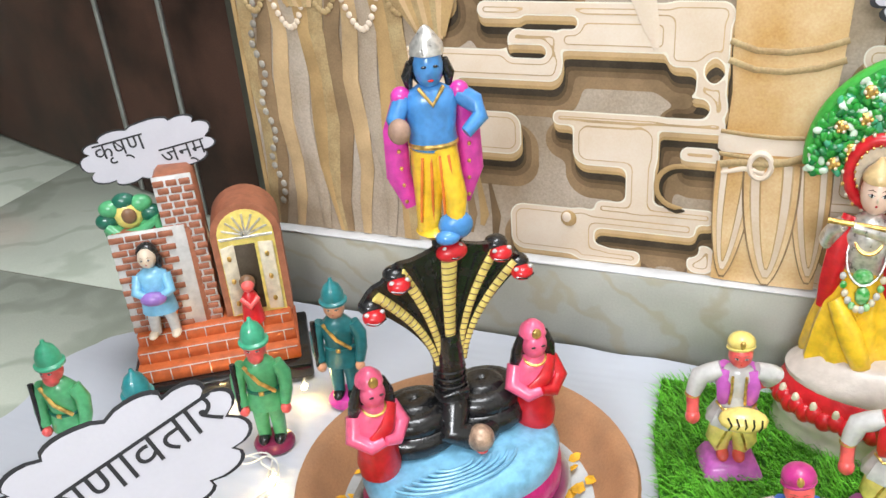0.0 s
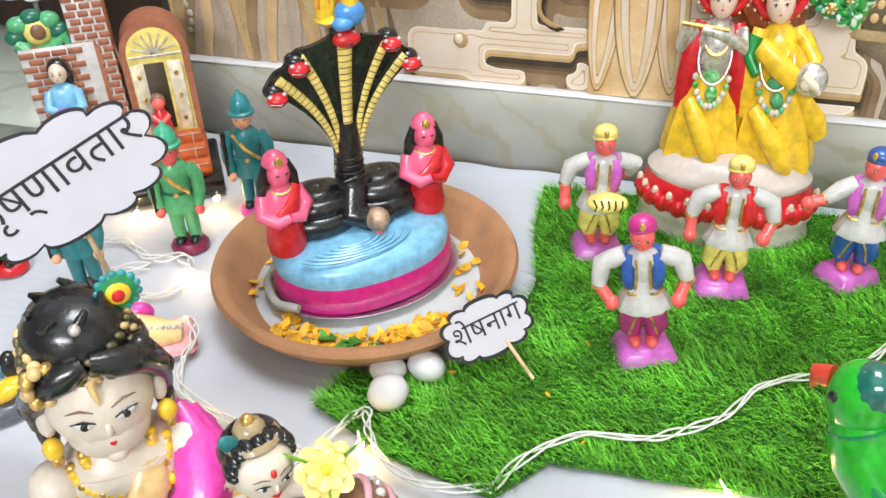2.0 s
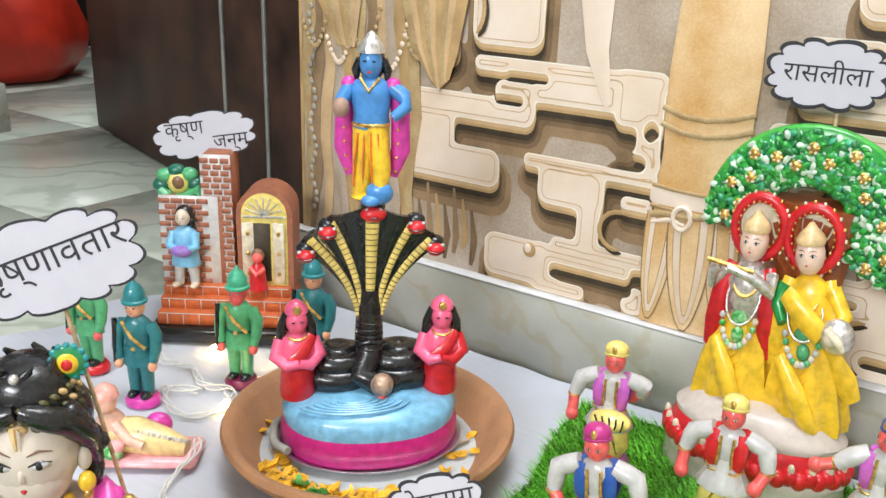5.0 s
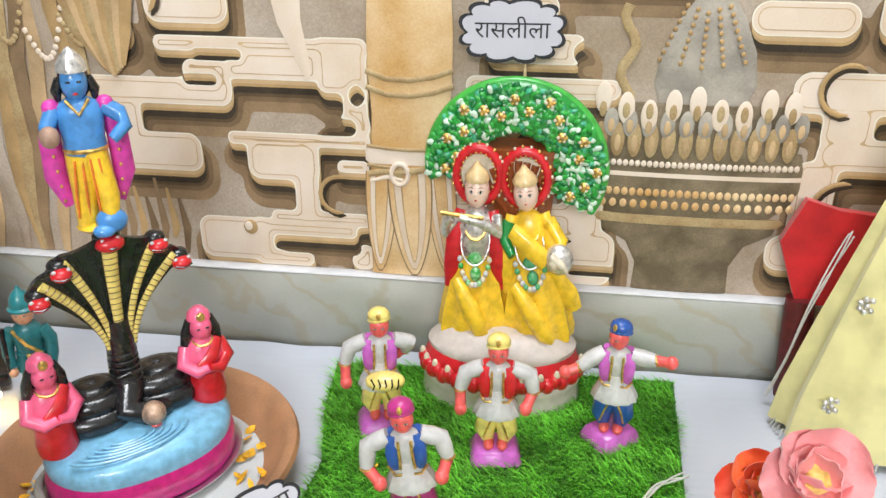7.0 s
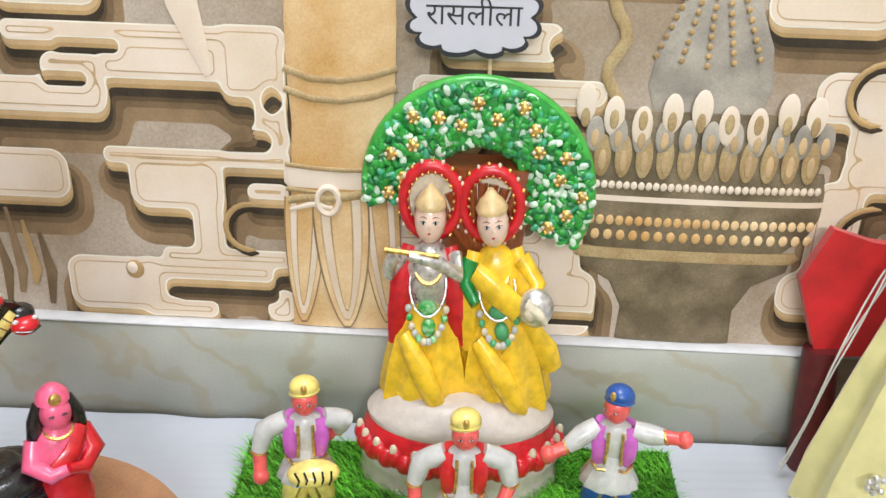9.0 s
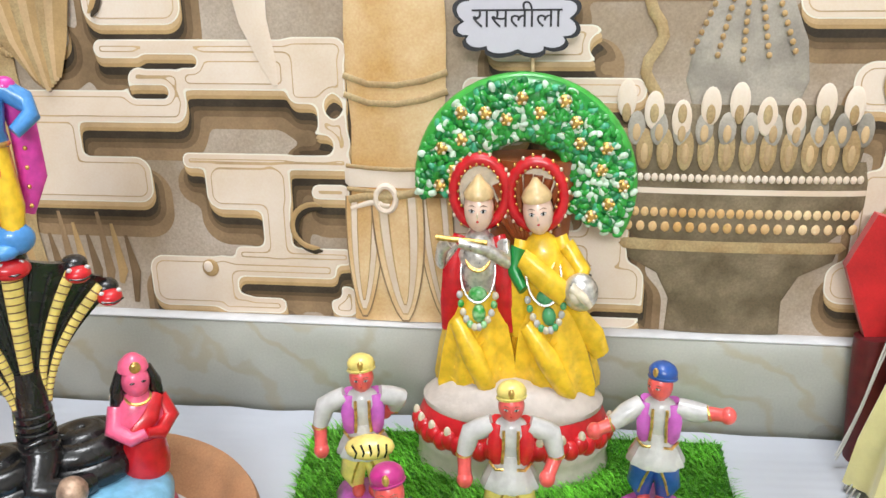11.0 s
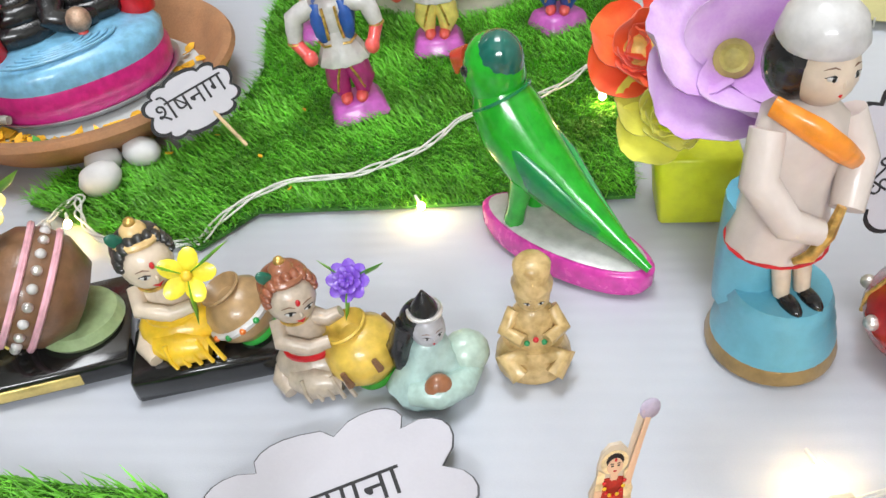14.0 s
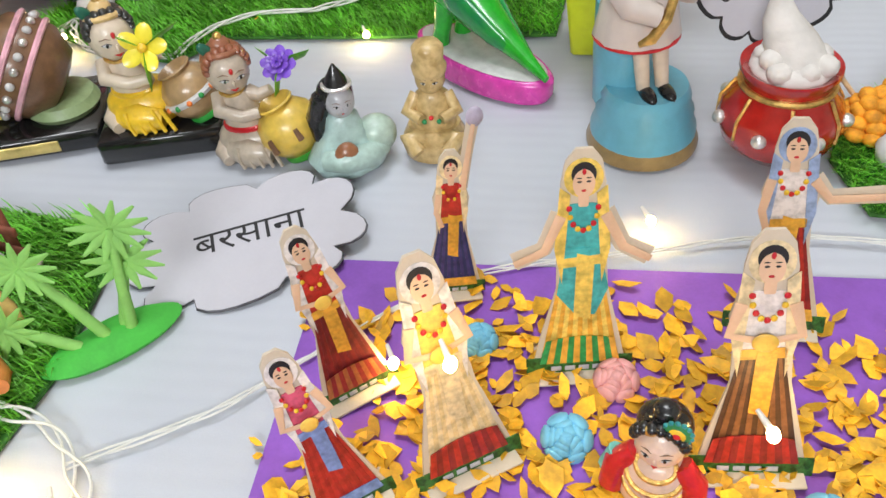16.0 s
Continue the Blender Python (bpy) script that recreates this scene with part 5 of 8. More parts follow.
k.box((-0.054, 0.0, 0.147), (0.088, 0.0016, 0.138), WHITE, bev=0.0003)
k.box((-0.012, 0.0024, 0.176), (0.045, 0.0016, 0.206), WHITE, bev=0.0003)
k.part("mortar", house, "white painted mortar lines")
arch = [(0.016, 0.075), (0.1, 0.075)] + arc(0.058, 0.19, 0.042, 0, 180, 16)
k = Kit().slab(arch, 0.06, BRICK, 0.06)
k.part("gate_block", house)
k = Kit().slab([(0.024, 0.076), (0.092, 0.076)] + arc(0.058, 0.19, 0.034, 0, 180, 16), 0.004, PALEYELLOW, 0.002)
k.part("arch_panel", house, "cream arched panel with a fan light")
k = Kit()
for i in range(7):
    a = radians(20 + 140 * i / 6)
    k.path([(0.058, -0.0025, 0.19), (0.058 + 0.029 * math.cos(a), -0.0025, 0.19 + 0.029 * math.sin(a))], 0.0014, SILVER, n=6)
k.path([(0.026, -0.003, 0.188), (0.09, -0.003, 0.188)], 0.002, SILVER, n=6)
k.part("fan_light", house)
Kit().box((0.054, -0.0025, 0.132), (0.026, 0.002, 0.092), M_DARK, bev=0.0005).part("doorway", house)
for x, t in ((0.034, 25), (0.08, -12)):
    k = Kit().box((x, -0.006, 0.132), (0.018, 0.003, 0.096), CREAM, (0, 0, t), bev=0.001)
    for z in (0.1, 0.132, 0.164):
        k.ell((x, -0.0085, z), (0.003, 0.0015, 0.004), GOLD, n=8, rings=5)
    k.part("door_leaf", house)
k = Kit()
k.ell((-0.072, 0.02, 0.232), (0.018, 0.012, 0.02), PALEYELLOW)
k.ell((-0.07, 0.009, 0.233), (0.009, 0.004, 0.01), BROWN)
for a in range(7):
    k.ell((-0.072 + 0.026 * math.cos(a * 0.75 - 0.6), 0.02, 0.226 + 0.022 * math.sin(a * 0.75 - 0.6)), (0.014, 0.01, 0.011), DARKGREEN if a % 2 else GREEN)
k.path([(-0.098, 0.016, 0.22), (-0.085, 0.01, 0.206), (-0.06, 0.01, 0.21), (-0.04, 0.008, 0.224), (-0.036, 0.004, 0.2)], [0.008, 0.009, 0.008, 0.008, 0.005], GREEN)
k.part("tree", house, "green painted clay foliage with a yellow crown")
# man with a basket, on the steps
k = Kit()
k.skin = SKIN
for s in (-1, 1):
    k.path([(s * 0.012, 0, 0.002), (s * 0.011, 0, 0.022), (s * 0.007, 0, 0.045)], [0.0065, 0.0075, 0.0095], WHITE)
    k.ell((s * 0.014, -0.008, 0.004), (0.006, 0.011, 0.004), SKIN)
    k.path([(s * 0.018, 0, 0.036), (s * 0.014, 0.002, 0.02)], 0.003, ORANGE)
k.lathe([(0.022, 0.034), (0.02, 0.05), (0.017, 0.07), (0.018, 0.086), (0.006, 0.095)], SKY, n=18, sy=0.7)
k.path([(-0.016, 0, 0.084), (-0.02, -0.01, 0.066), (-0.004, -0.018, 0.06)], [0.007, 0.007, 0.005], SKY)
k.path([(0.016, 0, 0.084), (0.02, -0.01, 0.066), (0.006, -0.018, 0.06)], [0.007, 0.007, 0.005], SKY)
k.ell((0, -0.018, 0.06), (0.016, 0.009, 0.009), paint("lilac_basket", (0.3, 0.16, 0.5)))
k.ell((0, -0.002, 0.108), (0.011, 0.0115, 0.0135), SKIN)
face(k, 0, -0.002, 0.108, 0.0115)
k.ell((0, 0.004, 0.111), (0.0135, 0.0115, 0.0145), BLACK)
k.ell((0.011, 0.004, 0.1), (0.005, 0.006, 0.01), BLACK)
k.thing("basket_man_figurine", HOUSE @ pose(-0.058, -0.014, 0.0795, 0, 0, -5), "clay man in blue tunic carrying a basket on the house steps", "figurine")
k = Kit()
k.skin = ROSY
k.lathe([(0.014, 0.0), (0.012, 0.02), (0.01, 0.035), (0.004, 0.045)], RED, n=14)
k.ell((0, -0.001, 0.05), 0.0085, ROSY)
k.ell((0, 0.003, 0.052), (0.01, 0.008, 0.011), BROWN)
k.path([(-0.01, -0.004, 0.034), (0, -0.013, 0.026), (0.01, -0.004, 0.034)], 0.004, ROSY)
k.thing("doorway_figurine", HOUSE @ pose(0.05, -0.018, 0.0795), "small clay woman in red in the arched doorway", "figurine")


# ---- soldiers ----
def soldier(m, coat, helmet, skin, base, label, beard=False):
    k = Kit()
    k.skin = skin
    k.lathe([(0.023, 0.0), (0.024, 0.006), (0.02, 0.012), (0.006, 0.014)], base, n=20, sy=0.85)
    for s in (-1, 1):
        k.ell((s * 0.009, -0.006, 0.0155), (0.007, 0.012, 0.006), BLACK)
        k.path([(s * 0.009, 0, 0.015), (s * 0.009, 0, 0.04), (s * 0.008, 0, 0.065)], [0.0075, 0.0085, 0.0105], coat, n=11)
    k.lathe([(0.0215, 0.058), (0.02, 0.072), (0.0165, 0.086), (0.019, 0.104), (0.02, 0.114), (0.012, 0.123), (0.006, 0.127)], coat, n=20, sy=0.72)
    k.ring((0, 0, 0.083), 0.0172, 0.0022, DARKGREEN if coat is GREEN else TEAL, sy=0.74, m=6)
    k.box((0, -0.0135, 0.083), (0.006, 0.003, 0.005), GOLD, bev=0.0008)
    k.path([(-0.015, -0.009, 0.118), (0.0, -0.016, 0.1), (0.015, -0.011, 0.084)], 0.0024, GOLD, n=6)
    for s in (-1, 1):
        k.path([(s * 0.018, 0, 0.115), (s * 0.0255, -0.001, 0.1), (s * 0.026, -0.005, 0.082), (s * 0.023, -0.009, 0.066)], [0.008, 0.0085, 0.0075, 0.006], coat, n=10)
        k.ell((s * 0.023, -0.011, 0.06), (0.006, 0.006, 0.007), skin)
    k.path([(-0.026, -0.012, 0.062), (-0.027, -0.006, 0.12)], 0.0034, BLACK, n=8)
    k.ell((0, -0.001, 0.137), (0.0125, 0.0125, 0.0155), skin)
    face(k, 0, -0.001, 0.137, 0.0125)
    if beard:
        k.ell((0, -0.006, 0.128), (0.009, 0.008, 0.009), skin)
    k.lathe([(0.0162, 0.143), (0.0165, 0.146), (0.0135, 0.148), (0.013, 0.156), (0.009, 0.165), (0.003, 0.17), (0.002, 0.174)], helmet, n=20)
    return k.thing("soldier_figurine", m, label, "figurine", "toy soldiers round the brick house")


PEACH = paint("peach_paint", (0.85, 0.42, 0.24))
TEALH = paint("teal_helmet", (0.02, 0.22, 0.24))
GREENH = paint("green_helmet", (0.06, 0.42, 0.24))
soldier(pose(-0.292, 0.915, 0.001, 0, 0, 20), TEAL, TEALH, PEACH, MAGENTA, "teal uniformed clay soldier on a magenta base beside the skirting")
soldier(pose(-0.4, 0.705, 0.001, 0, 0, 25), TEAL, TEALH, PEACH, MAGENTA, "teal uniformed clay soldier on a magenta base near the house")
soldier(pose(-0.337, 0.818, 0.001, 0, 0, 25), GREEN, GREENH, ROSY, paint("maroon_base", (0.2, 0.01, 0.06)), "green uniformed clay soldier with red face before the steps", True)
soldier(pose(-0.53, 0.72, 0.001, 0, 0, 15), GREEN, GREENH, ROSY, RED, "green uniformed clay soldier with red face and cap", True)


# ---- dolls at the free end of the cloth ----
DOLLSKIN = paint("doll_ivory", (0.7, 0.61, 0.51), 0.45, vary=0.03, coat=0.12)
SILK = paint("pink_shawl", (0.75, 0.06, 0.4))
PALEGOLD = paint("ochre_robe", (0.72, 0.5, 0.22))


def feather(k, x, y, z, s, turn=0):
    old = k.M
    k.M = old @ pose(x, y, z, 0, turn, 0)
    k.ell((0, 0, 0), (s, s * 0.22, s * 0.95), paint("peacock_green", (0.02, 0.25, 0.08)))
    for i in range(11):
        a = math.pi * (-0.25 + 1.5 * i / 10)
        k.ell((s * 0.9 * math.cos(a), 0, s * 0.9 * math.sin(a)), (s * 0.22, s * 0.14, s * 0.22), paint("peacock_teal", (0.02, 0.28, 0.3)), n=7, rings=5)
    k.ell((0, -s * 0.12, -s * 0.05), (s * 0.62, s * 0.2, s * 0.6), YELLOW)
    k.ell((0, -s * 0.22, -s * 0.1), (s * 0.33, s * 0.18, s * 0.36), RED)
    k.M = old


def leaf_spray(k, x, y, z, s, mt, n=5, seed=0):
    rnd = random.Random(seed)
    for i in range(n):
        a = 2 * math.pi * i / n + rnd.uniform(-0.3, 0.3)
        d = Vector((math.cos(a), -0.35, math.sin(a) * 0.7))
        p = Vector((x, y, z))
        k.path([p, p + d * s * 0.35 + Vector((0, -s * 0.1, s * 0.08)), p + d * s * 0.75, p + d * s], [s * 0.04, s * 0.15, s * 0.13, s * 0.01], mt, n=7, flat=0.22)


k = Kit()
k.skin = DOLLSKIN
k.lathe([(0.02, 0.0), (0.085, 0.0), (0.09, 0.012), (0.08, 0.035), (0.055, 0.055), (0.04, 0.075)], PALEGOLD, n=30, sy=0.8)
k.lathe([(0.046, 0.05), (0.048, 0.075), (0.05, 0.1), (0.045, 0.113)], DOLLSKIN, n=24, sy=0.74)
k.path([(0.026, -0.016, 0.12), (0.014, -0.036, 0.1), (-0.002, -0.042, 0.072), (-0.018, -0.044, 0.05)], [0.008, 0.014, 0.017, 0.018], PALEGOLD, n=12, flat=0.35)
k.ell((-0.004, -0.055, 0.08), (0.005, 0.004, 0.006), RED)
k.path([(0.044, 0.006, 0.124), (0.05, -0.022, 0.108), (0.044, -0.046, 0.084), (0.022, -0.058, 0.064), (-0.01, -0.062, 0.052)], [0.012, 0.018, 0.019, 0.018, 0.015], SILK, n=12, flat=0.45)
k.ell((-0.066, -0.034, 0.06), (0.026, 0.026, 0.03), SILK, n=16, rings=10)
k.lathe([(0.046, 0.11), (0.04, 0.119), (0.02, 0.128), (0.017, 0.14)], DOLLSKIN, n=24, sy=0.72)
for s in (-1, 1):
    k.ell((s * 0.048, -0.008, 0.102), (0.02, 0.021, 0.021), DOLLSKIN)
k.path([(0.05, 0.006, 0.116), (0.058, -0.016, 0.1), (0.05, -0.036, 0.075), (0.02, -0.046, 0.052), (-0.04, -0.04, 0.042), (-0.075, -0.02, 0.034)], [0.014, 0.02, 0.021, 0.02, 0.02, 0.016], SILK, n=12, flat=0.7)
k.path([(0.045, -0.006, 0.112), (0.05, -0.02, 0.085), (0.036, -0.04, 0.06), (0.01, -0.05, 0.05), (-0.03, -0.045, 0.05)], [0.014, 0.02, 0.02, 0.018, 0.014], SILK, n=12, flat=0.6)
k.path([(0.038, 0.012, 0.122), (0.056, 0.006, 0.095), (0.06, 0.002, 0.05)], [0.012, 0.018, 0.016], SILK, n=12)
k.path([(-0.05, -0.008, 0.1), (-0.068, -0.03, 0.078), (-0.04, -0.056, 0.062), (-0.012, -0.06, 0.066)], [0.017, 0.018, 0.014, 0.012], DOLLSKIN, n=12)
k.path([(0.05, -0.008, 0.1), (0.062, -0.032, 0.076), (0.036, -0.056, 0.066), (0.016, -0.06, 0.07)], [0.016, 0.016, 0.013, 0.011], DOLLSKIN, n=12)
for s in (-1, 1):
    k.ell((s * 0.02, -0.066, 0.068), (0.014, 0.012, 0.011), DOLLSKIN)
    k.ring((s * 0.042, -0.052, 0.068), 0.0145, 0.004, GOLD, rot=(0, 80, 20 * s), m=7)
k.ell((-0.07, -0.028, 0.05), (0.02, 0.02, 0.03), SILK)
k.ring((-0.062, -0.032, 0.074), 0.019, 0.004, YELLOW, rot=(10, 60, 0), m=7)
k.path([(-0.05, -0.08, 0.052), (0.05, -0.074, 0.092)], 0.0052, PALEGOLD)
for i in range(4):
    k.ring((-0.03 + 0.02 * i, -0.0785 + 0.0012 * i, 0.06 + 0.008 * i), 0.0055, 0.0018, RED, rot=(0, 68, 0), m=6)
for z, R in ((0.126, 0.024), (0.118, 0.034), (0.108, 0.042)):
    for i in range(20):
        a = math.pi * (1.0 + i / 19)
        k.ell((R * math.cos(a), -0.012 + 0.62 * R * math.sin(a), z - 0.02 * abs(math.sin(a))), 0.0047, YELLOW if i % 3 else GOLD, n=8, rings=6)
k.ell((0, -0.006, 0.171), (0.037, 0.037, 0.041), DOLLSKIN, n=22, rings=14)
k.ell((0, -0.013, 0.152), (0.03, 0.028, 0.027), DOLLSKIN, n=20, rings=12)
k.ell((0, -0.031, 0.137), (0.009, 0.009, 0.007), DOLLSKIN)
face(k, 0, -0.0055, 0.169, 0.0385)
k.ell((0, 0.017, 0.188), (0.044, 0.036, 0.034), BLACK, n=20, rings=12)
for s in (-1, 1):
    k.path([(s * 0.002, -0.03, 0.212), (s * 0.016, -0.031, 0.208), (s * 0.031, -0.02, 0.198), (s * 0.041, -0.003, 0.178), (s * 0.044, 0.006, 0.15)], [0.006, 0.01, 0.011, 0.011, 0.007], BLACK, n=10)
    for i in range(5):
        k.ell((s * (0.035 + 0.003 * i), -0.014 + 0.006 * i, 0.203 - 0.01 * i), (0.0085, 0.01, 0.008), BLACK, n=9, rings=6)
    k.ell((s * 0.0415, 0.008, 0.142), (0.008, 0.012, 0.018), BLACK)
    k.ell((s * 0.0385, -0.008, 0.16), (0.006, 0.008, 0.011), DOLLSKIN)
    k.ell((s * 0.04, -0.013, 0.141), (0.0072, 0.0072, 0.0088), YELLOW)
    k.ell((s * 0.04, -0.013, 0.13), (0.0045, 0.0045, 0.005), GOLD)
k.lathe([(0.036, 0.2), (0.037, 0.212), (0.033, 0.225), (0.026, 0.234), (0.014, 0.24), (0.001, 0.242)], BLACK, n=24, c=(-0.002, 0.008, 0))
for i in range(7):
    a = i * 0.9
    k.path([(-0.002 + 0.024 * math.cos(a + 0.7 * t), 0.008 + 0.024 * math.sin(a + 0.7 * t), 0.222 + 0.018 * t) for t in (0, 0.33, 0.66, 1)], [0.004, 0.005, 0.004, 0.002], BLACK, n=7)
BRAID = paint("dark_olive_braid", (0.1, 0.09, 0.03))
for i, z in enumerate((0.201, 0.208, 0.215)):
    for j in range(26):
        a = 2 * math.pi * j / 26
        k.ell((-0.002 + (0.0395 - 0.002 * i) * math.cos(a), 0.006 + (0.0395 - 0.002 * i) * math.sin(a), z + 0.004 * math.sin(a * 2 + i)), (0.0046, 0.003, 0.0026), (BRAID, BRAID, PALEGOLD)[(j + i) % 3], (0, 30, math.degrees(a) + 90), n=7, rings=5)
k.path([(-0.002, -0.04, 0.205), (-0.001, -0.0425, 0.196), (0, -0.0435, 0.188)], [0.003, 0.0025, 0.001], PALEGOLD, n=6)
for i in range(14):
    k.ell((-0.03 + 0.009 * math.cos(i * 0.8), -0.026 + 0.004 * math.sin(i), 0.204 + 0.012 * math.sin(i * 0.8)), 0.0048, GOLD if i % 2 else PALEGOLD, n=8, rings=6)
k.ell((0.0, -0.028, 0.238), (0.004, 0.004, 0.004), SILVER)
feather(k, 0.032, 0.004, 0.236, 0.0145, 25)
leaf_spray(k, -0.046, -0.06, 0.108, 0.042, paint("silk_leaf", (0.01, 0.16, 0.03)), 7, 3)
leaf_spray(k, -0.02, -0.07, 0.086, 0.03, paint("silk_leaf_b", (0.02, 0.2, 0.05)), 4, 5)
for i in range(6):
    k.ell((-0.094 + 0.006 * math.cos(i), -0.056, 0.108 + 0.007 * math.sin(i)), (0.006, 0.004, 0.009), paint("orchid_bud", (0.55, 0.16, 0.5)), (0, 40 * i, 0), n=8, rings=6)
k.thing("flute_doll", pose(-0.138, 0.421, 0.001, 0, 0, 44) @ Matrix.Diagonal((1, 1, 1.07, 1)), "large ivory doll with black hair, flute, pink shawl and peacock feather", "doll")


def baby(m, s, hair, robe, skin, label, crown=None, dot=True, rise=0.0, plume=None):
    """A kneeling child doll leaning towards local +x, face to local -y; s is the head's radius."""
    k = Kit()
    k.skin = skin
    w = 1.25 * s
    k.ell((0.35 * s, 0.1 * s, 0.75 * s), (1.35 * w, 1.0 * w, 0.8 * w), robe)
    k.path([(-0.5 * s, -0.5 * s, 0.55 * s), (0.2 * s, -1.0 * s, 0.6 * s), (1.1 * s, -1.1 * s, 0.5 * s)], [0.6 * s, 0.68 * s, 0.42 * s], robe, n=12)
    k.path([(-0.9 * s, 0.1 * s, 0.5 * s), (-1.1 * s, -0.5 * s, 0.35 * s), (-0.8 * s, -1.05 * s, 0.25 * s)], [0.5 * s, 0.4 * s, 0.26 * s], skin, n=10)
    for i in range(5):
        k.path([(-0.3 * s + 0.35 * s * i, -1.25 * s, 1.05 * s), (-0.2 * s + 0.4 * s * i, -1.55 * s, 0.55 * s), (-0.1 * s + 0.4 * s * i, -1.5 * s, 0.15 * s)], 0.09 * s, robe, n=6)
    top = (2.0 + rise) * s
    k.path([(0.25 * s, 0, 0.8 * s), (0.05 * s, 0, 1.1 * s + 0.4 * rise * s), (-0.1 * s, 0, top - 0.35 * s), (-0.15 * s, 0, top)], [0.95 * s, 0.88 * s, 0.72 * s, 0.36 * s], skin, n=16, flat=0.8)
    k.ring((0.1 * s, 0, 1.15 * s + 0.3 * rise * s), 0.9 * s, 0.13 * s, RED if robe is not YELLOW else robe, m=6, sy=0.8)
    k.M = pose(-0.15 * s, 0, rise * s)
    k.ring((0, -0.05 * s, 1.93 * s), 0.5 * s, 0.08 * s, GOLD, rot=(14, 0, 0), m=6)
    k.path([(-0.6 * s, -0.1 * s, 1.65 * s), (-0.55 * s, -0.75 * s, 1.25 * s), (0.4 * s, -1.05 * s, 1.1 * s), (1.1 * s, -0.9 * s, 1.15 * s)], [0.34 * s, 0.32 * s, 0.26 * s, 0.24 * s], skin, n=10)
    k.path([(0.6 * s, 0, 1.65 * s), (1.1 * s, -0.1 * s, 1.5 * s), (1.6 * s, -0.1 * s, 1.75 * s)], [0.34 * s, 0.3 * s, 0.22 * s], skin, n=10)
    k.M = k.M @ pose(0, 0, 0, 0, 0, 24)
    k.ell((0, -0.05 * s, 2.75 * s), (0.9 * s, 0.92 * s, 0.95 * s), skin, n=18, rings=11)
    k.ell((0, -0.2 * s, 2.45 * s), (0.74 * s, 0.72 * s, 0.6 * s), skin, n=16)
    face(k, 0, -0.1 * s, 2.66 * s, 0.92 * s)
    if dot:
        k.ell((0, -0.93 * s, 3.1 * s), (0.09 * s, 0.08 * s, 0.14 * s), RED, n=8, rings=5)
    k.ell((0, 0.4 * s, 3.08 * s), (0.94 * s, 0.78 * s, 0.8 * s), hair, n=18, rings=11)
    for i in range(11):
        a = math.pi * (-0.05 + 1.1 * i / 10)
        k.ell((0.84 * s * math.cos(a), -0.12 * s, 3.06 * s + 0.66 * s * math.sin(a)), (0.2 * s, 0.36 * s, 0.18 * s), hair, (0, 25 * math.cos(a), 0), n=9, rings=6)
    cm = crown or GOLD
    k.ring((0, 0.15 * s, 3.5 * s), 0.66 * s, 0.13 * s, cm, m=7, rot=(-12, 0, 0))
    k.ell((0, 0.25 * s, 3.72 * s), (0.46 * s, 0.44 * s, 0.42 * s), cm, n=12)
    k.ell((0, 0.25 * s, 4.1 * s), (0.2 * s, 0.2 * s, 0.22 * s), GOLD, n=10)
    if plume:
        k.ell((-0.62 * s, 0.1 * s, 3.75 * s), (0.24 * s, 0.14 * s, 0.42 * s), plume, (0, -35, 0))
    k.M = Matrix()
    return k.thing("child_doll", m, label, "doll")


def base_block(m, w, d, h, label, plaque=False):
    ob = holder("display_base", m, label, "base")
    Kit().box((0, 0, h / 2), (w, d, h), DARKBASE, bev=0.003).part("block", ob)
    if plaque:
        Kit().box((0.0, -d / 2 - 0.001, h * 0.5), (w * 0.62, 0.002, h * 0.55), mat("brass_plaque", (0.72, 0.56, 0.2), 0.35, 0.6), bev=0.0008).part("plaque", ob, "yellow brass plaque")
    return ob


def clay_pot(m, r, body, label, bands=(), foot=None, mouth=True):
    """A round pot; bands: height, material."""
    ob = holder("round_pot", m, label, "pot")
    k = Kit()
    prof = [(0.3 * r, 0.0), (0.6 * r, 0.05 * r), (0.92 * r, 0.45 * r), (r, 0.85 * r), (0.9 * r, 1.25 * r), (0.62 * r, 1.55 * r), (0.5 * r, 1.62 * r), (0.62 * r, 1.75 * r), (0.58 * r, 1.8 * r), (0.4 * r, 1.62 * r), (0.3 * r, 1.5 * r)]
    k.lathe(prof, body, n=32)
    k.part("body", ob)
    for z, R, t, mt in bands:
        Kit().ring((0, 0, z * r), R * r, t * r, mt, n=36, m=7).part("band", ob)
    if foot:
        Kit().lathe([(0.62 * r, -0.12 * r), (0.66 * r, 0.0), (0.6 * r, 0.14 * r), (0.5 * r, 0.16 * r)], foot, n=26).part("foot_ring", ob)
    return ob


def studs(ob, r, z, R, n, size, mts):
    k = Kit()
    for i in range(n):
        a = 2 * math.pi * i / n
        k.ell((R * r * math.cos(a), R * r * math.sin(a), z * r), size * r, mts[i % len(mts)], n=8, rings=6)
    return k.part("stud", ob, "row of coloured studs")


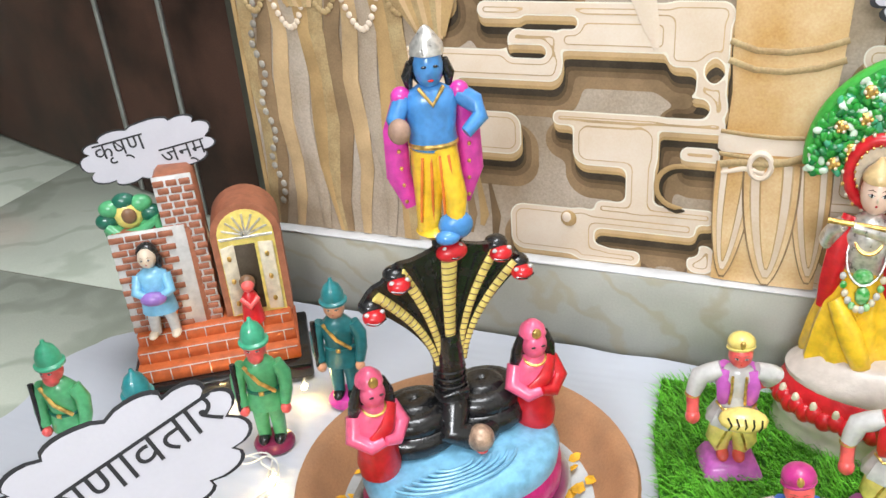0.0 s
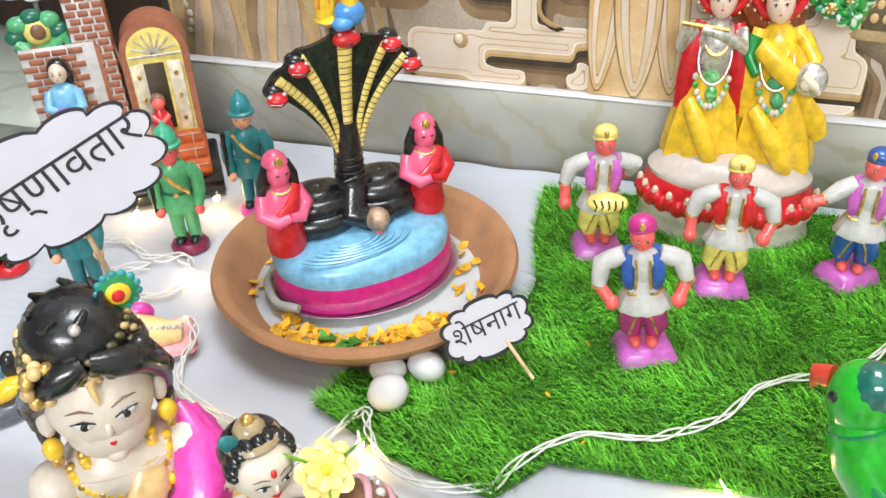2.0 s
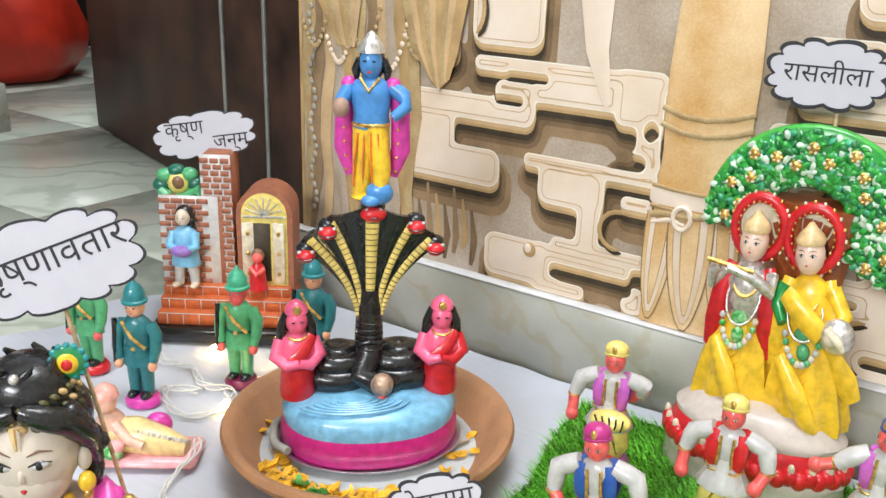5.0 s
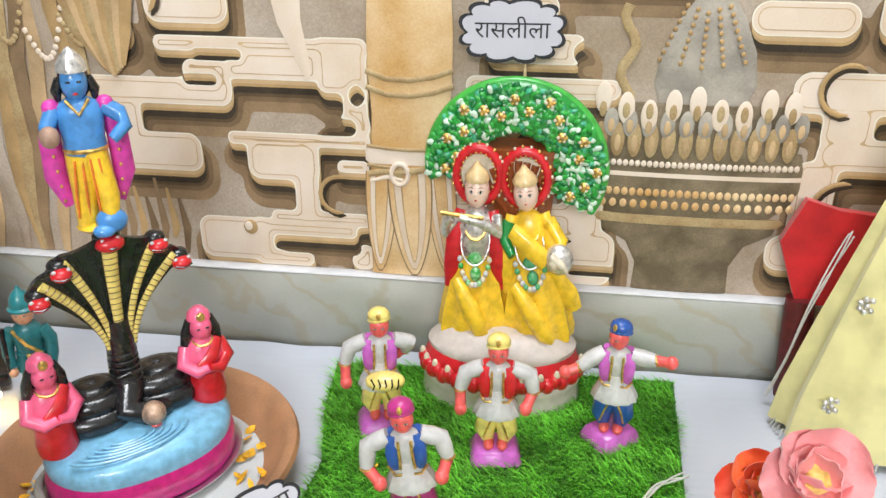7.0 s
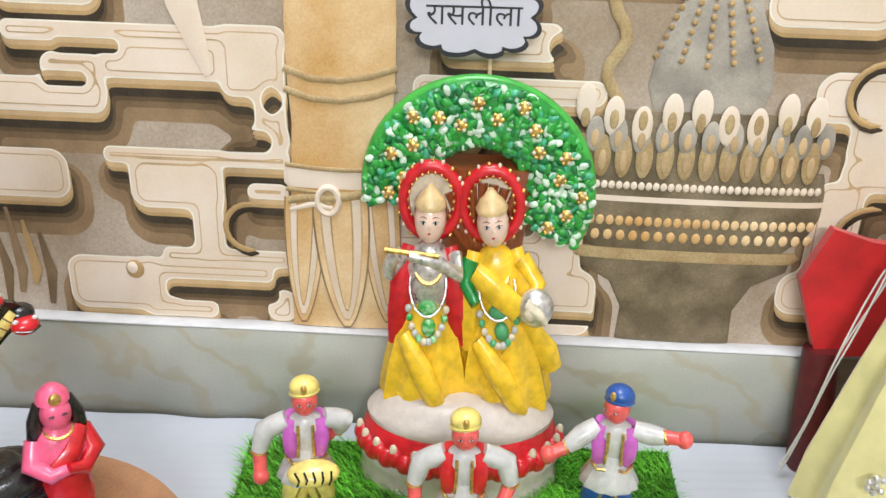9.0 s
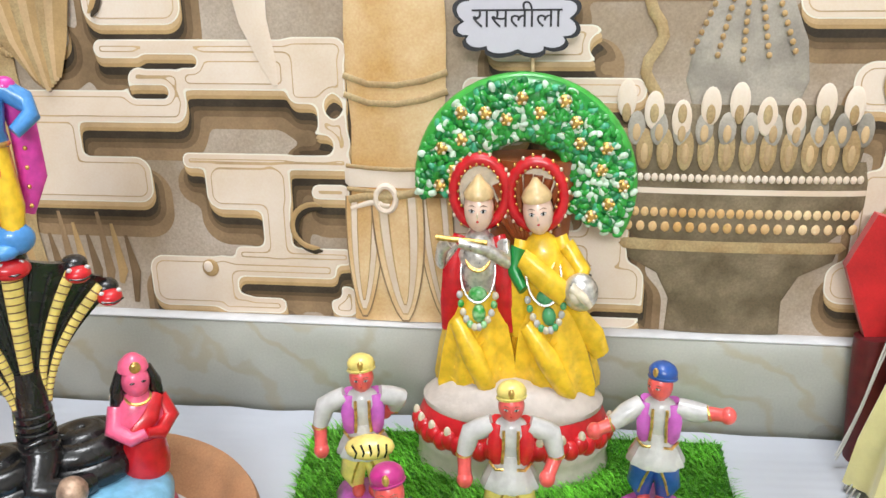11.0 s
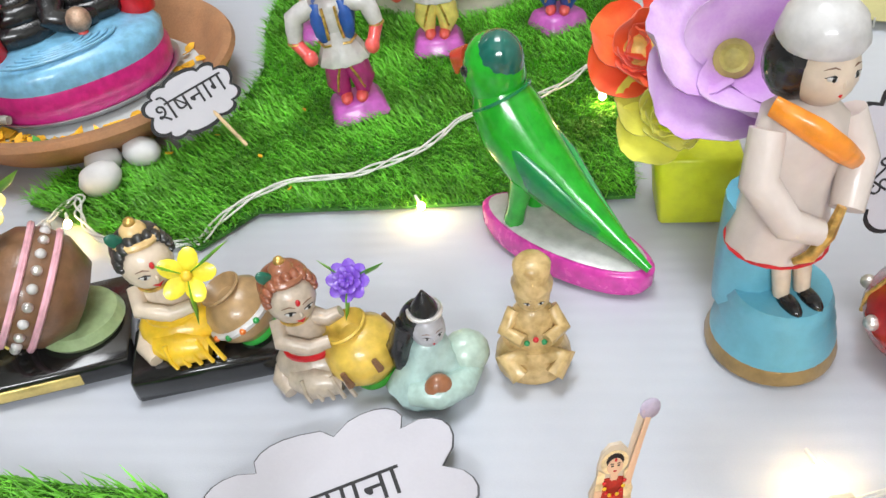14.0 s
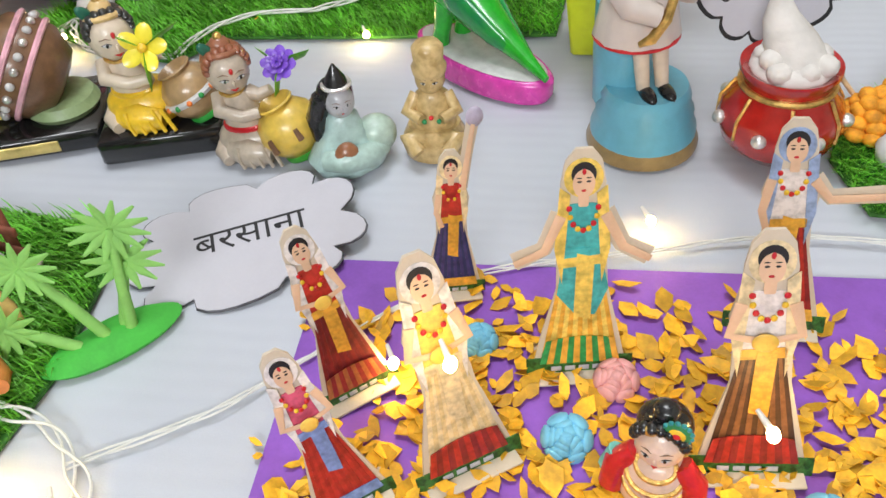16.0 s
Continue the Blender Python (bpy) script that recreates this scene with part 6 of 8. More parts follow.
def bloom(m, s, petal, center, label, n=8, rows=2, leaves=None):
    ob = holder("flower", m, label, "flower")
    for i in range(n * rows):
        a = 2 * math.pi * i / n + 0.5 * (i // n)
        q = 1 - 0.3 * (i // n)
        Kit().ell((0.56 * s * q * math.cos(a), 0.56 * s * q * math.sin(a), (0.12 + 0.16 * (i // n)) * s), (0.5 * s * q, 0.36 * s * q, 0.08 * s), petal, (0, -14 - 14 * (i // n), math.degrees(a)), n=12, rings=7).part("petal", ob)
    Kit().ell((0, 0, 0.2 * s), (0.2 * s, 0.2 * s, 0.14 * s), center).part("center", ob)
    if leaves:
        for i in range(3):
            a = 2.1 * i + 0.5
            Kit().path([(0, 0, -0.05 * s), (0.8 * s * math.cos(a), 0.8 * s * math.sin(a), 0.0), (1.35 * s * math.cos(a), 1.35 * s * math.sin(a), -0.1 * s), (1.8 * s * math.cos(a), 1.8 * s * math.sin(a), 0.05 * s)], [0.08 * s, 0.42 * s, 0.34 * s, 0.03 * s], leaves, n=8, flat=0.15).part("leaf", ob)
    return ob


BRIGHTLEAF = mat("bright_leaf", (0.25, 0.6, 0.04), 0.45, vary=0.2, scale=40, second=(0.03, 0.25, 0.02))
# first black base: child doll with brown pot
base_block(pose(0.006, 0.41, 0.001, 0, 0, 20), 0.2, 0.1, 0.02, "black lacquer display base with a brass plaque", True)
baby(pose(-0.016, 0.425, 0.022, 0, 0, 30), 0.0265, BLACK, PALEYELLOW, DOLLSKIN, "ivory child doll in yellow dhoti hugging a brown pot", paint("grey_gold_crown", (0.35, 0.27, 0.15)), rise=1.6, plume=TEAL)
pot = clay_pot(pose(0.075, 0.435, 0.046, 0, -58, 19), 0.047, BROWN, "brown pot with pink bands and beads, tipped on its side", ((0.62, 0.97, 0.06, paint("pink_band", (0.8, 0.42, 0.5))), (1.05, 0.985, 0.06, paint("pink_band_b", (0.8, 0.42, 0.5)))), None)
studs(pot, 0.047, 0.84, 1.0, 22, 0.085, (SILVER, WHITE))
Kit().lathe([(0.03, 0.0), (0.034, 0.006), (0.03, 0.014), (0.02, 0.016)], paint("sage_ring", (0.3, 0.4, 0.2))).thing("pot_ring", pose(0.066, 0.43, 0.0205), "sage green ring under the brown pot", "pot stand")
bloom(pose(0.03, 0.428, 0.138, 40, 0, 30), 0.022, PALEYELLOW, YELLOW, "yellow lotus flower with bright leaves on the doll's pot", 8, 2, BRIGHTLEAF)
# second black base
base_block(pose(0.172, 0.413, 0.001, 0, 0, 17.5), 0.108, 0.058, 0.024, "small black display base under a yellow-robed doll")
baby(pose(0.155, 0.414, 0.0245, 0, 0, 17), 0.0212, paint("grey_black_hair", (0.03, 0.03, 0.028)), YELLOW, SKIN, "ivory child doll in yellow robe leaning on a small pot", PALEGOLD, rise=1.15, plume=DARKGREEN)
pot = clay_pot(pose(0.212, 0.424, 0.03, 0, -24, 10), 0.026, paint("tan_pot", (0.42, 0.27, 0.13)), "small tan pot with a white band of green and red dots", ((0.85, 0.96, 0.13, WHITE),), paint("pot_foot_green", (0.03, 0.4, 0.05)))
studs(pot, 0.026, 0.85, 1.06, 14, 0.1, (paint("dot_green", (0.02, 0.3, 0.06)), ORANGE))
bloom(pose(0.183, 0.405, 0.1, 60, 0, 20), 0.02, paint("lemon_petal", (0.9, 0.75, 0.04)), YELLOW, "yellow star flower with green leaves between doll and pot", 5, 1, BRIGHTLEAF)
# third doll
baby(pose(0.255, 0.405, 0.001, 0, 0, 12), 0.02, paint("auburn_hair", (0.3, 0.1, 0.05)), paint("stone_robe", (0.5, 0.42, 0.33)), paint("stone_skin", (0.52, 0.43, 0.34)), "stone-coloured child doll with auburn hair and yellow pot", paint("auburn_crown", (0.32, 0.12, 0.06)), rise=1.35, plume=DARKGREEN)
pot = clay_pot(pose(0.303, 0.406, 0.006, 0, -22, 0), 0.028, paint("mustard_pot", (0.7, 0.48, 0.08)), "mustard yellow pot with brown drips", (), paint("moss_foot", (0.05, 0.35, 0.03)))
k = Kit()
for a in range(7):
    k.path([(0.0285 * math.cos(a * 0.9), 0.0285 * math.sin(a * 0.9), 0.03), (0.029 * math.cos(a * 0.9), 0.029 * math.sin(a * 0.9), 0.02 - 0.003 * (a % 2))], [0.0022, 0.003], BROWN, n=6)
k.part("drip", pot, "brown painted drips")
bloom(pose(0.288, 0.427, 0.075, 40, 0, 0), 0.0155, paint("violet_flower", (0.2, 0.08, 0.55)), paint("violet_center", (0.12, 0.05, 0.4)), "violet cloth flower with bright green leaves", 8, 3, BRIGHTLEAF)
# small seated figure with a blue scarf
k = Kit()
k.skin = paint("grey_skin", (0.45, 0.45, 0.48))
k.lathe([(0.03, 0.0), (0.034, 0.008), (0.026, 0.022), (0.016, 0.036), (0.013, 0.048), (0.005, 0.054)], paint("pale_aqua", (0.42, 0.58, 0.55)), n=22, sy=0.8, wave=0.05, folds=7)
k.path([(-0.02, -0.014, 0.016), (-0.006, -0.026, 0.02), (0.016, -0.02, 0.016), (0.03, -0.008, 0.014)], [0.009, 0.011, 0.011, 0.007], paint("pale_aqua_b", (0.4, 0.55, 0.5)))
k.ell((-0.004, -0.024, 0.022), (0.011, 0.009, 0.014), paint("copper_robe", (0.32, 0.13, 0.06)))
k.ell((0.026, 0.0, 0.022), (0.018, 0.017, 0.017), paint("pale_aqua_pot", (0.45, 0.58, 0.5)))
k.ell((0, -0.002, 0.062), (0.0125, 0.0125, 0.0145), k.skin)
face(k, 0, -0.002, 0.062, 0.0125)
k.ell((-0.002, 0.005, 0.065), (0.0155, 0.0135, 0.0165), BLACK)
k.path([(-0.013, 0.004, 0.066), (-0.02, 0.006, 0.045), (-0.02, 0.006, 0.026)], [0.008, 0.009, 0.006], BLACK)
k.lathe([(0.0105, 0.076), (0.008, 0.083), (0.004, 0.09), (0.001, 0.095)], BLACK, n=12)
k.ring((0, 0, 0.077), 0.011, 0.0018, SILVER, m=6)
k.thing("seated_figurine", pose(0.346, 0.397, 0.001, 0, 0, 28), "small glazed seated figure with black hair and aqua robe", "figurine")
# gold child figure
k = Kit()
OLD = paint("antique_gold_resin", (0.66, 0.48, 0.22), 0.4, second=(0.42, 0.28, 0.1), scale=120)
k.skin = OLD
k.lathe([(0.026, 0.0), (0.028, 0.008), (0.0265, 0.018), (0.022, 0.028)], OLD, n=24, sy=0.85)
for s in (-1, 1):
    k.path([(s * 0.006, -0.012, 0.02), (s * 0.02, -0.018, 0.022), (s * 0.012, -0.026, 0.014)], [0.009, 0.009, 0.007], OLD)
    k.path([(s * 0.012, 0, 0.056), (s * 0.02, -0.008, 0.044), (s * 0.008, -0.018, 0.042)], [0.006, 0.006, 0.005], OLD)
k.lathe([(0.02, 0.022), (0.017, 0.04), (0.014, 0.056), (0.006, 0.063)], OLD, n=18, sy=0.8)
k.ell((0, -0.001, 0.071), (0.0125, 0.0125, 0.013), OLD)
face(k, 0, -0.001, 0.071, 0.0125, lips=OLD)
k.lathe([(0.0135, 0.076), (0.0145, 0.082), (0.012, 0.086), (0.013, 0.098), (0.01, 0.102), (0.002, 0.103)], OLD, n=18, wave=0.05, folds=9)
for i, c in enumerate((RED, paint("jewel_green", (0.02, 0.3, 0.1)), RED, paint("jewel_green_b", (0.02, 0.3, 0.1)), RED)):
    k.ell((-0.012 + 0.006 * i, -0.02 + 0.002 * abs(i - 2), 0.045 - 0.005 * (i % 2)), 0.0022, c, n=8, rings=6)
k.thing("gold_child_figurine", pose(0.417, 0.421, 0.001, 0, 0, 8), "antique gold resin child seated with red and green jewels", "figurine")

# couple bust with dark blue hair
k = Kit()
k.skin = ROSY
HAIR = paint("ink_blue_hair", (0.012, 0.035, 0.1), 0.5, coat=0.1)
k.lathe([(0.07, 0.0), (0.072, 0.008), (0.05, 0.02)], BROWN, n=24, sy=0.55)
for dx, skin, z, t in ((-0.04, ROSY, 0.036, -35), (0.03, SKY, 0.032, 35)):
    k.M = pose(dx, 0, 0, 0, 0, t)
    k.lathe([(0.03, 0.01), (0.026, 0.022), (0.012, 0.03)], MAGENTA if dx < 0 else BLUE, n=18, sy=0.7)
    k.ell((0, -0.004, z + 0.008), (0.018, 0.018, 0.024), skin)
    k.skin = skin
    face(k, 0, -0.004, z + 0.008, 0.018)
    k.ell((0, 0.01, z + 0.018), (0.025, 0.023, 0.028), HAIR, n=18, rings=11)
    k.path([(-0.02, -0.006, z + 0.03), (0.0, -0.014, z + 0.034), (0.02, -0.004, z + 0.026), (0.026, 0.006, z)], [0.005, 0.008, 0.008, 0.006], HAIR, n=8)
    k.path([(0.022 if dx < 0 else -0.02, 0.006, z + 0.01), (0.026 if dx < 0 else -0.024, 0.006, z - 0.012), (0.022 if dx < 0 else -0.02, 0.004, 0.006)], [0.012, 0.011, 0.006], HAIR, n=9)
k.M = Matrix()
k.path([(0.03, -0.02, 0.01), (0.0, -0.03, 0.03), (-0.018, -0.026, 0.044)], [0.008, 0.007, 0.006], SKY)
k.thing("couple_bust", pose(-0.1, 0.332, 0.001, 0, 0, 44) @ Matrix.Diagonal((1.02, 1.02, 1.2, 1)), "painted bust of two faces with ink-blue hair", "figurine")

# smooth round stone
Kit().lathe([(0.02, 0.0), (0.05, 0.004), (0.062, 0.03), (0.058, 0.056), (0.036, 0.078), (0.005, 0.086)], STONE, n=32, wave=0.015, folds=3).thing("round_stone", pose(-0.285, 0.33, 0.0), "smooth beige rounded stone on the cloth", "stone")

# golden archer group
k = Kit()
AG = paint("bright_gold_paint", (0.85, 0.5, 0.06), 0.3, second=(0.6, 0.28, 0.03), scale=120)
k.skin = AG
k.lathe([(0.055, 0.0), (0.058, 0.008), (0.05, 0.02), (0.03, 0.028)], BROWN, n=26, sy=0.7)
k.lathe([(0.048, 0.018), (0.04, 0.028), (0.02, 0.034)], paint("moss_ground", (0.2, 0.3, 0.06)), n=24, sy=0.68)
k.lathe([(0.034, 0.026), (0.03, 0.05), (0.024, 0.08), (0.026, 0.1), (0.01, 0.112)], AG, n=22, sy=0.7, wave=0.08, folds=7)
k.ell((0, -0.002, 0.124), (0.0125, 0.0125, 0.0145), AG)
k.lathe([(0.0145, 0.13), (0.012, 0.142), (0.004, 0.152)], AG, n=14, wave=0.08, folds=6)
k.ring((0, 0.008, 0.128), 0.022, 0.004, AG, rot=(90, 0, 0), m=7)
for s in (-1, 1):
    for j, (x, z) in enumerate(((0.04, 0.1), (0.046, 0.08), (0.04, 0.118))):
        k.path([(s * 0.018, 0, 0.1), (s * (x - 0.01), -0.008, z - 0.006), (s * x, -0.012, z + 0.012)], [0.006, 0.005, 0.004], AG, n=8)
k.path([(0.052, -0.012, 0.04), (0.064, -0.012, 0.07), (0.062, -0.012, 0.1), (0.05, -0.012, 0.135)], 0.003, AG, n=7)
k.ell((-0.052, -0.012, 0.09), 0.009, RED)
for i in range(8):
    k.ell((0.022 * math.cos(i * 0.8), -0.02, 0.05 + 0.02 * math.sin(i * 0.8)), (0.009, 0.006, 0.009), AG if i % 2 else YELLOW, n=8, rings=6)
k.thing("archer_statue", pose(-0.575, 0.505, 0.001, 0, 0, 38), "bright gold many-armed archer statuette on a mossy base", "figurine")

# blue and orange crouching toy
k = Kit()
k.lathe([(0.036, 0.0), (0.037, 0.012), (0.03, 0.018)], paint("slate_base", (0.1, 0.11, 0.13)), n=24, sy=0.7)
k.ell((-0.008, 0, 0.036), (0.026, 0.02, 0.024), SKY)
k.ell((-0.006, -0.012, 0.06), (0.016, 0.015, 0.017), SKY)
k.lathe([(0.018, 0.068), (0.012, 0.082), (0.003, 0.096)], ORANGE, c=(-0.006, -0.006, 0), n=16)
k.ell((0.016, -0.006, 0.03), (0.024, 0.012, 0.011), YELLOW, (0, -25, 0))
k.ell((0.026, 0.006, 0.05), (0.01, 0.01, 0.017), BLACK)
k.thing("crouching_figurine", pose(-0.375, 0.515, 0.001, 0, 0, 30), "blue crouching clay figure with orange cap on slate base", "figurine")

# reclining figure on a pink base
k = Kit()
k.skin = paint("peach_glaze", (0.82, 0.5, 0.38))
k.box((0, 0, 0.007), (0.125, 0.062, 0.013), BABYPINK, bev=0.006)
k.path([(-0.036, 0.002, 0.03), (-0.01, 0.0, 0.03), (0.02, -0.004, 0.024), (0.05, -0.01, 0.02)], [0.02, 0.022, 0.018, 0.01], paint("lemon_glaze", (0.85, 0.66, 0.3)), n=12)
k.path([(-0.04, 0.004, 0.03), (-0.04, 0.002, 0.05), (-0.042, 0.0, 0.062)], [0.02, 0.016, 0.009], k.skin, n=12)
k.ell((-0.042, -0.002, 0.075), (0.0135, 0.0135, 0.0155), k.skin)
k.lathe([(0.0155, 0.08), (0.013, 0.089), (0.004, 0.096)], paint("coral_turban", (0.85, 0.4, 0.33)), c=(-0.042, 0, 0), n=16)
k.path([(-0.03, -0.012, 0.05), (-0.012, -0.022, 0.036), (0.004, -0.024, 0.03)], [0.007, 0.006, 0.005], k.skin)
k.ell((-0.03, -0.026, 0.022), (0.012, 0.008, 0.009), LEAFGREEN)
k.ell((-0.024, -0.028, 0.032), (0.009, 0.007, 0.008), ROSEPINK)
for i in range(10):
    k.ell((-0.004 + 0.006 * i, -0.014, 0.042 - 0.0012 * i), 0.003, SILVER, n=7, rings=5)
k.ell((0.01, 0.02, 0.034), (0.016, 0.01, 0.014), MAGENTA)
k.thing("reclining_figurine", pose(-0.29, 0.628, 0.001, 0, 0, 36), "pastel reclining figure with coral turban on a pink base", "figurine")

# ---- pebbles ----
for x, y, r, e in ((0.021, 0.668, 0.0185, 0.9), (-0.003, 0.622, 0.0195, 1.0), (-0.015, 0.655, 0.017, 1.1)):
    Kit().lathe([(0.35 * r, 0.0), (0.85 * r, 0.25 * r), (r, 0.7 * r), (0.85 * r, 1.15 * r), (0.4 * r, 1.4 * r), (0.03 * r, 1.45 * r)], PEBBLE, n=24, sx=e, sy=1.1, wave=0.02, folds=2).thing("pebble", pose(x, y, 0.006, 0, 0, 40 * x * 100), "smooth white egg-shaped pebble on the grass mat", "pebble", "white pebbles by the dish")

# ---- parrot ----
parrot = holder("parrot_ornament", pose(0.439, 0.543, 0.001, 0, 0, -35) @ Matrix.Diagonal((1, 1, 1.2, 1)), "glossy green painted wooden parrot on a pink base", "parrot")
k = Kit()
k.lathe([(0.07, 0.0), (0.074, 0.006), (0.074, 0.016), (0.07, 0.019)], paint("pink_base_paint", (0.72, 0.06, 0.42), 0.25), sx=1.12, sy=0.44, n=36)
k.part("base", parrot, "glossy pink oval base")
Kit().lathe([(0.068, 0.0195), (0.06, 0.021), (0.001, 0.0215)], WHITE, sx=1.12, sy=0.42, n=36).part("base_top", parrot, "white painted base top")
k = Kit()
k.path([(0.082, -0.004, 0.022), (0.05, -0.002, 0.034), (0.014, 0.0, 0.048), (-0.025, 0.0, 0.068), (-0.05, 0.0, 0.09), (-0.06, 0.0, 0.106), (-0.063, 0, 0.116)], [0.003, 0.008, 0.0155, 0.0255, 0.0285, 0.025, 0.021], PARROTGREEN, n=24)
k.part("body", parrot)
k = Kit()
k.ell((-0.066, 0.0, 0.125), (0.025, 0.0235, 0.0275), PARROTGREEN, (0, -20, 0), n=20, rings=12)
k.part("head", parrot)
Kit().ell((-0.062, 0.0, 0.135), (0.021, 0.0195, 0.0195), paint("crown_teal", (0.01, 0.13, 0.1), 0.12, coat=0.8, bump=0.08), (0, -20, 0), n=18).part("crown", parrot)
k = Kit()
k.path([(-0.088, -0.003, 0.131), (-0.1, -0.003, 0.127), (-0.102, -0.003, 0.116)], [0.009, 0.0075, 0.002], paint("beak_red", (0.6, 0.06, 0.03), 0.2), n=10)
k.part("beak", parrot, "red hooked beak")
for s in (-1, 1):
    Kit().ell((-0.078, s * 0.0205, 0.13), (0.0042, 0.0025, 0.0042), BLACK).part("eye", parrot)
    k = Kit()
    k.path([(-0.048, s * 0.0235, 0.092), (-0.012, s * 0.0195, 0.066), (0.024, s * 0.0115, 0.044), (0.056, s * 0.006, 0.031)], [0.006, 0.013, 0.009, 0.002], PARROTDARK, n=14, flat=0.45)
    k.part("wing", parrot, "dark green glossy wing")
    k = Kit()
    k.path([(-0.03, s * 0.014, 0.06), (-0.036, s * 0.015, 0.035), (-0.04, s * 0.015, 0.021)], [0.011, 0.008, 0.009], PARROTGREEN, n=10)
    k.part("leg", parrot)
Kit().ring((-0.06, 0, 0.109), 0.0242, 0.0012, PARROTDARK, rot=(0, -28, 0), m=5).part("neck_ring", parrot)

# ---- lime pot with silk flowers ----
vase = holder("flower_pot", pose(0.546, 0.603, 0.001, 0, 0, 2), "lime green tapered plastic pot with silk flowers", "flower pot")
k = Kit()
k.box((0, 0, 0.036), (0.056, 0.05, 0.072), LIME, bev=0.003, taper=1.22)
k.part("pot", vase)


def silk_petal(parent, c, d, s, mt, cup=0.35, w=0.62):
    """One broad curled petal from c towards d."""
    d = Vector(d).normalized()
    side = d.cross(Vector((0.1, -0.6, 0.8))).normalized()
    up = side.cross(d)
    rows, cols, vs, fs = 7, 9, [], []
    for i in range(rows):
        t = i / (rows - 1)
        half = w * s * (math.sin(math.pi * min(0.93, 0.12 + 0.72 * t)) ** 0.75)
        for j in range(cols):
            u = -1 + 2 * j / (cols - 1)
            rim = 0.05 * s * math.sin(j * 2.1 + c[0] * 90 + i) * t
            p = Vector(c) + d * (s * t * (1 - 0.12 * u * u)) + side * (half * u) + up * (cup * s * (0.55 * u * u + 0.5 * t * t) + rim)
            vs.append(p)
    n = len(vs)
    vs += [p - up * 0.0012 for p in vs]
    for i in range(rows - 1):
        for j in range(cols - 1):
            a = i * cols + j
            fs.append([a, a + 1, a + cols + 1, a + cols])
            fs.append([n + a, n + a + cols, n + a + cols + 1, n + a + 1])
    rim = [i * cols for i in range(rows)] + [(rows - 1) * cols + j for j in range(1, cols)] + [i * cols + cols - 1 for i in range(rows - 2, -1, -1)] + [j for j in range(cols - 2, 0, -1)]
    for a, b in zip(rim, rim[1:] + rim[:1]):
        fs.append([a, b, n + b, n + a])
    return Kit().put(vs, fs, mt).part("petal", parent, smooth=80)


def silk_flower(c, axis, s, mt, eye, n, label, inner=0.0):
    ob = holder("silk_flower", Matrix.Translation(c), label, "artificial flower")
    ax = Vector(axis).normalized()
    a1 = ax.orthogonal().normalized()
    a2 = ax.cross(a1)
    for i in range(n):
        a = 2 * math.pi * i / n
        d = a1 * math.cos(a) + a2 * math.sin(a) + ax * (0.35 + 0.25 * (i % 2))
        silk_petal(ob, tuple(ax * 0.003), d, s * (1 - 0.1 * (i % 2)), mt)
    if inner:
        for i in range(5):
            a = 2 * math.pi * i / 5 + 0.5
            silk_petal(ob, tuple(ax * 0.006), a1 * math.cos(a) + a2 * math.sin(a) + ax * 1.1, s * inner, mt)
    R = ax.to_track_quat("Z", "Y").to_matrix().to_4x4()
    k = Kit()
    k.M = Matrix.Translation(ax * 0.012) @ R
    k.lathe([(0.013, 0.0), (0.014, 0.004), (0.01, 0.008), (0.007, 0.006), (0.002, 0.009)], eye, n=20)
    k.part("flower_eye", ob)
    return ob


silk_flower((0.556, 0.565, 0.165), (-0.1, -0.8, 0.55), 0.074, SILKPURPLE, mat("olive_eye", (0.5, 0.45, 0.12), 0.5), 5, "large lilac silk flower with a yellow heart")
silk_flower((0.5, 0.625, 0.14), (-0.35, -0.75, 0.5), 0.046, SILKRED, PALEYELLOW, 5, "bright red silk flower in the lime pot", 0.6)
silk_flower((0.575, 0.67, 0.185), (-0.3, -0.5, 0.75), 0.05, SILKPINK, PALEYELLOW, 5, "salmon pink silk rose behind the lilac flower", 0.7)
silk_flower((0.548, 0.7, 0.145), (-0.7, -0.3, 0.5), 0.042, SILKRED, PALEYELLOW, 5, "orange-red silk flower at the back of the pot", 0.6)
silk_flower((0.52, 0.59, 0.1), (-0.3, -0.7, 0.6), 0.046, SILKYELLOW, LIME, 5, "small yellow-green silk flower over the pot rim", 0.6)

# ---- schoolgirl figurine, red pot, red and yellow drapes ----
k = Kit()
AQUA = paint("aqua_paint", (0.13, 0.42, 0.55), 0.35, vary=0.035)
k.skin = SKIN
k.lathe([(0.039, 0.0), (0.0395, 0.004), (0.037, 0.011)], paint("bronze_rim", (0.3, 0.2, 0.07), 0.4), n=32)
k.lathe([(0.037, 0.01), (0.037, 0.016), (0.033, 0.026), (0.034, 0.03), (0.03, 0.038), (0.031, 0.042), (0.028, 0.05)], AQUA, n=32)
k.path([(-0.014, 0.014, 0.03), (-0.016, 0.016, 0.07), (-0.014, 0.014, 0.11)], [0.021, 0.02, 0.022], AQUA, n=16)
k.M = pose(-0.01, 0, 0, 0, 0, 14) @ Matrix.Diagonal((0.84, 0.9, 1, 1))
for s in (-1, 1):
    k.path([(0.012 + s * 0.008, -0.012, 0.052), (0.01 + s * 0.008, -0.008, 0.075), (0.008 + s * 0.008, -0.004, 0.1)], [0.0055, 0.0065, 0.008], SKIN, n=10)
    k.ell((0.013 + s * 0.008, -0.02, 0.05), (0.0062, 0.013, 0.0055), BLACK)
DRESS = paint("off_white_dress", (0.68, 0.6, 0.55), 0.4, vary=0.02)
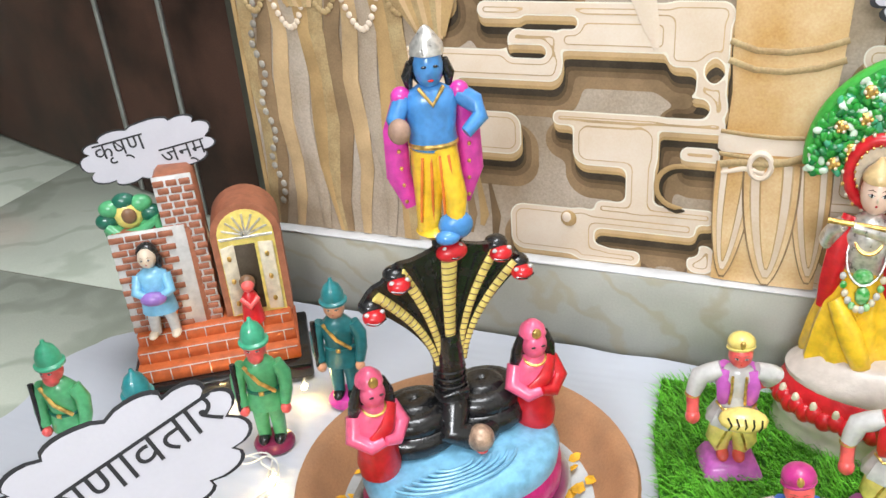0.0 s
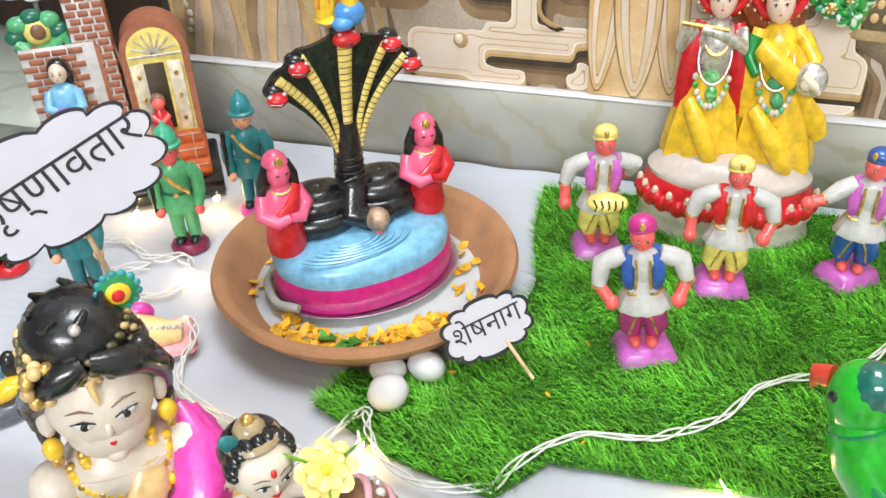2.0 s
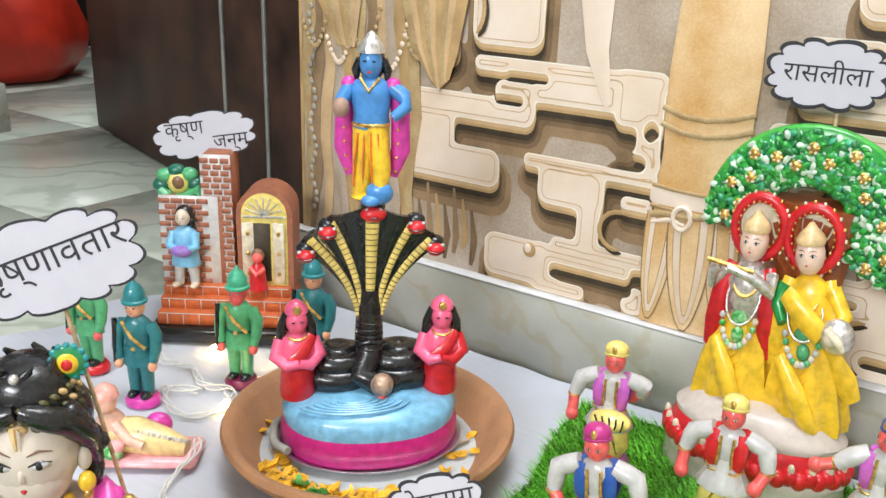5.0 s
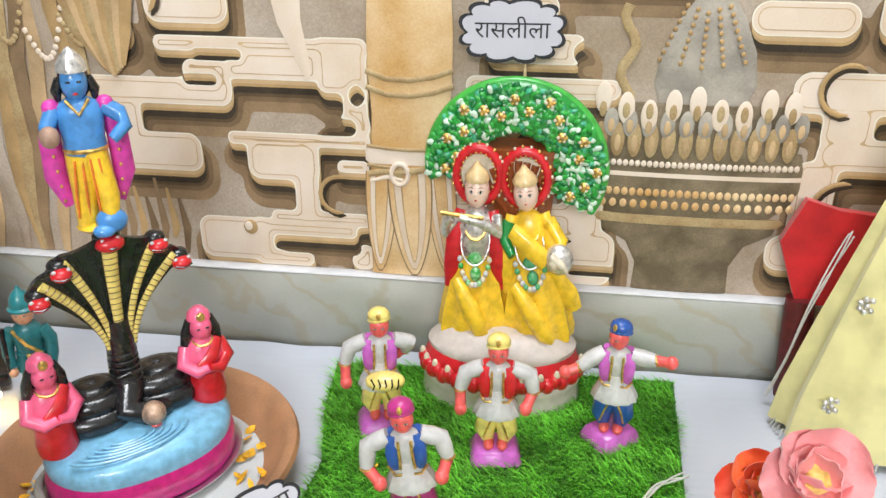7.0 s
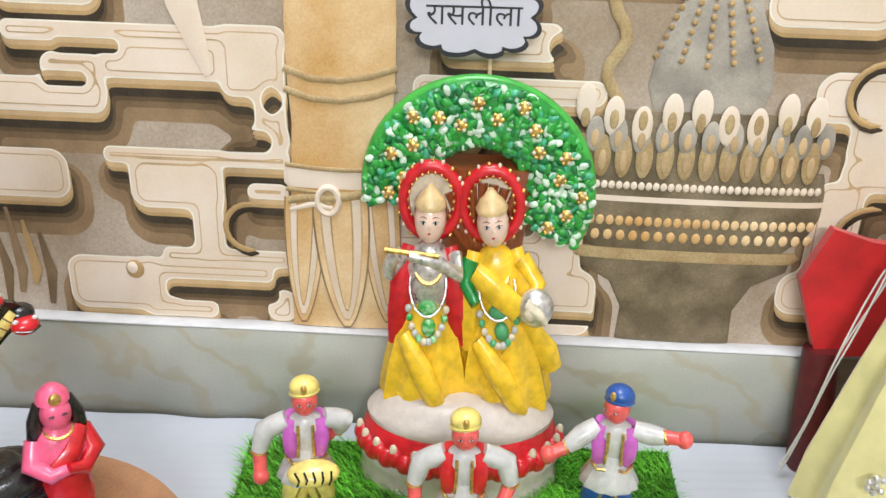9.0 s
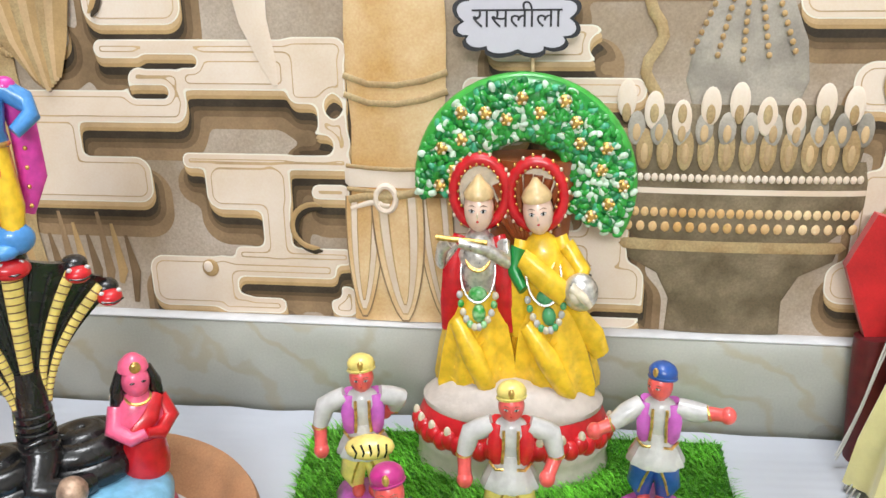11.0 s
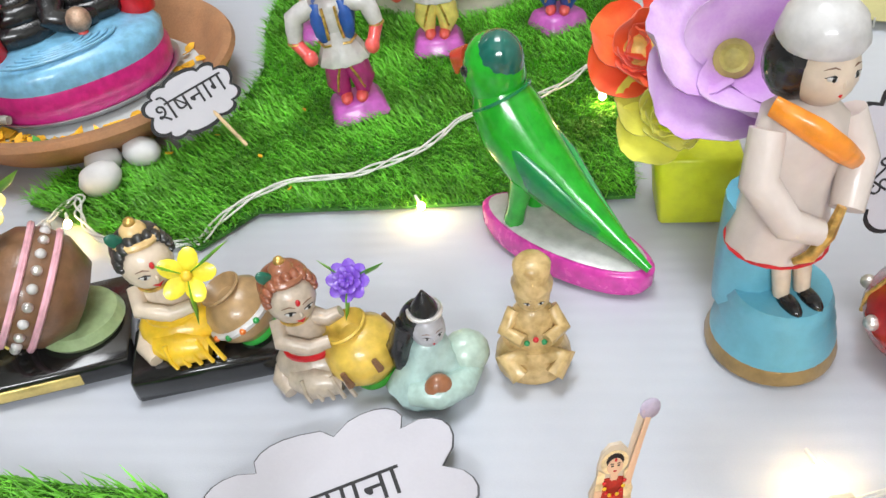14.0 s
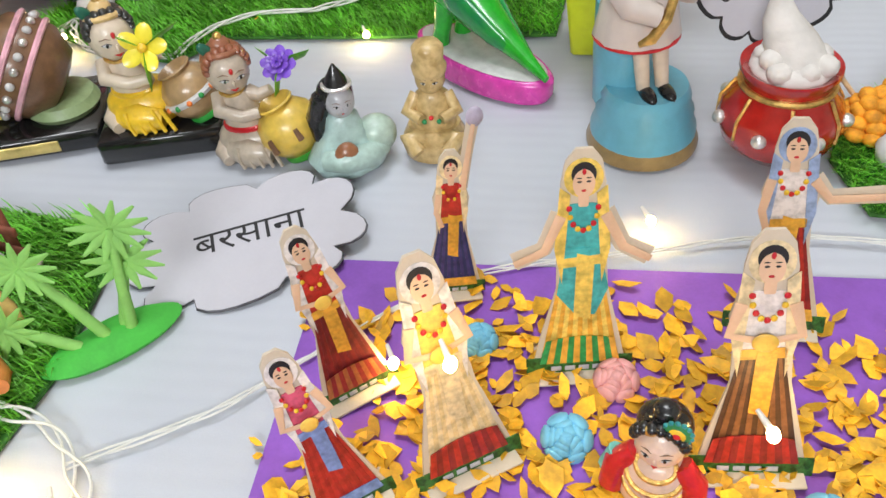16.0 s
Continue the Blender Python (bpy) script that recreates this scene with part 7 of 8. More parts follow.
k.lathe([(0.033, 0.09), (0.034, 0.093), (0.03, 0.11), (0.026, 0.135), (0.028, 0.16), (0.026, 0.178), (0.012, 0.188)], DRESS, n=28, sy=0.85, wave=0.03, folds=9)
k.ring((0, 0, 0.091), 0.0335, 0.0014, RED, m=5, sy=0.86)
k.path([(-0.026, -0.004, 0.176), (-0.034, -0.014, 0.15), (-0.02, -0.03, 0.128), (0.0, -0.034, 0.12)], [0.011, 0.012, 0.01, 0.008], DRESS, n=12)
k.path([(0.026, -0.004, 0.176), (0.034, -0.014, 0.15), (0.02, -0.03, 0.128)], [0.011, 0.012, 0.01], DRESS, n=12)
k.path([(0.012, -0.034, 0.135), (0.006, -0.036, 0.118), (-0.004, -0.036, 0.105), (-0.012, -0.032, 0.1)], [0.003, 0.004, 0.004, 0.002], GOLD, n=7)
k.path([(-0.026, -0.004, 0.19), (-0.012, -0.026, 0.184), (0.006, -0.03, 0.17), (0.03, -0.02, 0.15)], [0.006, 0.0075, 0.007, 0.005], paint("orange_scarf", (0.85, 0.28, 0.02)), n=10, flat=0.6)
k.ell((0.002, -0.004, 0.208), (0.019, 0.02, 0.022), SKIN)
face(k, 0.002, -0.004, 0.208, 0.0195)
k.ell((-0.008, 0.006, 0.209), (0.02, 0.018, 0.023), BLACK)
k.lathe([(0.023, 0.22), (0.025, 0.224), (0.021, 0.236), (0.012, 0.244), (0.002, 0.246)], WHITE, n=22)
k.M = Matrix()
k.thing("schoolgirl_figurine", pose(0.588, 0.449, 0.001, 0, 0, 8) @ Matrix.Diagonal((1.17, 1.17, 1.1, 1)), "painted girl in white dress with orange scarf on an aqua base", "figurine")

pot = holder("red_pot", pose(0.692, 0.44, 0.001) @ Matrix.Diagonal((1.08, 1.08, 0.9, 1)), "glossy red pot with gold band, filled with cotton", "pot")
REDGLOSS = paint("red_gloss", (0.42, 0.012, 0.008), 0.15, coat=0.8, bump=0.05)
Kit().lathe([(0.014, 0.0), (0.022, 0.002), (0.04, 0.022), (0.0445, 0.04), (0.042, 0.054), (0.031, 0.074), (0.03, 0.08), (0.035, 0.088), (0.0345, 0.092), (0.028, 0.088), (0.026, 0.08)], REDGLOSS, n=40).part("body", pot)
Kit().ring((0, 0, 0.074), 0.0315, 0.0028, GOLD, m=7, n=36).part("gold_band", pot)
for i in range(7):
    a = -2.9 + i * 0.9
    Kit().ell((0.0445 * math.cos(a), 0.0445 * math.sin(a), 0.044), (0.0055, 0.0055, 0.006), SILVER, n=10, rings=7).part("jewel", pot, "round mirror jewel")
    Kit().path([(0.034 * math.cos(a + 0.45), 0.034 * math.sin(a + 0.45), 0.071), (0.0435 * math.cos(a + 0.45), 0.0435 * math.sin(a + 0.45), 0.052), (0.044 * math.cos(a + 0.45), 0.044 * math.sin(a + 0.45), 0.034)], 0.0014, GOLD, n=5).part("gold_line", pot)
k = Kit()
rnd = random.Random(8)
k.ell((0, 0, 0.086), (0.029, 0.029, 0.014), COTTON)
k.path([(0.004, 0, 0.085), (-0.004, 0.004, 0.108), (-0.012, 0.01, 0.125), (-0.014, 0.014, 0.14)], [0.024, 0.018, 0.012, 0.006], COTTON, n=14)
for i in range(14):
    k.ell((rnd.uniform(-0.02, 0.02), rnd.uniform(-0.02, 0.02), 0.092 + rnd.uniform(-0.002, 0.006)), 0.009, COTTON, n=9, rings=6)
k.thing("cotton_wool", pose(0.692, 0.44, 0.001) @ Matrix.Diagonal((1.08, 1.08, 0.92, 1)), "fluffy white cotton wool rising from the red pot", "cotton")

for x, y, z in ((0.768, 0.462, 0.006), (0.815, 0.51, 0.006)):
    mg = holder("marigold", pose(x, y, z + 0.012), "orange cloth marigold head on the grass", "flower", "cloth marigolds")
    for r in range(4):
        for i in range(11 - 2 * r):
            a = 2 * math.pi * i / (11 - 2 * r) + r * 0.4
            q = 0.024 - 0.005 * r
            Kit().ell((q * math.cos(a), q * math.sin(a), 0.007 * r), (0.0085, 0.0085, 0.0065), MARIGOLD, (20 * math.sin(a), -20 * math.cos(a), 0), n=8, rings=6).part("petal", mg)
Kit().lathe([(0.006, 0.0), (0.016, 0.006), (0.018, 0.016), (0.012, 0.026), (0.001, 0.03)], PEBBLE, n=20).thing("white_ball", pose(0.78, 0.42, 0.008), "small white ball in the grass", "ball")

VEIL = mat("yellow_net_cloth", (0.72, 0.66, 0.3), 0.7, vary=0.08, scale=20, sheen=0.4, bump=0.3, fine=900)
veil = holder("yellow_veil", pose(0.80, 1.0, 0.0), "pale yellow net drape with beaded flowers and fringed hem", "drape")
Kit().lathe([(0.162, 0.01), (0.155, 0.06), (0.13, 0.16), (0.1, 0.27), (0.07, 0.38), (0.045, 0.47), (0.04, 0.6)], VEIL, n=60, sy=0.5, wave=0.06, folds=11).part("cloth", veil)
for z, a, R in ((0.075, -2.45, 0.157), (0.15, -1.9, 0.138), (0.2, -2.55, 0.124), (0.28, -2.1, 0.102), (0.1, -1.5, 0.148)):
    k = Kit()
    for j in range(7):
        b = j * 0.9
        k.ell((R * math.cos(a) + (0.008 * math.cos(b) if j else 0), 0.5 * R * math.sin(a) - 0.004, z + (0.008 * math.sin(b) if j else 0)), 0.0036, SILVER, n=7, rings=5)
    k.part("beaded_flower", veil, "small silver beaded flower")
k = Kit()
for i in range(70):
    a = 2 * math.pi * i / 70
    k.path([(0.163 * math.cos(a), 0.082 * math.sin(a), 0.014), (0.167 * math.cos(a), 0.085 * math.sin(a), 0.003)], 0.0012, SILVER, n=4)
k.part("fringe", veil)
red = Kit()
REDCLOTH = mat("red_satin", (0.6, 0.008, 0.012), 0.5, vary=0.12, scale=20, sheen=0.3)
pts = [(0.627, 0.218), (0.65, 0.274), (0.69, 0.262), (0.8, 0.25), (0.8, 0.14), (0.66, 0.13)]
red.slab([(x, z) for x, z in pts], 0.012, REDCLOTH)
red.thing("red_cushion", pose(0, 1.095, 0.0), "folded bright red satin cloth against the wall", "cloth")
Kit().path([(0.676, 1.075, 0.0), (0.668, 1.08, 0.08), (0.665, 1.085, 0.14)], [0.024, 0.02, 0.018], mat("maroon_stand", (0.12, 0.01, 0.012), 0.5), n=14).thing("maroon_stand", Matrix(), "dark maroon stand behind the yellow drape", "stand")

# ---- front: purple sheet, petals, cut-out dancers ----
sheet = Kit()
sheet.box((0.664, 0.0146, -0.0002), (0.58, 0.56, 0.0022), PURPLEFELT, (0, 0, 3.2), bev=0.0005)
sheet.thing("purple_sheet", Matrix(), "violet paper sheet under scattered marigold petals", "sheet")


def front_spot(rnd):
    while True:
        x, y = rnd.uniform(0.385, 0.9), rnd.uniform(-0.05, 0.272)
        edge = min(1, max(0.0, (0.274 - y) / 0.06)) * min(1, max(0.04, (x - 0.37) / 0.09))
        if rnd.random() < 0.15 + 0.85 * edge:
            return x, y, 0.0032


petals(1700, front_spot, 11, "marigold_petals", "thick scatter of torn orange marigold petals on the violet sheet", size=0.0092)
petals(9, lambda r: (r.uniform(0.36, 0.42), r.uniform(0.05, 0.28), 0.002), 12, "stray_petals", "stray marigold petals on the white cloth", size=0.007)
petals(12, lambda r: (r.uniform(0.0, 0.2), r.uniform(0.6, 0.9), 0.014), 13, "stray_petals", "stray orange petals on the grass mat", size=0.004)

CARD = mat("cream_card", (0.66, 0.56, 0.43), 0.7, vary=0.03)
P_SKIN = mat("print_skin", (0.78, 0.52, 0.34), 0.45, vary=0.05)
P_GREENBASE = mat("print_grass", (0.03, 0.14, 0.02), 0.45, vary=0.3, scale=200)


def smooth_outline(side, n=1):
    """Mirror a half profile of (z, half width, shift)."""
    return [(sh + w, z) for z, w, sh in side] + [(sh - w, z) for z, w, sh in reversed(side)]


def cutout(m, h, skirt, blouse, sash, veil_mt, label, pose_kind="front", hem=None, lean=0.0):
    """A printed card dancer: backing card with coloured print layers in front."""
    ob = holder("paper_dancer", m @ Matrix.Diagonal((0.86, 1, 1, 1)), label, "paper cut-out", "cut-out dancers on the violet sheet")
    s = h
    prof = [(0.0, 0.19, 0), (0.03, 0.205, 0), (0.2, 0.165, 0), (0.42, 0.105, 0.005), (0.55, 0.1, 0.0), (0.68, 0.12, 0), (0.78, 0.085, 0), (0.86, 0.085, 0), (0.94, 0.068, 0), (0.985, 0.03, 0)]
    Kit().slab([(x * s, z * s) for x, z in smooth_outline(prof)], 0.002, CARD).part("card", ob)
    Kit().box((0, 0.012, 0.0012), (0.4 * s, 0.05, 0.002), CARD, bev=0.0004).part("card_foot", ob)
    Kit().slab([(-0.23 * s, 0.0), (0.23 * s, 0.0), (0.23 * s, 0.085 * s), (-0.23 * s, 0.09 * s)], 0.0006, P_GREENBASE, -0.0021).part("grass_strip", ob, "printed green base strip")
    bars = Kit()
    for i in range(4):
        bars.box(((-0.1 + 0.06 * i) * s, -0.0031, 0.035 * s), (0.045 * s, 0.0006, 0.022 * s), PAPER, bev=0.0002)
    bars.part("caption_bar", ob)
    k = Kit()
    n = 13
    for i in range(n):
        u0, u1 = -1 + 2 * i / n, -1 + 2 * (i + 1) / n
        k.slab([(0.17 * s * u0, 0.07 * s), (0.17 * s * u1, 0.07 * s), (0.07 * s * u1, 0.56 * s), (0.07 * s * u0, 0.56 * s)], 0.0005 + 0.0004 * (i % 2), skirt[i % 2], -0.0022)
    k.part("skirt", ob, "printed pleated skirt")
    if hem:
        k = Kit()
        for i in range(12):
            u0, u1 = -1 + i / 6, -1 + (i + 1) / 6
            k.slab([(0.172 * s * u0, 0.07 * s), (0.172 * s * u1, 0.07 * s), (0.145 * s * u1, (0.2 - 0.02 * u1 * u1) * s), (0.145 * s * u0, (0.2 - 0.02 * u0 * u0) * s)], 0.0005 + 0.0003 * (i % 2), (hem, SAFF if hem is PGREEN else MAROON)[i % 2], -0.0039)
        k.part("hem", ob, "pleated coloured hem")
    if blouse is PTEAL:
        Kit().slab([(-0.1 * s, 0.4 * s), (-0.02 * s, 0.3 * s), (0.06 * s, 0.3 * s), (0.11 * s, 0.42 * s), (0.07 * s, 0.6 * s), (-0.07 * s, 0.6 * s)], 0.0005, PTEAL, -0.0029).part("apron", ob, "teal shawl end")
    Kit().slab([(-0.173 * s, 0.065 * s), (0.173 * s, 0.065 * s), (0.16 * s, 0.125 * s), (-0.16 * s, 0.125 * s)], 0.0004, hem or sash, -0.0033).part("hem", ob)
    Kit().slab(rounded(-0.085 * s, 0.085 * s, 0.53 * s, 0.78 * s, 0.05 * s), 0.0007, blouse, -0.0022).part("blouse", ob)
    Kit().slab([(-0.03 * s, 0.3 * s), (0.04 * s, 0.28 * s), (0.05 * s, 0.56 * s), (-0.02 * s, 0.58 * s)], 0.0005, sash, -0.0034).part("sash", ob)
    Kit().slab([(-0.075 * s, 0.52 * s), (0.08 * s, 0.53 * s), (0.08 * s, 0.57 * s), (-0.075 * s, 0.56 * s)], 0.0005, sash, -0.0031).part("belt", ob)
    k = Kit()
    k.slab([(x * s, z * s) for x, z in arc(0, 0.878, 0.074, 0, 360, 20)[:-1]], 0.0004, veil_mt, -0.0022)
    for d in (-1, 1):
        k.slab([(d * 0.05 * s, 0.82 * s), (d * 0.09 * s, 0.85 * s), (d * 0.11 * s, 0.6 * s), (d * 0.08 * s, 0.45 * s)][::d], 0.0004, veil_mt, -0.0032)
    k.part("veil", ob)
    Kit().slab([(0.047 * s * math.cos(a), 0.893 * s + 0.045 * s * math.sin(a)) for a in [2 * math.pi * i / 18 for i in range(18)]], 0.0004, INK, -0.0027).part("hair", ob)
    k = Kit()
    k.slab([(0.042 * s * math.cos(a), 0.86 * s + 0.053 * s * math.sin(a)) for a in [2 * math.pi * i / 18 for i in range(18)]], 0.0004, P_SKIN, -0.0032)
    k.slab(rounded(-0.02 * s, 0.02 * s, 0.77 * s, 0.82 * s, 0.01 * s), 0.0004, P_SKIN, -0.003)
    k.part("face_print", ob)
    k = Kit()
    for d in (-1, 1):
        k.ell((d * 0.017 * s, -0.0037, 0.868 * s), (0.009 * s, 0.0004, 0.004 * s), INK, n=8, rings=5)
        k.ell((d * 0.018 * s, -0.0037, 0.882 * s), (0.011 * s, 0.0003, 0.0022 * s), INK, n=8, rings=5)
    k.ell((0, -0.0037, 0.834 * s), (0.01 * s, 0.0004, 0.005 * s), RED, n=8, rings=5)
    k.ell((0, -0.0037, 0.905 * s), (0.008 * s, 0.0004, 0.012 * s), RED, n=8, rings=5)
    k.part("feature_print", ob)
    arms = {
        "front": (((-0.085, 0.74), (-0.12, 0.62), (-0.02, 0.6)), ((0.085, 0.74), (0.12, 0.62), (0.02, 0.6))),
        "open": (((-0.085, 0.74), (-0.15, 0.6), (-0.27, 0.55)), ((0.085, 0.74), (0.16, 0.6), (0.27, 0.54))),
        "up": (((-0.08, 0.72), (-0.1, 0.6), (-0.06, 0.5)), ((0.07, 0.74), (0.1, 0.92), (0.14, 1.14))),
        "side": (((-0.085, 0.74), (-0.11, 0.6), (-0.08, 0.5)), ((0.085, 0.74), (0.16, 0.66), (0.4, 0.68))),
    }[pose_kind]
    for arm in arms:
        k = Kit()
        k.path([(x * s, -0.0042, z * s) for x, z in arm], [0.022 * s, 0.018 * s, 0.014 * s], P_SKIN, n=8, flat=0.14)
        k.part("arm_print", ob)
        out = max(abs(x) for x, z in arm)
        if out > 0.2 or arm[2][1] > 1:
            Kit().path([(x * s, -0.0012, z * s) for x, z in arm], [0.04 * s, 0.036 * s, 0.04 * s], CARD, n=8, flat=0.06).part("card_margin", ob)
    if pose_kind == "up":
        Kit().ell((0.15 * s, -0.003, 1.18 * s), (0.055 * s, 0.0016, 0.06 * s), mat("print_pot", (0.45, 0.4, 0.5), 0.5)).part("pot_print", ob)
    elif pose_kind == "front":
        Kit().ell((0, -0.006, 0.6 * s), (0.045 * s, 0.0012, 0.035 * s), mat("print_gold_pot", (0.8, 0.5, 0.08), 0.45)).part("pot_print", ob)
    k = Kit()
    for i in range(9):
        a = math.pi * (1 + i / 8)
        k.ell((0.055 * s * math.cos(a), -0.0046, 0.77 * s + 0.09 * s * math.sin(a)), (0.012 * s, 0.0006, 0.012 * s), YELLOW if i % 2 else RED, n=7, rings=5)
    k.part("necklace", ob)
    return ob


def ink(name, c):
    return mat(name, c, 0.42, vary=0.15, scale=160)


MAROON, DEEPRED, NAVY = ink("print_maroon", (0.28, 0.02, 0.02)), ink("print_deep_red", (0.5, 0.03, 0.02)), ink("print_navy", (0.03, 0.04, 0.14))
SAFF, OLIVE, CREAMP = ink("print_saffron", (0.82, 0.42, 0.05)), ink("print_olive", (0.22, 0.12, 0.04)), ink("print_cream", (0.82, 0.66, 0.38))
PTEAL, PGREEN, PYEL = ink("print_teal", (0.06, 0.42, 0.42)), ink("print_green", (0.03, 0.32, 0.08)), ink("print_yellow", (0.85, 0.6, 0.12))
PWHITE, PROSE = ink("print_white", (0.78, 0.72, 0.68)), ink("print_rose", (0.65, 0.1, 0.18))
cutout(pose(0.46, 0.254, 0.002, -6, 4, 18), 0.118, (NAVY, ink("print_navy_b", (0.06, 0.05, 0.2))), DEEPRED, SAFF, CREAMP, "printed card dancer in navy skirt lifting a pot", "up")
cutout(pose(0.553, 0.194, 0.002, -6, 0, 12), 0.168, (SAFF, PYEL), PTEAL, PYEL, PYEL, "printed card dancer in teal and saffron with open arms", "open", PGREEN)
cutout(pose(0.675, 0.245, 0.002, -6, -4, -2), 0.158, (MAROON, DEEPRED), PWHITE, SAFF, ink("print_blue_veil", (0.3, 0.4, 0.6)), "printed card dancer in maroon skirt with one arm out", "side")
cutout(pose(0.417, 0.16, 0.002, -8, -6, 38), 0.138, (MAROON, ink("print_wine", (0.22, 0.015, 0.02))), DEEPRED, SAFF, PWHITE, "printed card dancer in maroon skirt holding a gold pot", "front", ink("print_brown_red", (0.4, 0.14, 0.04)))
cutout(pose(0.496, 0.113, 0.002, -8, -4, 34), 0.166, (CREAMP, ink("print_cream_shade", (0.76, 0.58, 0.28))), PYEL, CREAMP, PWHITE, "printed card dancer in cream sari with a lamp", "front", DEEPRED)
cutout(pose(0.653, 0.133, 0.002, -8, -4, 4), 0.17, (ink("print_dark_umber", (0.09, 0.04, 0.018)), ink("print_brown", (0.24, 0.1, 0.035))), PWHITE, SAFF, CREAMP, "printed card dancer in brown pleated skirt with a tray", "front", DEEPRED)
cutout(pose(0.435, 0.08, 0.002, -10, -8, 36), 0.13, (DEEPRED, ink("print_crimson", (0.42, 0.02, 0.015))), PROSE, ink("print_blue", (0.2, 0.3, 0.6)), PWHITE, "printed card dancer in red with a rose blouse")


def rose(m, s, mt, label):
    ob = holder("foam_rose", m, label, "foam rose", "foam roses among the petals")
    for r in range(4):
        n = 6 - r
        for i in range(n):
            a = 2 * math.pi * i / n + 0.6 * r
            q = s * (0.85 - 0.22 * r)
            k = Kit().ell((q * math.cos(a), q * math.sin(a), s * (0.45 + 0.16 * r)), (0.2 * s, 0.5 * s * (1 - 0.12 * r), 0.5 * s), mt, (0, -18, math.degrees(a)), n=10, rings=7)
            k.part("petal", ob)
    Kit().ell((0, 0, 0.55 * s), (0.8 * s, 0.8 * s, 0.5 * s), mt).part("heart", ob)
    return ob


rose(pose(0.577, 0.186, 0.004, 25, 0, 0), 0.0135, ROSEPINK, "salmon foam rose beside the teal dancer")
rose(pose(0.55, 0.14, 0.004, 35, 0, 0), 0.0145, ROSEBLUE, "sky blue foam rose among the petals")
rose(pose(0.487, 0.208, 0.004, 30, 0, 0), 0.012, ROSEBLUE, "sky blue foam rose behind the cream dancer")
rose(pose(0.69, 0.105, 0.004, 30, 0, 0), 0.0145, ROSEBLUE, "sky blue foam rose at the front")

# child bust in the petals
k = Kit()
k.skin = paint("bust_skin", (0.8, 0.58, 0.46), 0.3, vary=0.04)
k.lathe([(0.03, 0.0), (0.034, 0.012), (0.03, 0.035), (0.022, 0.05), (0.01, 0.056)], k.skin, n=24, sy=0.75)
for s in (-1, 1):
    k.path([(s * 0.02, 0, 0.052), (s * 0.034, -0.004, 0.036), (s * 0.036, -0.01, 0.01)], [0.01, 0.012, 0.012], RED, n=10)
k.path([(-0.036, 0.0, 0.045), (-0.044, 0.0, 0.02)], 0.008, paint("mint_ribbon", (0.2, 0.6, 0.5)))
for z, R in ((0.05, 0.017), (0.04, 0.024), (0.03, 0.026)):
    k.ring((0, -0.008, z), R, 0.0026, GOLD, rot=(30, 0, 0), m=6, sy=0.8)
k.ell((0, -0.002, 0.078), (0.0225, 0.0225, 0.0235), k.skin)
face(k, 0, -0.002, 0.077, 0.0225)
k.ell((0, 0.007, 0.088), (0.0245, 0.0215, 0.0225), BLACK)
for i in range(9):
    a = math.pi * (0.05 + 0.9 * i / 8)
    k.ell((0.021 * math.cos(a), -0.012, 0.09 + 0.013 * math.sin(a)), (0.0055, 0.007, 0.005), BLACK, n=8, rings=6)
k.ell((0, 0.004, 0.108), (0.012, 0.012, 0.009), BLACK)
k.ell((-0.009, -0.014, 0.1), (0.007, 0.004, 0.005), GOLD)
feather(k, 0.013, -0.012, 0.105, 0.0125, 20)
k.thing("child_bust", pose(0.6, 0.112, 0.002, 0, 0, -14) @ Matrix.Diagonal((0.62, 0.62, 0.68, 1)), "ivory child bust with black hair, gold necklaces and feather", "figurine")

# ---- garden toys on the second grass mat ----
def palm(m, h, label, turn):
    ob = holder("foam_palm", m, label, "toy palm", "foam palm trees")
    Kit().path([(0, 0, 0), (0.006 * turn, 0, h * 0.5), (0.014 * turn, 0, h)], [0.0045, 0.0038, 0.0032], FOAMLIGHT, n=8).part("trunk", ob)
    for i in range(12):
        a = 2 * math.pi * i / 12 + 0.2
        Kit().path([(0.014 * turn, 0, h), (0.014 * turn + 0.014 * math.cos(a), -0.003, h + 0.012 * math.sin(a)), (0.014 * turn + 0.027 * math.cos(a), -0.005, h + 0.022 * math.sin(a))], [0.0026, 0.0032, 0.001], FOAMLIGHT, n=6, flat=0.45).part("frond", ob)
    return ob


Kit().lathe([(0.03, 0.0), (0.033, 0.004), (0.026, 0.01), (0.001, 0.012)], FOAMGREEN, sx=1.55, sy=0.6, n=30).thing("foam_mound", pose(0.234, 0.179, 0.001, 0, 0, 46), "bright green foam mound under toy palms", "mound")
palm(pose(0.246, 0.188, 0.01, -12, 0, 22), 0.078, "tall pale green foam palm", 0.6)
palm(pose(0.232, 0.178, 0.01, -12, -14, 22), 0.07, "pale green foam palm leaning outward", -1.6)
palm(pose(0.218, 0.166, 0.009, -10, -38, 22), 0.045, "short pale green foam palm", -1.4)
palm(pose(0.24, 0.19, 0.01, -12, 0, 22), 0.05, "middle pale green foam palm", 1.0)
fence = holder("toy_fence", pose(0.088, 0.25, 0.006, 0, 0, -10), "rust brown toy rail fence on the grass mat", "fence")
RUST = mat("rust_brown_foam", (0.22, 0.06, 0.03), 0.7, vary=0.15)
for x in (-0.13, -0.045, 0.04):
    Kit().box((x, 0, 0.028), (0.008, 0.006, 0.06), RUST, bev=0.001).part("post", fence)
for z in (0.022, 0.042):
    Kit().box((-0.05, -0.004, z), (0.21, 0.004, 0.008), RUST, (0, 2, 0), bev=0.001).part("rail", fence)
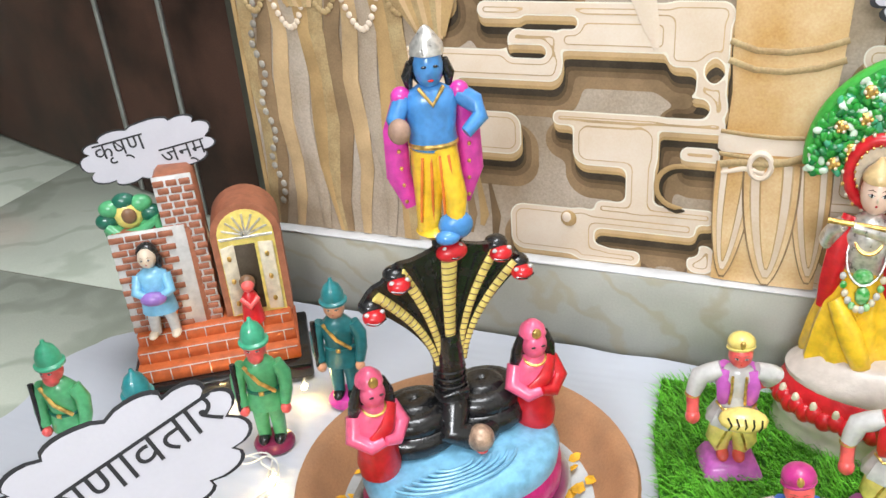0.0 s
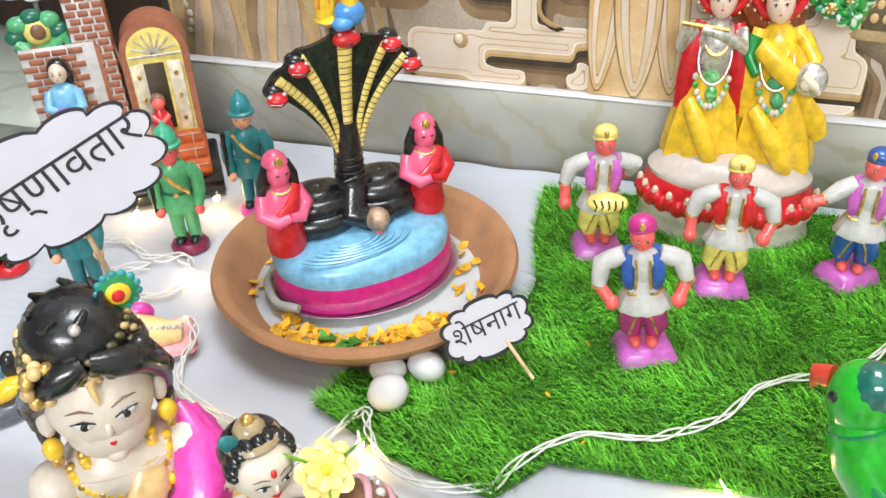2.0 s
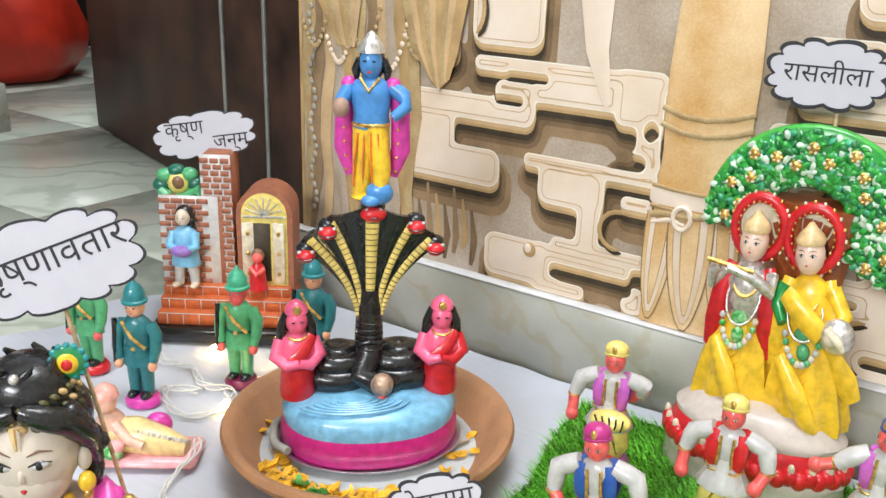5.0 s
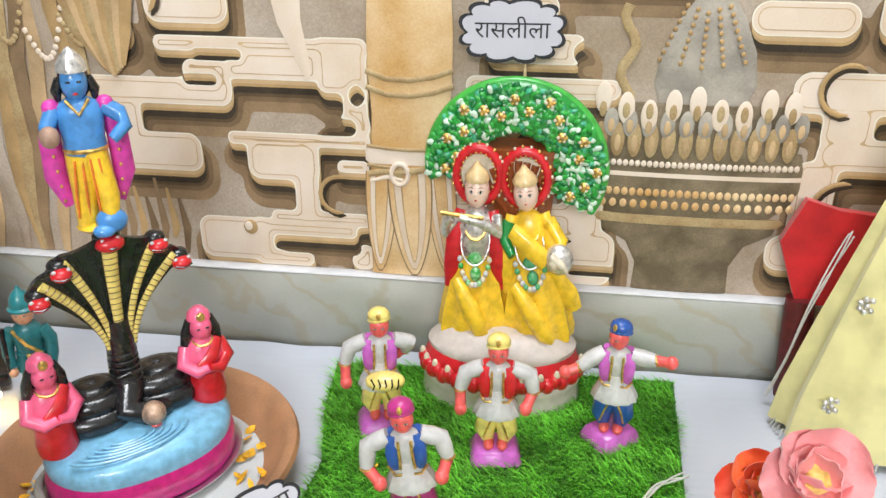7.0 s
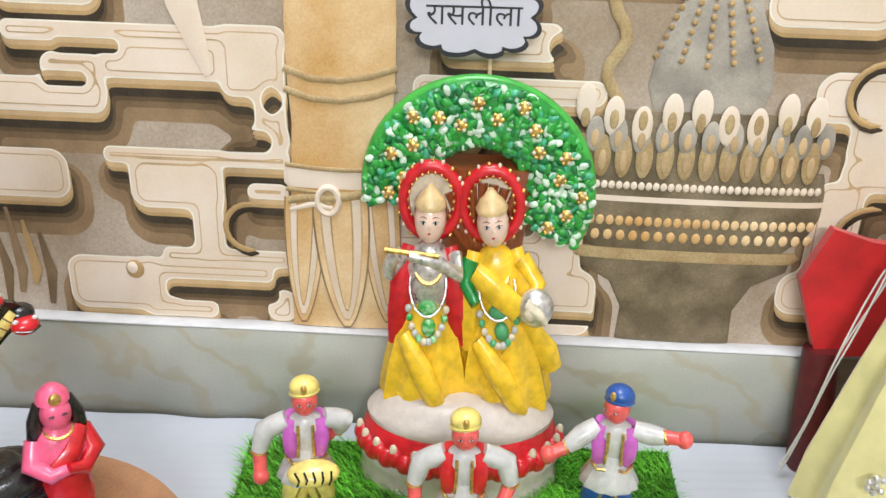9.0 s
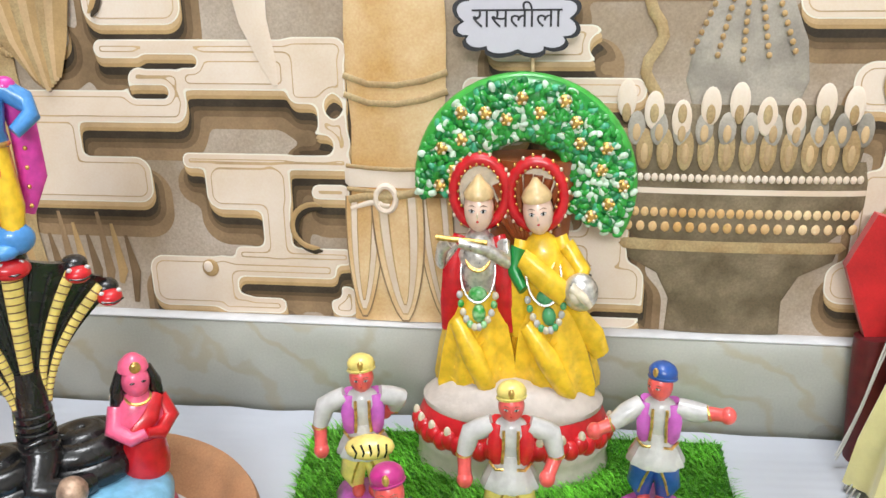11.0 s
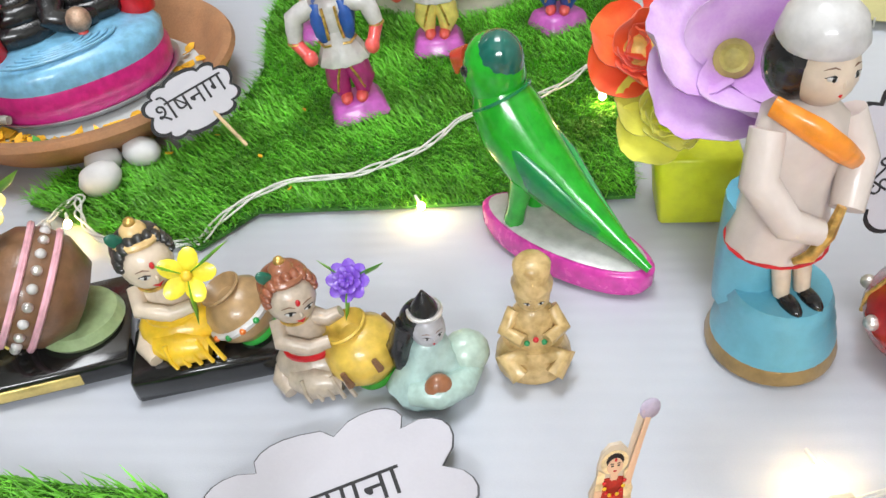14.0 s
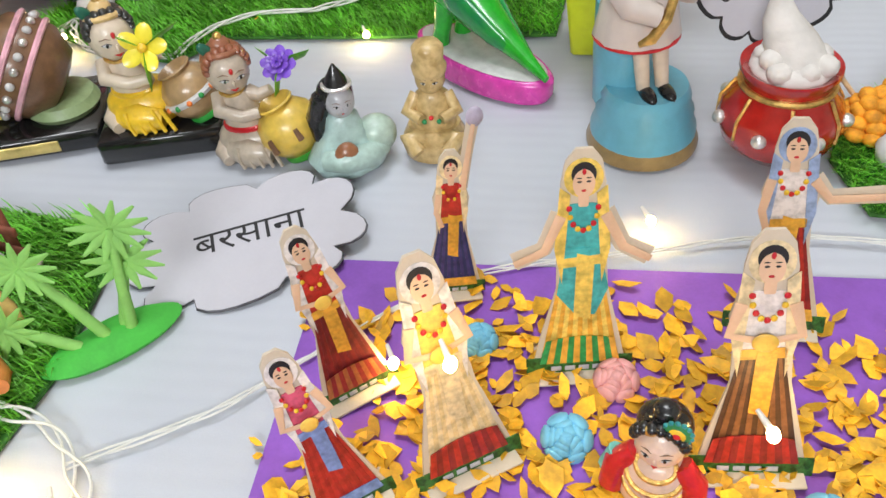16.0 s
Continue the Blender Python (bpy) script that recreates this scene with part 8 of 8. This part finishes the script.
Kit().box((0.046, -0.012, 0.002), (0.03, 0.024, 0.004), CARD, (0, 0, 20), bev=0.001).part("card_foot", fence)
k = Kit()
k.path([(0, 0, 0.006), (0.002, 0, 0.03), (0.0, 0, 0.05), (-0.004, 0, 0.064)], [0.013, 0.012, 0.009, 0.007], paint("sand_toy", (0.75, 0.5, 0.16)), n=10, flat=0.5)
k.ell((-0.007, 0, 0.07), (0.009, 0.006, 0.007), paint("sand_toy_head", (0.75, 0.5, 0.16)))
for x in (-0.014, 0.014):
    k.path([(x * 0.3, 0, 0.03), (x, -0.004, 0.014), (x * 1.3, -0.008, 0.003)], [0.007, 0.006, 0.004], paint("sand_toy_leg", (0.75, 0.5, 0.16)), n=8)
k.thing("toy_animal", pose(0.142, 0.182, 0.008, 0, 0, 25), "sand-yellow upright toy animal on the grass", "toy")
Kit().ell((0, 0, 0.018), (0.02, 0.02, 0.018), PEBBLE).thing("white_stone", pose(0.115, 0.215, 0.006), "round white stone on the grass", "stone")
k = Kit()
TERRA = paint("terracotta_toy", (0.62, 0.2, 0.05))
k.path([(-0.03, 0, 0.012), (0.0, 0, 0.014), (0.03, 0, 0.01), (0.045, -0.006, 0.016)], [0.012, 0.013, 0.008, 0.005], TERRA, n=10)
for x in (-0.02, 0.02):
    k.path([(x, -0.006, 0.01), (x + 0.004, -0.012, 0.002)], 0.005, TERRA, n=7)
k.thing("lying_toy", pose(0.155, 0.142, 0.008, 0, 0, -25), "orange-brown lying toy animal at the mat's edge", "toy")


# ---- fairy lights ----
def strand(points, label, turns=1.0, sep=0.0035, lamps=(), r=0.0011):
    """A pair of loosely twisted white wires through points, with small lamps."""
    P = [Vector(p) for p in points]
    dense = []
    for i in range(len(P) - 1):
        p0, p1, p2, p3 = P[max(i - 1, 0)], P[i], P[i + 1], P[min(i + 2, len(P) - 1)]
        for j in range(8):
            t = j / 8
            dense.append(0.5 * ((2 * p1) + (p2 - p0) * t + (2 * p0 - 5 * p1 + 4 * p2 - p3) * t * t + (3 * p1 - p0 - 3 * p2 + p3) * t ** 3))
    dense.append(P[-1])
    ob = holder("fairy_lights", Matrix(), label, "fairy lights")
    for w in range(3):
        pts = []
        for i, p in enumerate(dense):
            d = (dense[min(i + 1, len(dense) - 1)] - dense[max(i - 1, 0)]).normalized()
            side = Vector((-d.y, d.x, 0))
            a = turns * i * 0.33 + w * 2.09
            pts.append(p + side * sep * math.sin(a) * (1 + 0.5 * math.sin(i * 0.21 + w)) + Vector((0, 0, sep * 0.35 * (1 + math.cos(a)))))
        Kit().path(pts, r, WIRE, n=6).part("wire", ob)
    for q in lamps:
        lamp(q, ob)
    return ob


def lamp(q, ob):
    x, y, z = q
    Kit().path([(x - 0.006, y + 0.01, z + 0.002), (x - 0.002, y + 0.003, z + 0.001), (x, y, z)], [0.0013, 0.0018, 0.002], WIRE, n=8).part("lamp_socket", ob)
    b = Kit().ell((x + 0.001, y - 0.003, z), (0.0035, 0.0046, 0.0035), GLOW).part("bulb", ob, "glowing warm white bulb")
    return b


G = 0.014
strand([(0.118, 0.55, 0.004), (0.145, 0.588, G), (0.184, 0.622, G), (0.24, 0.632, G), (0.272, 0.65, G), (0.31, 0.68, G), (0.335, 0.722, G), (0.372, 0.748, G), (0.41, 0.765, G), (0.447, 0.8, G), (0.48, 0.85, G), (0.516, 0.873, G)], "white twisted fairy-light wires across the grass mat", lamps=((0.312, 0.592, 0.012), (0.476, 0.758, 0.02)))
strand([(0.118, 0.548, 0.004), (0.06, 0.53, 0.012), (0.02, 0.545, 0.016), (-0.005, 0.575, 0.015), (-0.02, 0.6, 0.012), (-0.04, 0.57, 0.006), (-0.06, 0.52, 0.004)], "white fairy-light wires looping at the mat corner", 1.3, lamps=((-0.006, 0.556, 0.02),))
strand([(0.25, 0.08, 0.003), (0.325, 0.13, 0.003), (0.375, 0.18, 0.004), (0.432, 0.238, 0.004), (0.482, 0.275, 0.003), (0.586, 0.305, 0.003), (0.653, 0.326, 0.003), (0.72, 0.335, 0.003), (0.83, 0.33, 0.003)], "thin white fairy-light wires round the violet sheet", 1.6, 0.002, ((0.438, 0.172, 0.022), (0.595, 0.33, 0.016), (0.494, 0.1, 0.118), (0.652, 0.115, 0.068)), 0.0008)
strand([(0.12, 0.1, 0.012), (0.18, 0.11, 0.012), (0.225, 0.105, 0.004), (0.26, 0.075, 0.003), (0.28, 0.03, 0.003), (0.25, -0.02, 0.003)], "bunched white fairy-light wires by the garden toys", 1.2, 0.006, ((0.262, 0.05, 0.012), (0.215, 0.06, 0.01)))
strand([(-0.55, 0.83, 0.004), (-0.47, 0.79, 0.006), (-0.42, 0.8, 0.004), (-0.37, 0.775, 0.006), (-0.33, 0.79, 0.004), (-0.3, 0.75, 0.004), (-0.33, 0.71, 0.004), (-0.4, 0.735, 0.006), (-0.36, 0.765, 0.004)], "tangled white fairy-light wires before the brick house", 1.4, 0.006, ((-0.345, 0.905, 0.02), (-0.302, 0.76, 0.012), (-0.44, 0.86, 0.01)))
strand([(-0.52, 0.46, 0.05), (-0.45, 0.45, 0.04), (-0.42, 0.49, 0.06), (-0.5, 0.5, 0.03), (-0.56, 0.45, 0.02), (-0.5, 0.42, 0.03), (-0.43, 0.46, 0.05)], "white fairy-light wires draped over the archer", 1.2, 0.008)
strand([(-0.235, 0.66, 0.03), (-0.225, 0.64, 0.02), (-0.23, 0.62, 0.006), (-0.2, 0.58, 0.004), (-0.1, 0.55, 0.004), (-0.05, 0.54, 0.004)], "white fairy-light wires running past the reclining figure", 1.2, 0.004, ((-0.19, 0.54, 0.01),))
strand([(0.70, 1.06, 0.24), (0.668, 1.05, 0.15), (0.65, 1.05, 0.06), (0.635, 1.05, 0.01)], "white wires hanging beside the yellow drape", 0.6, 0.01)

# ---- floor slabs ----
slab_me = {}
for i in range(-6, 4):
    for j in range(-4, 6):
        x0, y0 = -0.5 + 0.75 * i, 1.067 + 0.62 * j
        x1, y1 = min(x0 + 0.75, 2.3), min(y0 + 0.62, 4.15)
        if x0 < -4.7 or y0 < -2.7 or x1 - x0 < 0.1 or y1 - y0 < 0.1:
            continue
        key = (round(x1 - x0, 3), round(y1 - y0, 3))
        if key not in slab_me:
            slab_me[key] = Kit().box(((x1 - x0) / 2, (y1 - y0) / 2, -0.0045), (x1 - x0 - 0.003, y1 - y0 - 0.003, 0.008), TILE, bev=0.0006).mesh("tile")
        t = new("tile", slab_me[key])
        t.parent = floor
        t.location = (x0, y0, -0.007)
